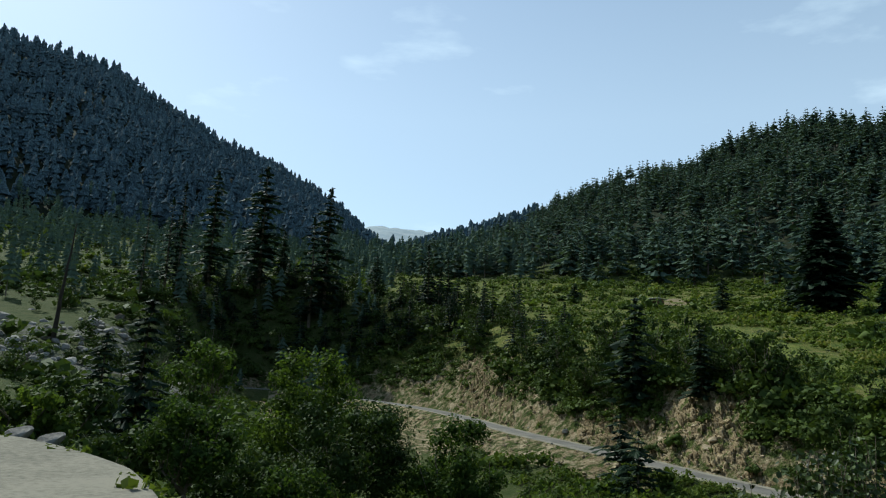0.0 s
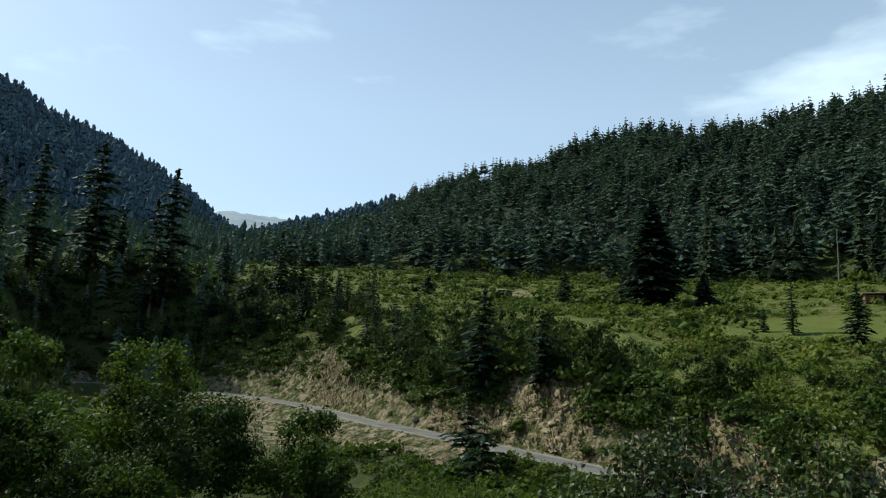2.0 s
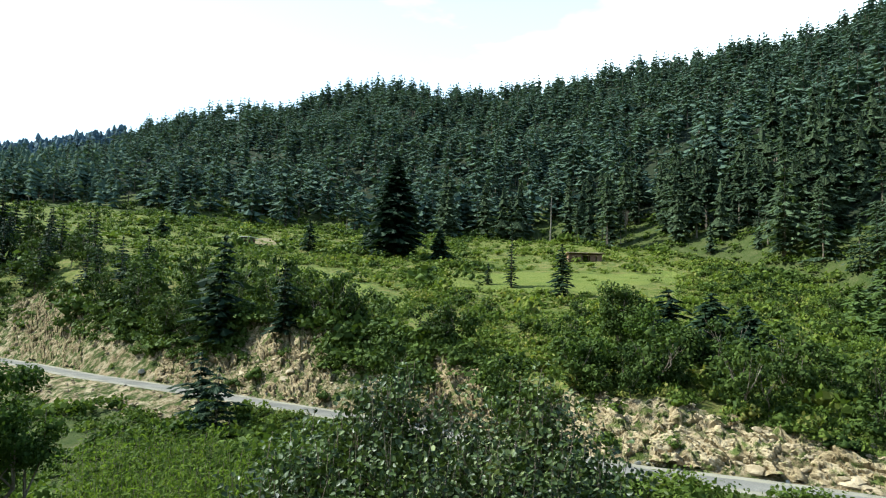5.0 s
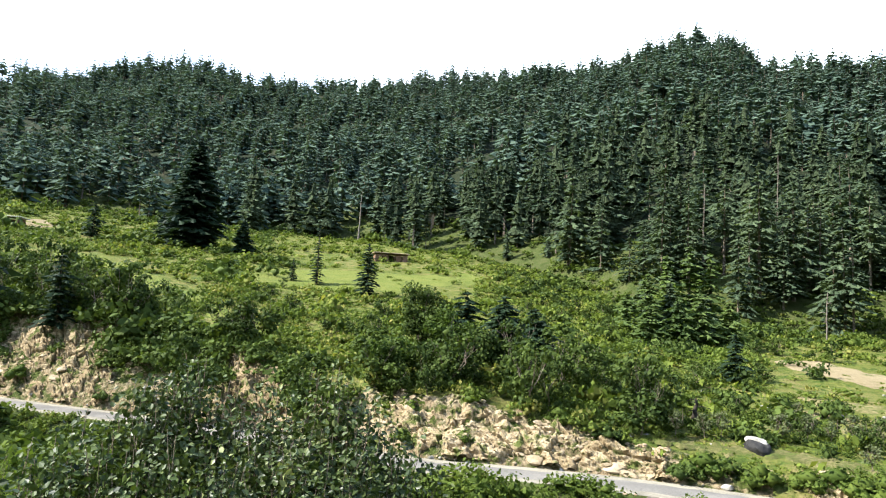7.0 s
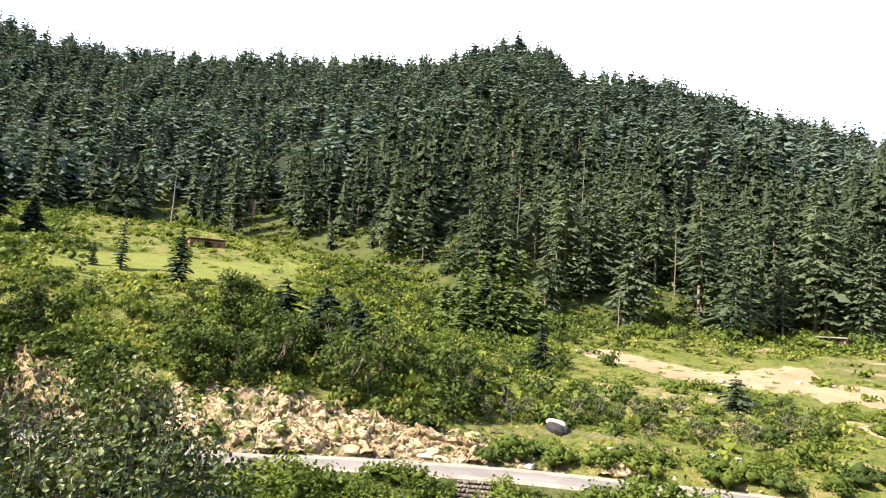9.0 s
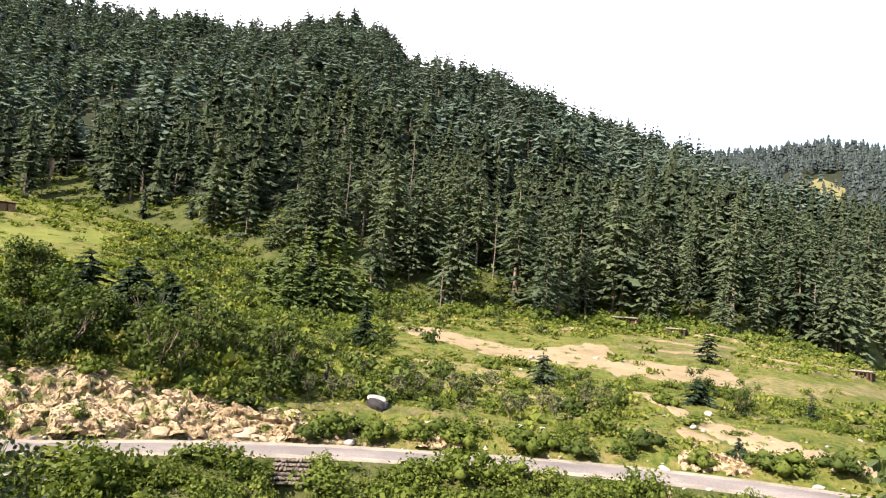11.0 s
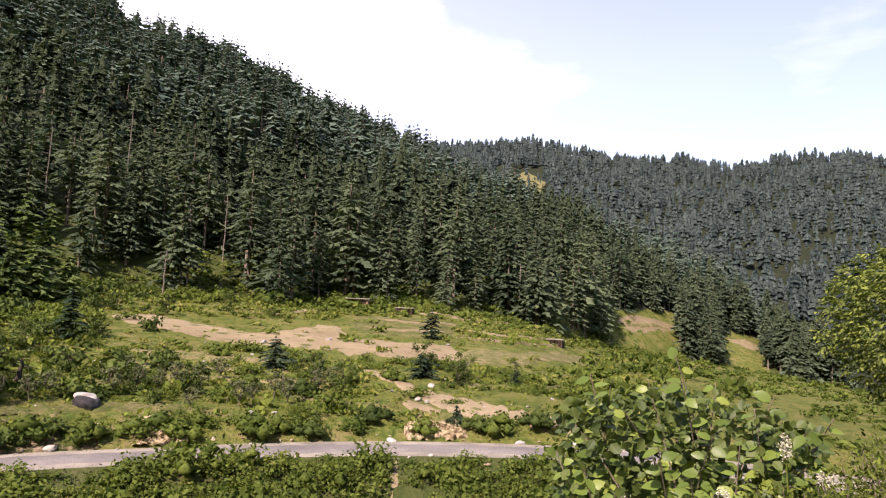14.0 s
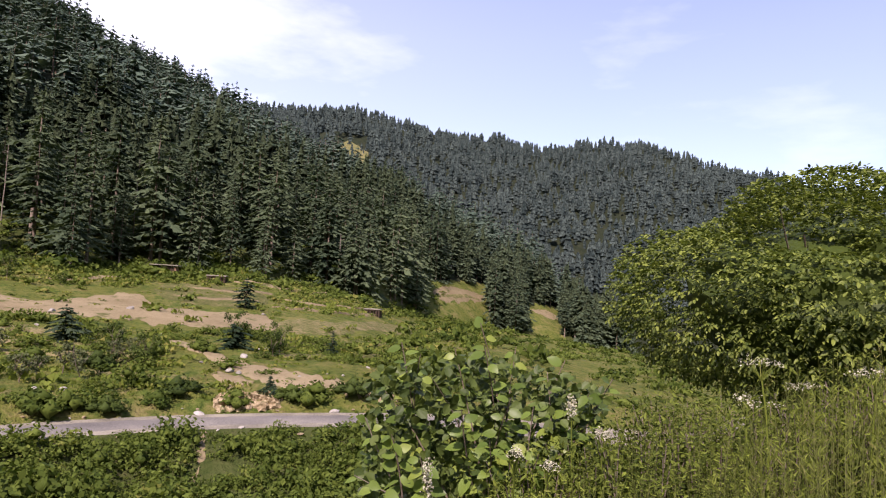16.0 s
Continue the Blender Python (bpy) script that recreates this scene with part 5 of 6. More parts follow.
fir(66.8, 122, 4.6, 3.2, "green young cedar before the forest", 99, layers=18, mat=NEEDLES)
for k, (a, r, top, w) in enumerate(((65.6, 112, 3.4, 3.4), (67.2, 116, 5.2, 3.8), (68.8, 120, 6.6, 4.0), (70.4, 122, 7.4, 4.2), (72.0, 124, 6.8, 4.0), (69.6, 108, 3.4, 3.4), (71.2, 110, 4.0, 3.6), (67.4, 106, 2.6, 3.2), (73.4, 112, 3.0, 3.2))):
    fir(a, r, top, w, "bright green young cedar before the forest", 110 + k, layers=13, mat=YOUNG_NEEDLES, ragged=0.3, crown=1.15, sprays=6)
fir(88.8, sight(89, -5.3, 56), -2.5, 1.9, "dark small cedar among the terraces", 100, layers=9, mat=NEEDLES, gaps=0.3, crown=2.0, ragged=0.5, sprays=8)
fir(101.5, sight(101.6, -2.4, 56), 0.1, 1.7, "dark gnarled tree on the terrace edge", 101, layers=9, gaps=0.4, crown=2.5)
fir(100.8, sight(100.9, -5.6, 56), -3.6, 1.9, "dark small cedar among the terraces", 102, layers=8, gaps=0.25, crown=2.2, ragged=0.5, sprays=8)
fir(108.7, sight(108.7, -6.0, 56), -3.9, 0.8, "slender small cedar among the terraces", 103, layers=12)
fir(103.9, sight(103.9, -9.3, 54), -7.7, 0.9, "young cedar beside the road", 104, layers=10)
fir(73.8, sight(73.8, -3.2, 56), 0.6, 2.0, "dark young cedar on the terrace edge", 105, layers=14)
fir(14.8, 74, -3.0, 2.6, "dark pine with level boughs beside the road", 106, layers=8, gaps=0.25, crown=2.6, ragged=0.5, sprays=8, bare=0.1)
fir(16.2, 71, -4.2, 2.2, "dark low pine beside the road", 107, layers=7, gaps=0.25, crown=2.6, ragged=0.5, sprays=8, bare=0.1)
fir(-23.3, 46, 4.4, 2.8, "dark spruce among the trees by the stream", 108, layers=13, gaps=0.25, sprays=9, boughs=9, ragged=0.4, crown=1.3)
fir(-25.9, 60, 1.6, 2.2, "dark spruce among the trees by the stream", 109, layers=12, gaps=0.25, sprays=9, boughs=9, ragged=0.4, crown=1.3)


def woodland():
    """Scattered conifers on the lower slope across the stream."""
    rng = np.random.default_rng(64)
    a, r = spread(rng, 900, -39, -4, 165, lambda a: EDGE_R(a) + 60)
    s = rng.uniform(0.3, 0.85, len(a)) * np.clip(r / 420, 0.6, 1.05)
    V, F, M, T = scatter(LAYER_KINDS, rng.integers(0, len(LAYER_KINDS), len(a)), places(a, r, 0.3), s, rng.uniform(0, 6.28, len(a)), rng)
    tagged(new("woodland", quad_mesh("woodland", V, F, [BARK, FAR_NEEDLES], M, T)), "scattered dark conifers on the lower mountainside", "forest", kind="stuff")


woodland()

# next two overlap: their difference in light is put into the leaf colours
broadleaf("broadleaf_tree", -10.4, 37, 1.2, 2.9, 0.3, 11000, 0.125, TREE_LEAF, "leafy tree below the roadside bank, lighter green to look sunlit", 121, 26)
broadleaf("broadleaf_tree", -7.2, 29, -2.0, 3.2, 0.38, 11000, 0.105, OAK, "dense tree below the roadside bank, darker green to look shaded", 122, 26)
broadleaf("broadleaf_tree", -11.5, 25, -7.6, 1.7, 0.10, 5000, 0.1, POPLAR, "leafy green tree below the roadside bank", 123, 26)
broadleaf("broadleaf_tree", 2.1, 29, -3.4, 1.9, 0.45, 8500, 0.1, POPLAR, "slim green tree below the roadside bank", 124, 26)
broadleaf("broadleaf_tree", -19.0, 23, -2.8, 1.7, 0.38, 6000, 0.09, POPLAR, "green tree with a bare thin trunk at the road's edge", 125, 26)
broadleaf("broadleaf_tree", -15.6, 27, -6.6, 2.2, 0.08, 5000, 0.105, OAK, "dark green tree below the roadside bank", 126, 26)
broadleaf("broadleaf_tree", -18.4, 52, 4.0, 2.6, 0.1, 1760, 0.21, POPLAR, "tall green tree by the stream", 127)
broadleaf("broadleaf_tree", -27.8, 27, -1.6, 2.2, 0.1, 2400, 0.14, OAK, "dark green tree behind the roadside stones", 128)
broadleaf("broadleaf_tree", -31.5, 26, -2.6, 2.2, 0.1, 2200, 0.14, TREE_LEAF, "low green tree behind the roadside stones", 129)
broadleaf("broadleaf_tree", -24.2, 24, -4.6, 1.6, 0.1, 1700, 0.13, OAK, "low dark green tree at the road's edge", 130)
broadleaf("broadleaf_tree", 30.6, 67.5, -0.3, 3.6, 0.05, 1520, 0.24, OAK, "grey-green tree on the cut bank above the road", 131)
broadleaf("broadleaf_tree", 39.8, 62, -1.6, 2.8, 0.05, 1040, 0.24, OAK, "dark green tree on the cut bank above the road", 132)
broadleaf("oak_tree", 48.7, 71, 4.3, 3.4, 0.12, 4200, 0.2, OAK, "broad dark oak rising from the clump above the road", 141, 24)
broadleaf("oak_tree", 51.2, 69, 2.0, 2.8, 0.1, 3200, 0.2, POPLAR, "dark green oak in the clump above the road", 142, 22)
broadleaf("oak_tree", 54.2, 70, 0.4, 2.8, 0.1, 2800, 0.2, OAK, "dark green oak in the clump above the road", 143, 22)
broadleaf("broadleaf_tree", 50.2, 66, -1.2, 3.6, 0.08, 2600, 0.2, POPLAR, "green leafy tree in the clump above the road", 133)
broadleaf("broadleaf_tree", 46.5, 64, -1.0, 3.0, 0.08, 2200, 0.2, POPLAR, "green leafy tree in the clump above the road", 134)
broadleaf("broadleaf_tree", 64.5, 80, -1.6, 2.4, 0.1, 720, 0.26, SHRUB, "small green tree on the slope", 135)


def walnut(a, r, top, radius, label, seed, twigs=15000):
    """A broad tree down to the weeds, whose feathered leaves stand in tufts at the ends of its twigs."""
    rng = np.random.default_rng(seed)
    p = at(a, r)
    h = EYE + r * math.tan(radians(top)) - p.z
    ob = thing("walnut_tree", Matrix.Translation(p), label, "tree")
    wood = trunk_and_limbs(rng, h, h * 0.3, radius, 0.3, 9)
    part("trunk", quad_mesh("trunk", wood[0], wood[1], [BARK], smooth=True), ob, "brown bark")
    size = np.array((radius, radius, h * 0.5))
    knob = rng.normal(size=(150, 3))
    knob /= np.linalg.norm(knob, axis=1)[:, None]
    v = rng.normal(size=(twigs, 3))
    v[:, 2] += 0.15
    v /= np.linalg.norm(v, axis=1)[:, None]
    gap = np.arccos(np.clip((v @ knob.T).max(1), -1, 1))
    swell = 1.0 + 0.09 * np.sin(5 * v[:, 0] + 2) * np.cos(4 * v[:, 1] - 1) - 2.4 * gap ** 2
    tip = v * (swell - 0.16 * rng.random(twigs) ** 1.5)[:, None] * size + np.array((0, 0, h * 0.5))
    tip[:, 2] = np.maximum(tip[:, 2], 0.3)
    spine = v + rng.normal(0, 0.4, (twigs, 3)) + np.array((0, 0, 0.1))
    spine /= np.linalg.norm(spine, axis=1)[:, None]
    side = np.cross(spine, (0, 0, 1.0) + rng.normal(0, 0.2, (twigs, 3)))
    side /= np.linalg.norm(side, axis=1)[:, None] + 1e-9
    over = np.cross(side, spine) + np.array((0, 0, 0.5))
    C, A, N = [], [], []
    for f, hand in ((0.05, 1), (0.07, -1), (0.14, 1), (0.16, -1), (0.22, 0)):
        C.append(tip + spine * f + np.array((0, 0, -1.2 * f * f)))
        A.append(spine * 0.6 + side * hand + np.array((0, 0, -0.4)) + rng.normal(0, 0.15, (twigs, 3)))
        N.append(over + rng.normal(0, 0.35, (twigs, 3)))
    outer = blades(rng, np.concatenate(C), np.concatenate(A), np.concatenate(N), 0.14, 0.5)
    v_, f_, _ = join([outer, blob(rng, (0, 0, h * 0.5), size * 0.68, 14, 28, 0.08)])
    part("crown", quad_mesh("crown", v_, f_, [WALNUT]), ob)


walnut(149.0, 24, 9.3, 7.0, "broad spreading walnut tree with dense green leaves behind the verge", 136)


def orchard():
    """Young olive-grey trees in rows on the terraces."""
    rng = np.random.default_rng(65)
    me = tree_meshes(rng, 2.6, 0.5, 1.05, 260, 0.14, OLIVE, 0.06, 9)
    first = thing("orchard_tree", Matrix(), "small grey-green fruit tree on a terrace", "tree", "young orchard trees")
    part("trunk", me[0], first, "thin grey trunk")
    part("crown", me[1], first)
    for a, e in ((69.5, -7.6), (71.6, -7.5), (72.8, -7.3), (76.9, -7.3), (78.6, -7.0), (80.1, -7.0), (81.6, -6.9), (83.3, -6.8), (77.9, -5.9), (84.6, -6.2), (86.2, -8.3), (87.3, -8.0), (88.9, -7.6), (90.0, -8.1), (82.6, -8.6), (92.4, -7.0), (93.6, -6.6)):
        s = rng.uniform(0.75, 1.15)
        repeated(first, Matrix.Translation(at(a, sight(a, e, 55), -0.05)) @ pose(0, 0, 0, 0, 0, rng.uniform(0, 360)) @ Matrix.Diagonal((s, s, s, 1)))


orchard()


def dead_tree(a, r, height, lean, label, girth=0.28, mat=GREY_WOOD):
    rng = np.random.default_rng(int(a * 10) + 900)
    p = at(a, r, -0.3)
    line = [(lean * (z / height) ** 1.3 * height + 0.05 * rng.normal(), 0.04 * rng.normal(), z) for z in np.linspace(0, height, 9)]
    ob = thing("dead_tree", Matrix.Translation(p) @ pose(0, 0, 0, 0, 0, -a), label, "dead tree")
    v, f, _ = tube(line, np.linspace(girth, 0.07, 9), 7)
    part("trunk", quad_mesh("trunk", v, f, [mat], smooth=True), ob)
    twigs = []
    for k in range(7):
        z = height * rng.uniform(0.45, 0.97)
        x = lean * (z / height) ** 1.3 * height
        b = rng.uniform(0, 6.28)
        twigs.append(tube([(x, 0, z), (x + math.cos(b) * 0.6, math.sin(b) * 0.6, z + 0.1), (x + math.cos(b) * 1.3, math.sin(b) * 1.3, z - 0.1)], [0.05, 0.035, 0.01], 4))
    v, f, _ = join(twigs)
    part("broken_branches", quad_mesh("broken_branches", v, f, [mat]), ob, "", "stuff")


dead_tree(-29.4, 130, 20.5, 0.06, "bare dark dead tree trunk leaning over the stony stream bed", 0.42, DEAD_BARK)
dead_tree(43.0, 250, 19, 0.02, "tall bare grey dead trunk before the forest", 0.35)
for a, r, h in ((76.7, 176, 27), (71.4, 160, 21), (79.95, 128, 9), (84.2, 160, 16), (92.8, 164, 19), (78.7, 160, 16), (95.4, 168, 12), (108.8, 186, 11)):
    dead_tree(a, r, h, 0.01, "weathered bare trunk of a lopped tree at the forest edge", 0.15)
dead_tree(70.83, sight(70.83, -6.3, 56), 2.3, 0.1, "broken dark grey stump on the grassy slope", 0.34, DEAD_BARK)

# ---- rocks ----


def rock_mesh(name, seed, mat, squash=(1, 1, 0.7), cuts=9, step=3):
    """An angular stone about 1 m across: a ball cut flat by planes, with worn, uneven faces."""
    rng = np.random.default_rng(seed)
    bm = bmesh.new()
    bmesh.ops.create_icosphere(bm, subdivisions=step, radius=0.5)
    planes = [(Vector(rng.normal(size=3)).normalized(), rng.uniform(0.26, 0.42)) for _ in range(cuts)]
    for v in bm.verts:
        for n_, d in planes:
            over = v.co.dot(n_) - d
            if over > 0:
                v.co -= n_ * over * 0.92
        v.co += v.co.normalized() * noise.noise(v.co * 4 + Vector((seed, 0, 0))) * 0.05
        v.co = Vector((v.co.x * squash[0], v.co.y * squash[1], v.co.z * squash[2]))
    me = bpy.data.meshes.new(name)
    bm.to_mesh(me)
    bm.free()
    me.materials.append(mat)
    for p in me.polygons:
        p.use_smooth = False
    return me


def cells(rng, s, t, size, stretch=1.6):
    """Broken, bedded rock: at each place of a bank (metres along and up) the block's own step and tilt, and the depth of the cracks round it."""
    s0, s1, t0, t1 = s.min() - size, s.max() + size, t.min() - size, t.max() + size
    n = max(6, int((s1 - s0) * (t1 - t0) / (size * size * stretch)))
    ps, pt, high = rng.uniform(s0, s1, n), rng.uniform(t0, t1, n), rng.uniform(-1, 1, n)
    tilt = rng.normal(0, 0.5, (2, n))
    out, crack = np.empty(s.size), np.empty(s.size)
    for k in range(0, s.size, 4000):
        a, b = s.ravel()[k:k + 4000, None], t.ravel()[k:k + 4000, None]
        d = np.hypot((a - ps) / stretch, b - pt + 0.25 * (a - ps))
        i = np.argpartition(d, 1, axis=1)[:, :2]
        e = np.sort(np.take_along_axis(d, i, 1), axis=1)
        m = d.argmin(1)
        out[k:k + 4000] = high[m] + (tilt[0, m] * (a[:, 0] - ps[m]) + tilt[1, m] * (b[:, 0] - pt[m])) / size
        crack[k:k + 4000] = np.clip(1 - (e[:, 1] - e[:, 0]) / (0.16 * size), 0, 1)
    return out.reshape(s.shape), crack.reshape(s.shape)


def rock_face(a0, a1, low, top, seed, label, step=0.11):
    """A stretch of the cut bank where fractured rock lies open, standing out of the earth and sinking into it at its edges."""
    rng = np.random.default_rng(seed)
    mid, rise = (a0 + a1) / 2, float(CUT_H((a0 + a1) / 2))
    wide = radians(a1 - a0) * float(ROAD_R(mid)) * float(ROAD_K(mid))
    na, nt = int(wide / step), int(math.hypot(rise, 0.55 * rise + 2) / step)
    u, f = np.meshgrid(np.linspace(0, 1, na), np.linspace(0, 1, nt), indexing="ij")
    a = a0 + (a1 - a0) * u
    r = ROAD_R(a) + (2.75 + (1.9 + 0.55 * CUT_H(a)) * (low + (top - low) * f)) * ROAD_K(a)
    s, t = u * wide, f * math.hypot(rise, 0.55 * rise + 2) * (top - low)
    big, crack1 = cells(rng, s, t, 1.5)
    mid_, crack2 = cells(rng, s, t, 0.55)
    small, crack3 = cells(rng, s, t, 0.24)
    edge = np.minimum(np.minimum(u, 1 - u) * wide, np.minimum(f, 1.15 - f) * 4) + 0.9 * ripple(s, t * 1.3, 3.7) + 0.5 * ripple(s + 9, t, 1.3)
    push = 0.3 * big + 0.17 * mid_ + 0.06 * small - 0.3 * crack1 - 0.14 * crack2 - 0.05 * crack3 + np.clip(edge, -1.2, 0.8) * 0.55 - 0.1
    slope = np.radians(a)
    V = np.stack([(r - push * 0.75) * np.sin(slope), (r - push * 0.75) * np.cos(slope), ground(a, r) + push * 0.65], -1).reshape(-1, 3)
    i, j = np.meshgrid(np.arange(na - 1), np.arange(nt - 1), indexing="ij")
    F = np.stack([i * nt + j, i * nt + j + 1, (i + 1) * nt + j + 1, (i + 1) * nt + j], -1)[..., ::-1].reshape(-1, 4)
    tagged(new("rock_face", quad_mesh("rock_face", V, F, [FACE_STONE])), label, "rock", kind="structure")


FACE_STONE = earth_material("broken_tan_rock", [(0.34, (0.065, 0.047, 0.025)), (0.46, (0.15, 0.112, 0.062)), (0.56, (0.26, 0.2, 0.115)), (0.68, (0.4, 0.325, 0.21))], 1.5, 0.22, 0.9, 0.9, 0.08, overgrown=(1.1, 0.5, 0.6, (0.04, 0.06, 0.014), (0.11, 0.12, 0.035)))
for k, (a0, a1, low, top) in enumerate(((1.8, 6.4, 0.0, 1.0), (11.5, 17.5, 0.0, 0.6), (17.6, 25.0, 0.0, 1.0), (33.0, 39.0, 0.0, 1.0), (44.0, 52.0, 0.0, 0.75), (51.0, 60.5, 0.0, 0.9), (59.5, 69.6, 0.0, 1.0), (78.6, 82.6, 0.0, 1.0), (99.6, 105.0, 0.0, 1.0))):
    rock_face(a0, a1, low, top, 500 + k, "broken pale tan rock face of the road cut")
TAN_ROCKS = [rock_mesh("rock", 200 + i, TAN_STONE, q, 14, 2) for i, q in enumerate(((1, 0.8, 0.6), (1.1, 0.7, 0.75), (0.9, 1, 0.5), (1.2, 0.8, 0.45)))]
GREY_ROCKS = [rock_mesh("rock", 220 + i, STONE, q, step=2) for i, q in enumerate(((1, 0.8, 0.6), (1.1, 0.7, 0.7), (1.3, 1, 0.5)))]
PALE_ROCKS = [rock_mesh("rock", 240 + i, PALE_STONE, q, step=2) for i, q in enumerate(((1, 0.8, 0.6), (1.2, 0.7, 0.6)))]


VERGE_ROCK = rock_mesh("boulder", 252, STONE, (1.3, 0.8, 0.7), 8, 3)


def rock(me, a, r, size, label, rng, group="", sink=0.25, name="rock"):
    ob = new(name, me)
    ob.matrix_basis = Matrix.Translation(at(a, r, -sink * size * 0.3 + 0.15 * size)) @ pose(0, 0, 0, rng.uniform(-20, 20), rng.uniform(-20, 20), rng.uniform(0, 360)) @ Matrix.Diagonal((size, size, size, 1))
    return tagged(ob, label, "rock", group)


def rubble(name, spots, label, rng):
    """Many loose stones as one heap. spots: mesh, bearing, distance and size of each."""
    V, F, n = [], [], 0
    for me, a, r, size in spots:
        m = Matrix.Translation(at(a, r, 0.1 * size)) @ pose(0, 0, 0, rng.uniform(-30, 30), rng.uniform(-30, 30), rng.uniform(0, 360)) @ Matrix.Diagonal((size, size * rng.uniform(0.7, 1), size, 1))
        V += [m @ v.co for v in me.vertices]
        F += [[i + n for i in p.vertices] for p in me.polygons]
        n += len(me.vertices)
    heap = bpy.data.meshes.new(name)
    heap.from_pydata(V, [], F)
    heap.materials.append(spots[0][0].materials[0])
    tagged(new(name, heap), label, "rubble", kind="stuff")


def bank_rocks():
    rng = np.random.default_rng(66)
    for _ in range(90):
        a = rng.choice([rng.uniform(-6, 12), rng.uniform(12, 26), rng.uniform(33, 40), rng.uniform(44, 69)])
        f = rng.random() ** 0.8
        r = ROAD_R(a) + (2.7 + (2 + 0.55 * CUT_H(a)) * f) * ROAD_K(a)
        rock(TAN_ROCKS[int(rng.integers(4))], a, r, rng.gamma(4, 0.16) + 0.15, "angular tan rock lodged in the cut bank", rng, "rocks of the cut bank")
    for _ in range(22):
        a = rng.choice([rng.uniform(1, 8), rng.uniform(18, 25), rng.uniform(34, 39), rng.uniform(46, 69), rng.uniform(54, 68)])
        r = ROAD_R(a) + (3.2 + 0.55 * CUT_H(a) * rng.uniform(0.2, 0.95)) * ROAD_K(a)
        rock(TAN_ROCKS[int(rng.integers(4))], a, r, rng.uniform(1.1, 2.5), "large tan outcrop bedded in the cut bank", rng, "outcrops of the cut bank", 1.3, "outcrop")
    spots = []
    for _ in range(200):
        a = rng.uniform(-13, 17)
        spots.append((TAN_ROCKS[int(rng.integers(4))], a, ROAD_R(a) - rng.uniform(2.6, 7.6) * ROAD_K(a), rng.gamma(3, 0.13) + 0.12))
    rubble("rubble", spots, "tan rubble tipped down the slope below the road", rng)
    spots = []
    for _ in range(750):
        a = rng.choice([rng.uniform(-6, 12), rng.uniform(12, 26), rng.uniform(33, 40), rng.uniform(44, 69), rng.uniform(52, 69)])
        spots.append((TAN_ROCKS[int(rng.integers(4))], a, ROAD_R(a) + (2.5 + (2 + 0.55 * CUT_H(a)) * rng.random()) * ROAD_K(a), rng.gamma(3, 0.075) + 0.08))
    rubble("rubble", spots, "broken tan rock and rubble over the cut bank", rng)
    for _ in range(80):
        a = rng.uniform(-12, 116)
        side = rng.choice((-1, 1), p=(0.35, 0.65))
        rock((PALE_ROCKS + TAN_ROCKS)[int(rng.integers(6))], a, ROAD_R(a) + side * rng.uniform(2.3, 3.4) * ROAD_K(a), rng.gamma(3, 0.1) + 0.1, "small pale stone at the road's edge", rng, "stones along the road")
    for _ in range(110):
        a = rng.uniform(-36, -22)
        rock((GREY_ROCKS + PALE_ROCKS)[int(rng.integers(5))], rng.uniform(-35, -24), sight(a, rng.uniform(-0.8, 2.0), 62), rng.gamma(4, 0.35) + 0.5, "grey river boulder in the stony stream bed", rng, "boulders of the stream bed", name="boulder")
    for _ in range(46):
        a = rng.uniform(66, 112)
        e = rng.uniform(-9, -2.5)
        rock((GREY_ROCKS + PALE_ROCKS)[int(rng.integers(5))], a, sight(a, e, 56), rng.gamma(3, 0.16) + 0.15, "pale stone lying on the grassy slope", rng, "stones of the slope")
    for a, e, s, lab in ((75.8, -4.9, 0.95, "white stone standing on the grassy slope"), (74.0, -4.8, 0.7, "pale stone on the grassy slope"), (67.9, -2.7, 1.6, "pale grey stone among the scrub")):
        rock(PALE_ROCKS[0], a, sight(a, e, 56), s, lab, rng)
    rock(PALE_ROCKS[1], 73.2, ROAD_R(73.2) + 2.8, 1.0, "white rock at the road's edge", rng)
    rock(TAN_ROCKS[1], 58.6, ROAD_R(58.6) + 3.0, 1.6, "large pale rock at the foot of the cut bank", rng)
    rock(PALE_ROCKS[0], 10.6, ROAD_R(10.6) + 3.4 * ROAD_K(10.6), 1.5, "white rock at the foot of the cut bank", rng)
    rock(PALE_ROCKS[0], 98.6, ROAD_R(98.6) + 2.6, 0.9, "white rock at the road's edge", rng)
    for a, e, s in ((-30.75, -6.1, 0.55), (-28.7, -6.55, 0.5)):
        ob = new("boulder", VERGE_ROCK)
        r = EYE / math.tan(radians(-e)) * 1.03
        ob.matrix_basis = Matrix.Translation(at(a, r, 0.04)) @ pose(0, 0, 0, 0, -20, -a + s * 60) @ Matrix.Diagonal((s * 1.1, s * 0.9, s * 0.8, 1))
        tagged(ob, "pale worn marker stone on the dirt road's verge", "rock", "stones of the verge")


bank_rocks()
# boulder's backlit front is painted in as dark stone
big = new("boulder", rock_mesh("boulder", 263, DARK_STONE, (1, 0.9, 0.66), 5, 4))
big.matrix_basis = Matrix.Translation(at(75.2, sight(75.2, -8.0, 55), 0.15)) @ pose(0, 0, 0, 4, -6, 20) @ Matrix.Diagonal((3.1, 2.5, 2.1, 1))
tagged(big, "large boulder on the terrace, its shaded front put into a dark grey", "rock")
# added pale cap stands for the sun on the boulder's top
cap = new("boulder", rock_mesh("boulder", 261, PALE_STONE, (1, 0.8, 0.4), 6, 3))
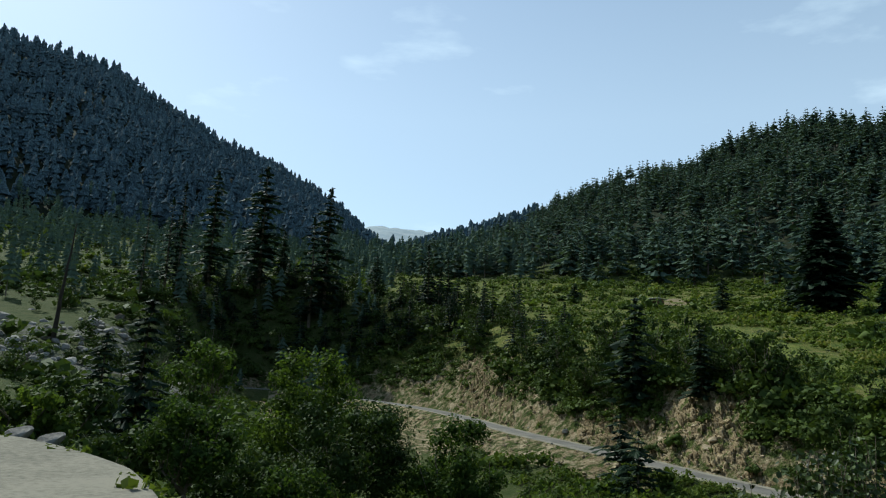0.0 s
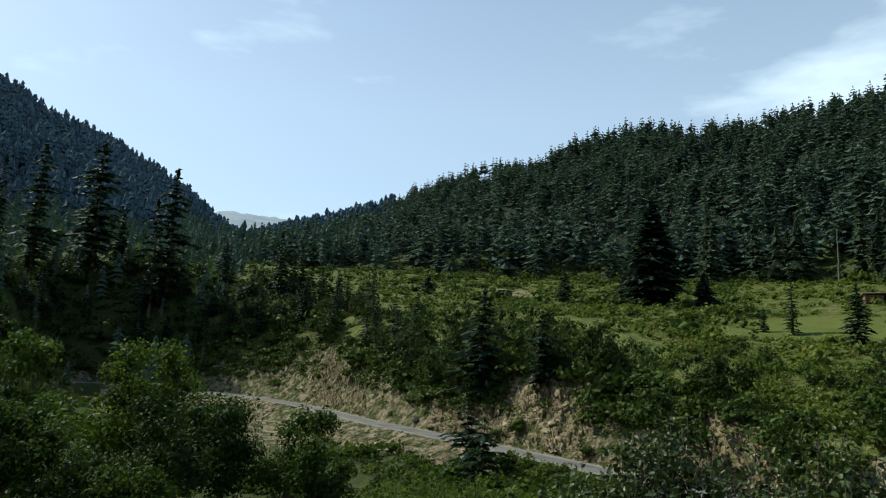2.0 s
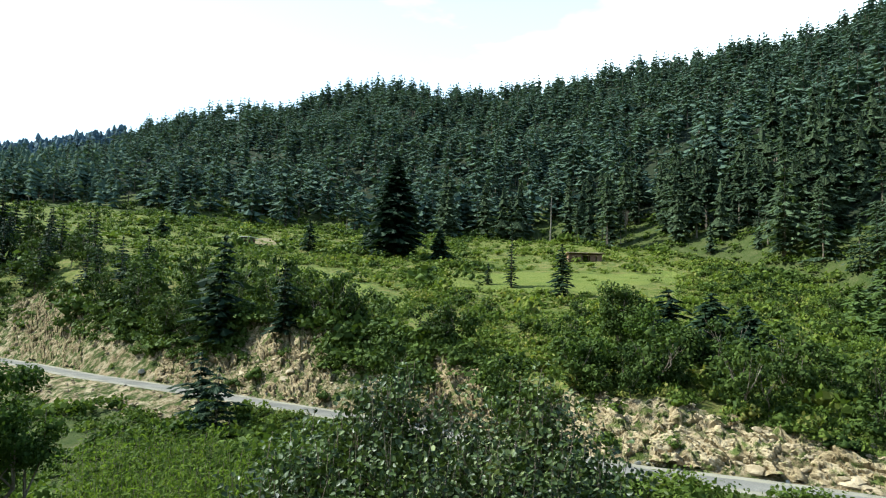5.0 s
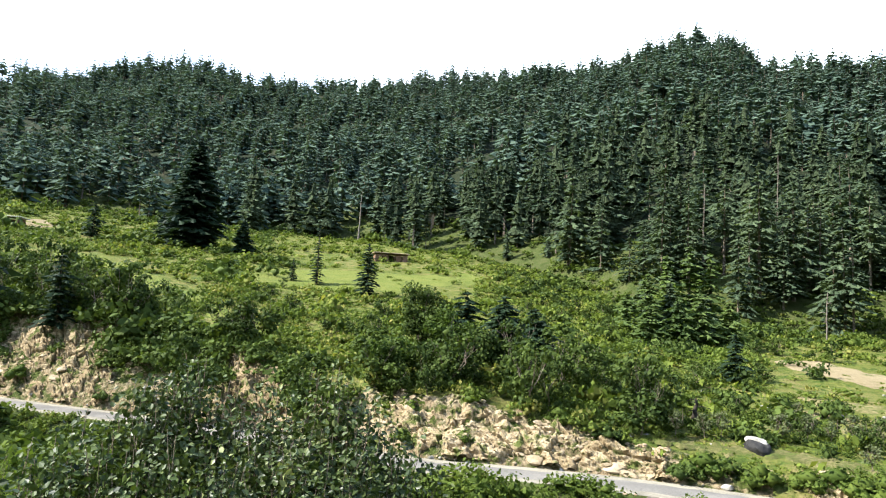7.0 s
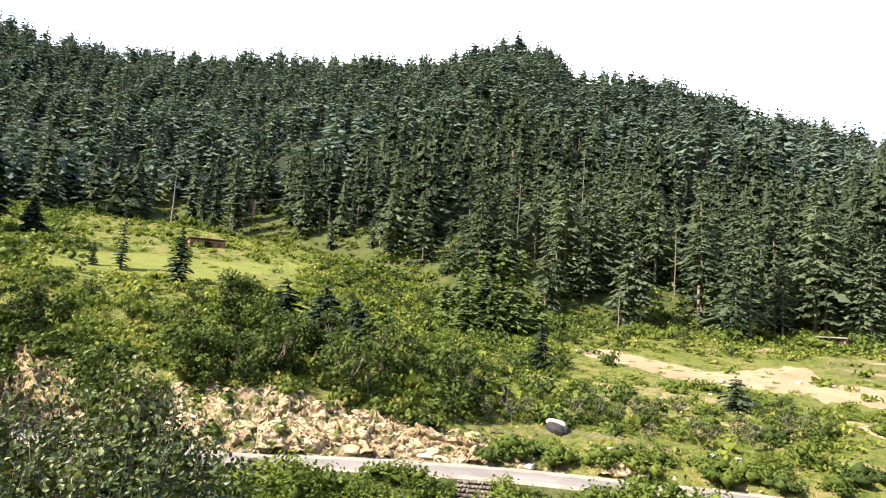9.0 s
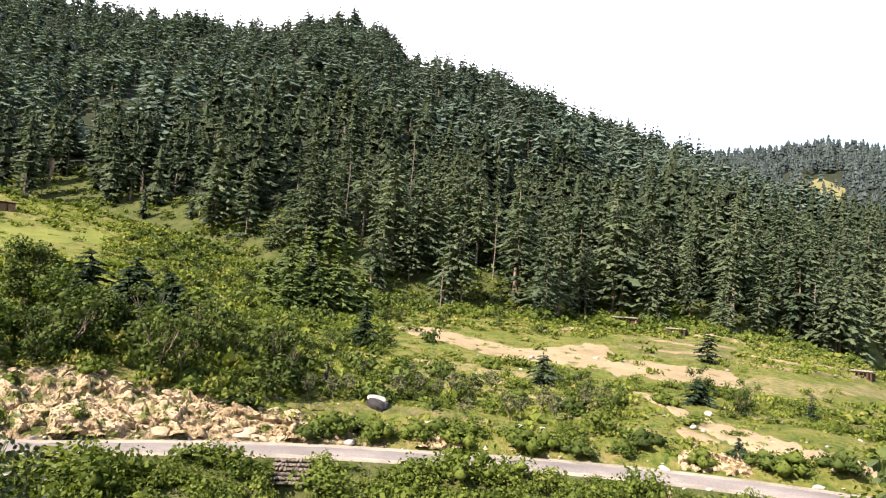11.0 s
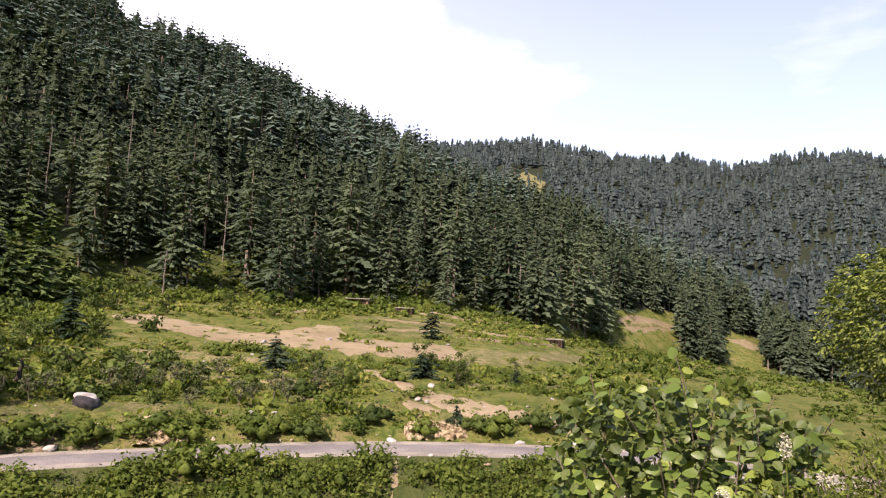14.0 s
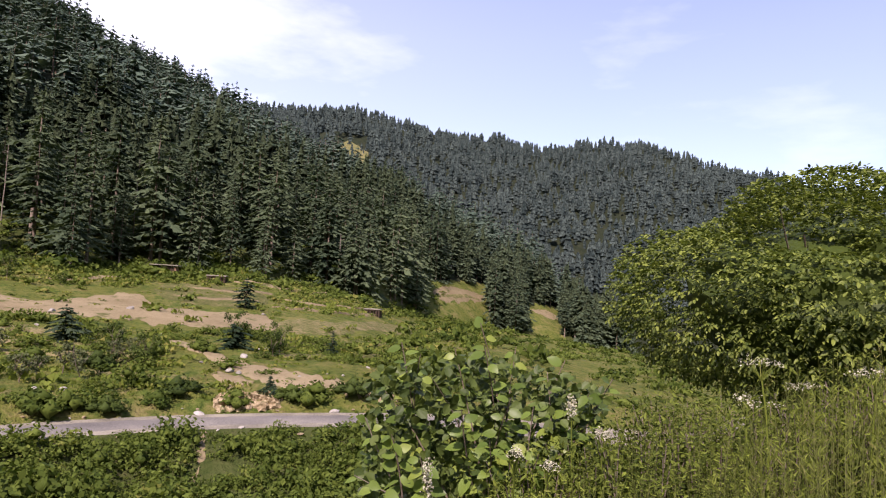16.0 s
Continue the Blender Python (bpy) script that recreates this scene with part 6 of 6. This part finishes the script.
cap.matrix_basis = Matrix.Translation(at(75.2, sight(75.2, -8.0, 55), 0.68)) @ pose(0, 0, 0, 3, -4, 60) @ Matrix.Diagonal((1.95, 1.7, 1.75, 1))
tagged(cap, "pale piece added as the boulder's sunlit top", "rock")


def stone_wall():
    """A dry stone retaining wall under the road's outer edge."""
    rng = np.random.default_rng(67)
    ob = thing("retaining_wall", Matrix(), "dry stone retaining wall holding up the road's edge", "wall")
    kinds = [rock_mesh("stone", 270 + i, WALL_STONE, (1, 0.8, 0.6), 10, 2) for i in range(3)]
    for row in range(6):
        for k in range(9):
            a = 67.5 + (k + 0.5 * (row % 2)) * 0.31
            s = rng.uniform(0.46, 0.6)
            p = at(a, ROAD_R(a) - 2.7 - 0.13 * (5 - row))
            top = float(ground(a, ROAD_R(a) - 2.2))
            st = part("stone", kinds[int(rng.integers(3))], ob)
            st.matrix_basis = Matrix.Translation((p.x, p.y, top - 0.1 - 0.27 * (5 - row))) @ pose(0, 0, 0, rng.uniform(-8, 8), rng.uniform(-8, 8), rng.uniform(0, 360)) @ Matrix.Diagonal((s, s, s, 1))


stone_wall()


def roadside_bushes():
    """Rounded bushes growing on the road's upper edge and on the slope."""
    rng = np.random.default_rng(68)
    kinds = [quad_mesh("roadside_bush", *massed_bush(rng, 8, 300, 0.1, 0.85, 0.7)[:2], [OAK], smooth=True), quad_mesh("roadside_bush", *massed_bush(rng, 8, 300, 0.1, 0.9, 0.7)[:2], [SHRUB], smooth=True)]
    for a, d, s in ((70.6, 3.4, 1.5), (71.6, 3.8, 1.9), (73.0, 4.6, 1.3), (75.4, 3.6, 1.7), (78.6, 3.8, 1.6), (80.4, 4.0, 2.0), (81.9, 3.8, 1.7), (83.4, 4.4, 1.4), (87.6, 3.8, 1.9), (89.2, 4.0, 1.6), (92.0, 3.6, 1.5), (95.4, 3.9, 1.4), (96.8, 5.5, 1.7), (101.4, 3.9, 1.4),
                    (105.6, 4.6, 1.6), (107.8, 4.2, 1.8), (110.6, 5.0, 1.7), (52.6, 4.0, 1.0), (47.6, 3.6, 1.2), (27.6, 3.8, 1.5), (24.6, 3.4, 1.1), (19.2, 4.2, 1.6), (17.6, 3.4, 1.3), (30.2, 4.6, 1.7), (64.2, 6.0, 1.4), (60.4, 6.6, 1.6), (91.0, 16, 1.8), (87.0, 17, 1.7), (94.6, 18, 1.6), (98.4, 20, 1.5), (84.4, 30, 1.6), (80.6, 28, 1.5)):
        ob = new("roadside_bush", kinds[int(rng.integers(2))])
        ob.matrix_basis = Matrix.Translation(at(a, ROAD_R(a) + d * ROAD_K(a), -0.1)) @ pose(0, 0, 0, 0, 0, rng.uniform(0, 360)) @ Matrix.Diagonal((s * 1.15, s * 1.15, s, 1))
        tagged(ob, "rounded dark green bush beside the road", "bush", "bushes beside the road")


roadside_bushes()


# ---- huts ----
def box(bm, x0, y0, z0, x1, y1, z1, bevel=0.0):
    made = bmesh.ops.create_cube(bm, size=1, matrix=Matrix.Translation(((x0 + x1) / 2, (y0 + y1) / 2, (z0 + z1) / 2)) @ Matrix.Diagonal((x1 - x0, y1 - y0, z1 - z0, 1)))
    if bevel:
        edges = {e for v in made["verts"] for e in v.link_edges}
        bmesh.ops.bevel(bm, geom=list(edges), offset=bevel, segments=1, affect="EDGES")


def box_part(name, parent, mat, boxes, label="", bevel=0.02):
    bm = bmesh.new()
    for b in boxes:
        box(bm, *b, bevel)
    me = bpy.data.meshes.new(name)
    bm.to_mesh(me)
    bm.free()
    me.materials.append(mat)
    return part(name, me, parent, label)


DARK_WOOD = earth_material("dark_timber", [(0.3, (0.03, 0.022, 0.016)), (0.7, (0.07, 0.05, 0.035))], 0.6, 0.08, 0.4)


def hut(a, r, width, depth, height, wall, roof, label, turn=0.0, bays=3, over=0.4, front=None):
    """A low herders' hut: three walls, posts along an open front, a flat or lean-to roof."""
    m = Matrix.Translation(at(a, r, -0.1)) @ pose(0, 0, 0, 0, 0, -a + turn)
    ob = thing("hut", m, label, "hut")
    w, d = width / 2, depth / 2
    box_part("wall", ob, wall, [(-w, d - 0.35, -0.6, w, d, height)])
    box_part("wall", ob, wall, [(-w, -d, -0.6, -w + 0.35, d - 0.36, height)])
    box_part("wall", ob, wall, [(w - 0.35, -d, -0.6, w, d - 0.36, height)])
    for k in range(bays - 1):
        x = -w + width * (k + 1) / bays
        box_part("post", ob, front or PLANK, [(x - 0.1, -d + 0.02, -0.6, x + 0.1, -d + 0.22, height)])
    for k in range(bays):
        if k != bays // 2:
            x0, x1 = -w + width * k / bays + 0.36, -w + width * (k + 1) / bays - 0.12
            box_part("front_panel", ob, front or PLANK, [(x0, -d + 0.08, -0.4, x1, -d + 0.16, height * 0.92)], "rough brown boards")
    box_part("lintel", ob, DARK_WOOD, [(-w, -d, height, w, -d + 0.22, height + 0.18)])
    box_part("roof", ob, roof, [(-w - over, -d - over, height + 0.19, w + over, d + over, height + 0.42)], "flat roof with a thick edge", 0.05)


hut(17.5, sight(17.5, 5.5, 120), 4.6, 4.0, 1.7, PLANK, TIN, "small wooden hut with a pale sheet roof on the meadow", -25, 2, 0.7)
hut(45.8, sight(45.8, 5.2, 100), 8.6, 4.5, 1.5, PLANK, MUD, "long low reddish-brown hut with a flat earth roof", 8, 5, 0.5)
hut(95.3, sight(95.3, 0.2, 80), 4.6, 3.2, 1.1, PLANK, DIRT, "low earth-roofed hut dug into the slope", -10, 3, 0.4, DARK_WOOD)
hut(111.9, sight(111.9, -2.4, 80), 3.2, 2.2, 0.8, DARK_WOOD, DIRT, "low flat-roofed wooden shed under the forest", -14, 5, 0.15, DARK_WOOD)
hut(99.2, sight(99.2, -0.4, 80), 3.4, 2.4, 1.0, DARK_WOOD, DIRT, "low flat-roofed wooden shed on the terrace", -10, 5, 0.12, DARK_WOOD)


# ---- foreground plants ----
def leaf_blade(seed, length=1.0, width=0.62, bend=0.25, rows=4):
    """One broad oval leaf along +x, folded on its midrib and curving down, in quads."""
    V, F = [], []
    for i in range(rows + 1):
        f = i / rows
        half = width * 0.5 * math.sin(math.pi * min(0.97, 0.1 + 0.88 * f)) ** 0.75 * (1 - 0.25 * f)
        x, z = length * f, -bend * length * f * f
        V += [(x, -half, z + 0.16 * half), (x, 0, z), (x, half, z + 0.16 * half)]
    for i in range(rows):
        for j in (0, 1):
            F.append((3 * i + j, 3 * i + j + 1, 3 * i + j + 4, 3 * i + j + 3))
    return np.array(V), np.array(F), 0


def stem_line(rng, base, tip, bow=0.12, n=6):
    b, t = np.asarray(base, float), np.asarray(tip, float)
    side = rng.normal(0, bow, 3) * np.linalg.norm(t - b)
    return np.array([b + (t - b) * f + side * f * (1 - f) * 2 for f in np.linspace(0, 1, n)])


def broad_leaved_plant():
    """The bush with large pale green leaves beside the path; every leaf is a piece of its own."""
    rng = np.random.default_rng(81)
    A, R0 = 121.5, 4.7
    p = at(A, R0)
    ob = thing("broad_leaved_bush", Matrix.Translation(p), "bush with large oval lime-green leaves on arching stems", "bush")
    blades_ = [quad_mesh("leaf", *leaf_blade(i, 1, w, b)[:2], [BIGLEAF], smooth=True) for i, (w, b) in enumerate(((0.8, 0.12), (0.86, 0.22), (0.74, 0.3)))]
    right, back = Vector((math.cos(radians(A)), -math.sin(radians(A)), 0)), Vector((math.sin(radians(A)), math.cos(radians(A)), 0))

    def place(u, depth, e):
        """A point u degrees to the right of the bush's middle, at an elevation as seen by the eye."""
        r = R0 + depth
        q = Vector(((r) * math.sin(radians(A + u)), r * math.cos(radians(A + u)), EYE + r * math.tan(radians(e))))
        return q - p

    tips = [(-7.0, 0.0, -4.5), (-5.4, -0.2, -5.4), (-0.6, 0.0, -2.6), (-0.2, -0.3, -4.4), (6.4, 0.0, -5.2), (5.0, -0.2, -6.2), (10.2, 0.1, -6.4), (8.4, -0.2, -7.6), (-9.6, -0.2, -10.6), (-8.2, -0.1, -8.4), (2.2, -0.4, -8.4), (-4.4, -0.3, -7.2),
            (-2.6, -0.2, -4.8), (2.4, 0.1, -4.4), (4.0, -0.4, -9.0), (-7.4, -0.4, -11.8), (-10.2, -0.4, -15.0), (7.6, -0.3, -10.2), (-1.8, -0.5, -9.6), (0.6, -0.5, -11.8), (-5.0, -0.5, -13.4), (9.2, -0.1, -9.0), (4.6, -0.5, -12.6)]
    for k, (u, d, e) in enumerate(tips):
        tip = np.array(place(u, d, e))
        base = np.array((0.2 * rng.normal(), 0.2 * rng.normal(), -0.05)) + np.array(right) * u * 0.015
        line = stem_line(rng, base, tip, 0.1, 7)
        v, f, _ = tube(line, np.linspace(0.009, 0.003, 7), 5)
        part("stem", quad_mesh("stem", v, f, [BARK], smooth=True), ob, "thin brown stem")
        along = Vector(line[-1] - line[2]).normalized()
        for i in range(13):
            f = 0.3 + 0.7 * (i + 0.5) / 13
            q = line[min(6, int(f * 6))] * (1 - (f * 6) % 1) + line[min(6, int(f * 6) + 1)] * ((f * 6) % 1)
            leaf = part("leaf", blades_[int(rng.integers(3))], ob)
            s = rng.uniform(0.07, 0.12) * (0.8 + 0.3 * math.sin(f * 3))
            out = along * 0.5 + right * (1 if i % 2 else -1) * rng.uniform(0.4, 1.1) - back * rng.uniform(-0.3, 0.7) + Vector((0, 0, rng.uniform(-0.6, 0.1)))
            z = (Vector((0, 0, 0.8)) - back * 0.75 + Vector(rng.normal(0, 0.35, 3))).normalized()
            x = (out - z * out.dot(z)).normalized()
            turn = Matrix((x, z.cross(x), z)).transposed().to_4x4()
            leaf.matrix_basis = Matrix.Translation(Vector(q)) @ turn @ Matrix.Translation((0.015, 0, 0)) @ Matrix.Diagonal((s, s, s, 1))
    # inner leaves take a darker leaf colour to deepen the bush's inside
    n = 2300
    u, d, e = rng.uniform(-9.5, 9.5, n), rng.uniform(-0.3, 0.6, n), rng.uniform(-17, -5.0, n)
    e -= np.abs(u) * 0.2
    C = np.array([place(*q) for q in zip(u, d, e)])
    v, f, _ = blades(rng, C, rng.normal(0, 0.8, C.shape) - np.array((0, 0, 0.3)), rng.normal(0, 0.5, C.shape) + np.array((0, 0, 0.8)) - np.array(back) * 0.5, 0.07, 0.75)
    part("inner_foliage", quad_mesh("inner_foliage", v, f, [BROADLEAF]), ob, "small inner leaves in a darker green that deepens the bush's inside", "stuff")


broad_leaved_plant()


def tall_shrub(a, r, top, spread_, stems, per_stem, size, label, seed, mat=BROADLEAF, name="tall_shrub", wide=0.7):
    """A many-stemmed shrub with leaves all along its upright shoots."""
    rng = np.random.default_rng(seed)
    p = at(a, r)
    h = EYE + r * math.tan(radians(top)) - p.z
    ob = thing(name, Matrix.Translation(p), label, "shrub", "shrubs below the path")
    wood, C, D = [], [], []
    for k in range(stems):
        b = rng.uniform(0, 6.28)
        q = rng.random() ** 0.6 * spread_
        tip = (math.cos(b) * q, math.sin(b) * q, h * (1.0 if k == 0 else rng.uniform(0.88, 0.99)) * (1 - 0.08 * q / spread_))
        line = stem_line(rng, (math.cos(b) * q * 0.25, math.sin(b) * q * 0.25, -0.1), tip, 0.06, 8)
        wood.append(tube(line, np.linspace(0.010, 0.003, 8), 3))
        f = rng.uniform(0.05, 1.0, per_stem) ** 0.8
        i = np.minimum((f * 7).astype(int), 6)
        w = (f * 7 - i)[:, None]
        off = rng.normal(0, 0.1, (per_stem, 3)) * (1.5 - f[:, None] * 0.9)
        C.append(line[i] * (1 - w) + line[i + 1] * w + off * (1 + size * 4))
        D.append(off)
    v, f, _ = join(wood)
    part("branchwork", quad_mesh("branchwork", v, f, [BARK], smooth=True), ob, "thin brown stems", "stuff")
    C, D = np.concatenate(C), np.concatenate(D)
    v, f, _ = blades(rng, C, D / 0.12 + rng.normal(0, 0.5, C.shape) + np.array((0, 0, -0.2)), D / 0.15 + rng.normal(0, 0.6, C.shape) + np.array((0, 0, 0.9)), size, wide)
    part("foliage", quad_mesh("foliage", v, f, [mat]), ob)


for i, (a, r, top, s) in enumerate(((22.5, 6.8, -7.4, 0.42), (25.4, 7.0, -6.6, 0.45), (28.8, 7.0, -3.2, 0.36), (30.4, 7.2, -3.6, 0.36), (32.2, 7.2, -1.8, 0.34), (35.0, 6.8, -6.2, 0.4), (36.6, 7.2, -4.6, 0.4), (39.0, 7.0, -5.4, 0.45), (41.8, 7.2, -1.9, 0.3), (43.4, 7.0, -4.0, 0.4), (45.8, 7.0, -5.8, 0.4),
                                    (48.2, 6.8, -8.6, 0.4), (26.4, 6.4, -8.6, 0.6), (31.0, 6.4, -7.4, 0.6), (36.0, 6.2, -8.2, 0.6), (40.6, 6.4, -7.4, 0.6), (44.4, 6.4, -8.2, 0.55), (21.6, 6.2, -10.4, 0.5), (33.6, 6.0, -10.4, 0.6), (38.4, 6.0, -10.4, 0.6), (28.4, 6.0, -10.8, 0.6), (43.0, 6.0, -10.6, 0.5), (47.6, 6.0, -12.0, 0.4))):
    tall_shrub(a, r, top, s, 18, 165, 0.057, "leafy many-stemmed shrub with dark green leaves below the path", 300 + i, BROADLEAF if i % 4 == 0 else SUN_FLECKED)
for i, (a, r, top, s) in enumerate(((10.5, 22, -7.8, 1.2), (13.2, 21, -8.2, 1.3), (16.0, 21, -8.6, 1.3), (18.8, 20, -9.6, 1.2), (21.4, 20, -10.8, 1.1), (8.2, 23, -8.2, 1.1), (14.8, 18, -10.8, 1.2), (18.4, 18, -11.6, 1.2), (11.2, 18, -10.8, 1.2))):
    tall_shrub(a, r, top, s, 30, 100, 0.13, "bushy bright green willow shrub in the gully", 330 + i, TREE_LEAF, "willow_shrub", 0.4)


DRY_STEM = earth_material("dry_stems", [(0.3, (0.05, 0.07, 0.016)), (0.7, (0.12, 0.13, 0.04))], 0.3, 0.02, 0.1)


def weeds():
    """Tall weeds and grasses on the verge beside the holder's stand: feathery herbs, thin grasses and low leafy plants in patches."""
    rng = np.random.default_rng(91)
    wood, pieces, tint = [], [], []
    for _ in range(1900):
        a = rng.uniform(109, 158)
        r = rng.uniform(3.3, 6.8)
        x, y = r * math.sin(radians(a)), r * math.cos(radians(a))
        patch = float(ripple(np.array(x), np.array(y), 2.4))
        limit = np.interp(a, (108, 118, 126, 131, 134, 138, 142, 146, 151, 178), (-19, -17.0, -14.0, -11.5, -7.6, -6.6, -6.6, -4.4, -2.6, -2))
        g = at(a, r)
        h = min(EYE + r * math.tan(radians(limit + rng.uniform(-6.0, 0.5) + 1.5 * min(patch, 0.5))) - g.z, 1.6)
        if h < 0.12:
            continue
        dry = np.clip(0.3 + 0.5 * patch + rng.normal(0, 0.28) + 0.12 * (a > 141), 0, 1)
        sway = rng.normal(0, 0.1, 2)
        line = stem_line(rng, (g.x, g.y, g.z - 0.03), (g.x + sway[0], g.y + sway[1], g.z + h), 0.08, 6)
        wood.append(tube(line, np.linspace(0.0026, 0.0008, 6), 3))
        grassy = patch + 0.5 * (a > 141) + rng.normal(0, 0.2) > 0.25
        n = int((14 + 22 * h) * rng.uniform(0.6, 1.3)) if grassy else int((16 + 44 * h) * rng.uniform(0.6, 1.3))
        f = rng.uniform(0.08, 1.0, n)
        i = np.minimum((f * 5).astype(int), 4)
        w = (f * 5 - i)[:, None]
        C = line[i] * (1 - w) + line[i + 1] * w
        b = rng.uniform(0, 6.28, n)
        out = np.stack([np.cos(b), np.sin(b), 0 * b], 1)
        rise = (1.3 if grassy else 0.4) + rng.normal(0, 0.3, n)
        axis = out + np.array((0, 0, 1.0)) * rise[:, None]
        near = out * (rng.random(n) * (0.02 if grassy else 0.05) * (1.2 - f))[:, None]
        size, wide = (0.042, 0.035) if grassy else (0.028, 0.3)
        pieces.append(blades(rng, C + near, axis, out * 0.3 + np.array((0, 0, 1.0)) + rng.normal(0, 0.4, (n, 3)), size * rng.uniform(0.8, 1.2), wide, 1))
        tint.append(np.full(6 * n, dry))
    v, f, m = join([(w_[0], w_[1], 0) for w_ in wood] + pieces)
    tint = np.concatenate([np.zeros(len(v) - sum(map(len, tint))), *tint])
    tagged(new("weeds", quad_mesh("weeds", v, f, [DRY_STEM, WEED], m, tint)), "tangle of tall yellow-green weeds and grasses on the verge", "weeds", kind="stuff")


weeds()


for i, (a, r, top) in enumerate(((136.0, 4.6, -7.4), (138.4, 4.8, -7.2), (139.6, 4.4, -8.0), (134.2, 4.2, -9.6), (143.0, 5.0, -6.2), (146.5, 5.2, -5.0), (149.5, 5.4, -4.2), (131.0, 4.4, -11.0), (127.0, 4.2, -12.6), (152.5, 5.0, -4.0))):
    tall_shrub(a, r, top, 0.38, 22, 110, 0.036, "leafy yellow-green weed clump on the verge", 360 + i, WEED, "weed_clump", 0.4)


def umbel(a, r, e, width, label, seed, name="flowering_weed"):
    """A tall weed with a flat head of small white flowers."""
    rng = np.random.default_rng(seed)
    g = at(a, r)
    top = EYE + r * math.tan(radians(e)) - g.z
    ob = thing(name, Matrix.Translation(g), label, "plant", "white-flowered weeds")
    wood = [tube(stem_line(rng, (0, 0, -0.03), (0, 0, top - 0.1), 0.04), np.linspace(0.009, 0.005, 6), 5)]
    P = []
    for k in range(9):
        b = rng.uniform(0, 6.28)
        q = width * 0.5 * math.sqrt(rng.random())
        end = np.array((math.cos(b) * q, math.sin(b) * q, top - 0.25 * q + rng.normal(0, 0.01)))
        wood.append(tube([(0, 0, top - 0.12), (end[0] * 0.6, end[1] * 0.6, top - 0.06), end], [0.004, 0.003, 0.002], 4))
        P.append(end + rng.normal(0, 1, (22, 3)) * np.array((width * 0.11, width * 0.11, 0.01)))
    v, f, _ = join(wood)
    part("stem", quad_mesh("stem", v, f, [WEED]), ob, "thin green stem")
    v, f, _ = leaves(rng, np.concatenate(P), 0.010, None, 0, 1.0, 2.0)
    part("flower_head", quad_mesh("flower_head", v, f, [BLOSSOM]), ob, "flat white flower head", "stuff")


for i, (a, r, e, w) in enumerate(((142.4, 4.4, -3.9, 0.22), (141.4, 4.2, -6.7, 0.26), (145.2, 4.6, -5.4, 0.2), (149.6, 4.2, -4.0, 0.22), (131.0, 4.0, -10.6, 0.08), (126.8, 3.8, -13.2, 0.1), (124.2, 3.8, -12.6, 0.08))):
    umbel(a, r, e, w, "tall weed with flat heads of tiny white flowers", 400 + i)


def flower_spike(a, r, e0, e1, seed):
    rng = np.random.default_rng(seed)
    g = at(a, r)
    z0, z1 = EYE + r * math.tan(radians(e0)) - g.z, EYE + r * math.tan(radians(e1)) - g.z
    ob = thing("flower_spike", Matrix.Translation(g), "leaning spike of small white flowers", "plant")
    lean = np.array((math.cos(radians(a)), -math.sin(radians(a)), 0)) * -0.06
    line = stem_line(rng, (0.05, 0, -0.03), (lean[0], lean[1], z1), 0.02)
    v, f, _ = tube(line, np.linspace(0.008, 0.003, 6), 5)
    part("stem", quad_mesh("stem", v, f, [WEED]), ob, "thin green stem")
    t = rng.uniform(z0 / z1, 1, 190)[:, None]
    C = np.array(line[0]) + (np.array(line[-1]) - np.array(line[0])) * t + rng.normal(0, 0.014, (190, 3))
    v, f, _ = leaves(rng, C, 0.014, None, 0, 1.0)
    part("flower_head", quad_mesh("flower_head", v, f, [BLOSSOM]), ob, "white blossoms", "stuff")


flower_spike(118.0, 3.9, -16.2, -13.7, 431)
flower_spike(129.3, 4.2, -9.4, -8.0, 432)
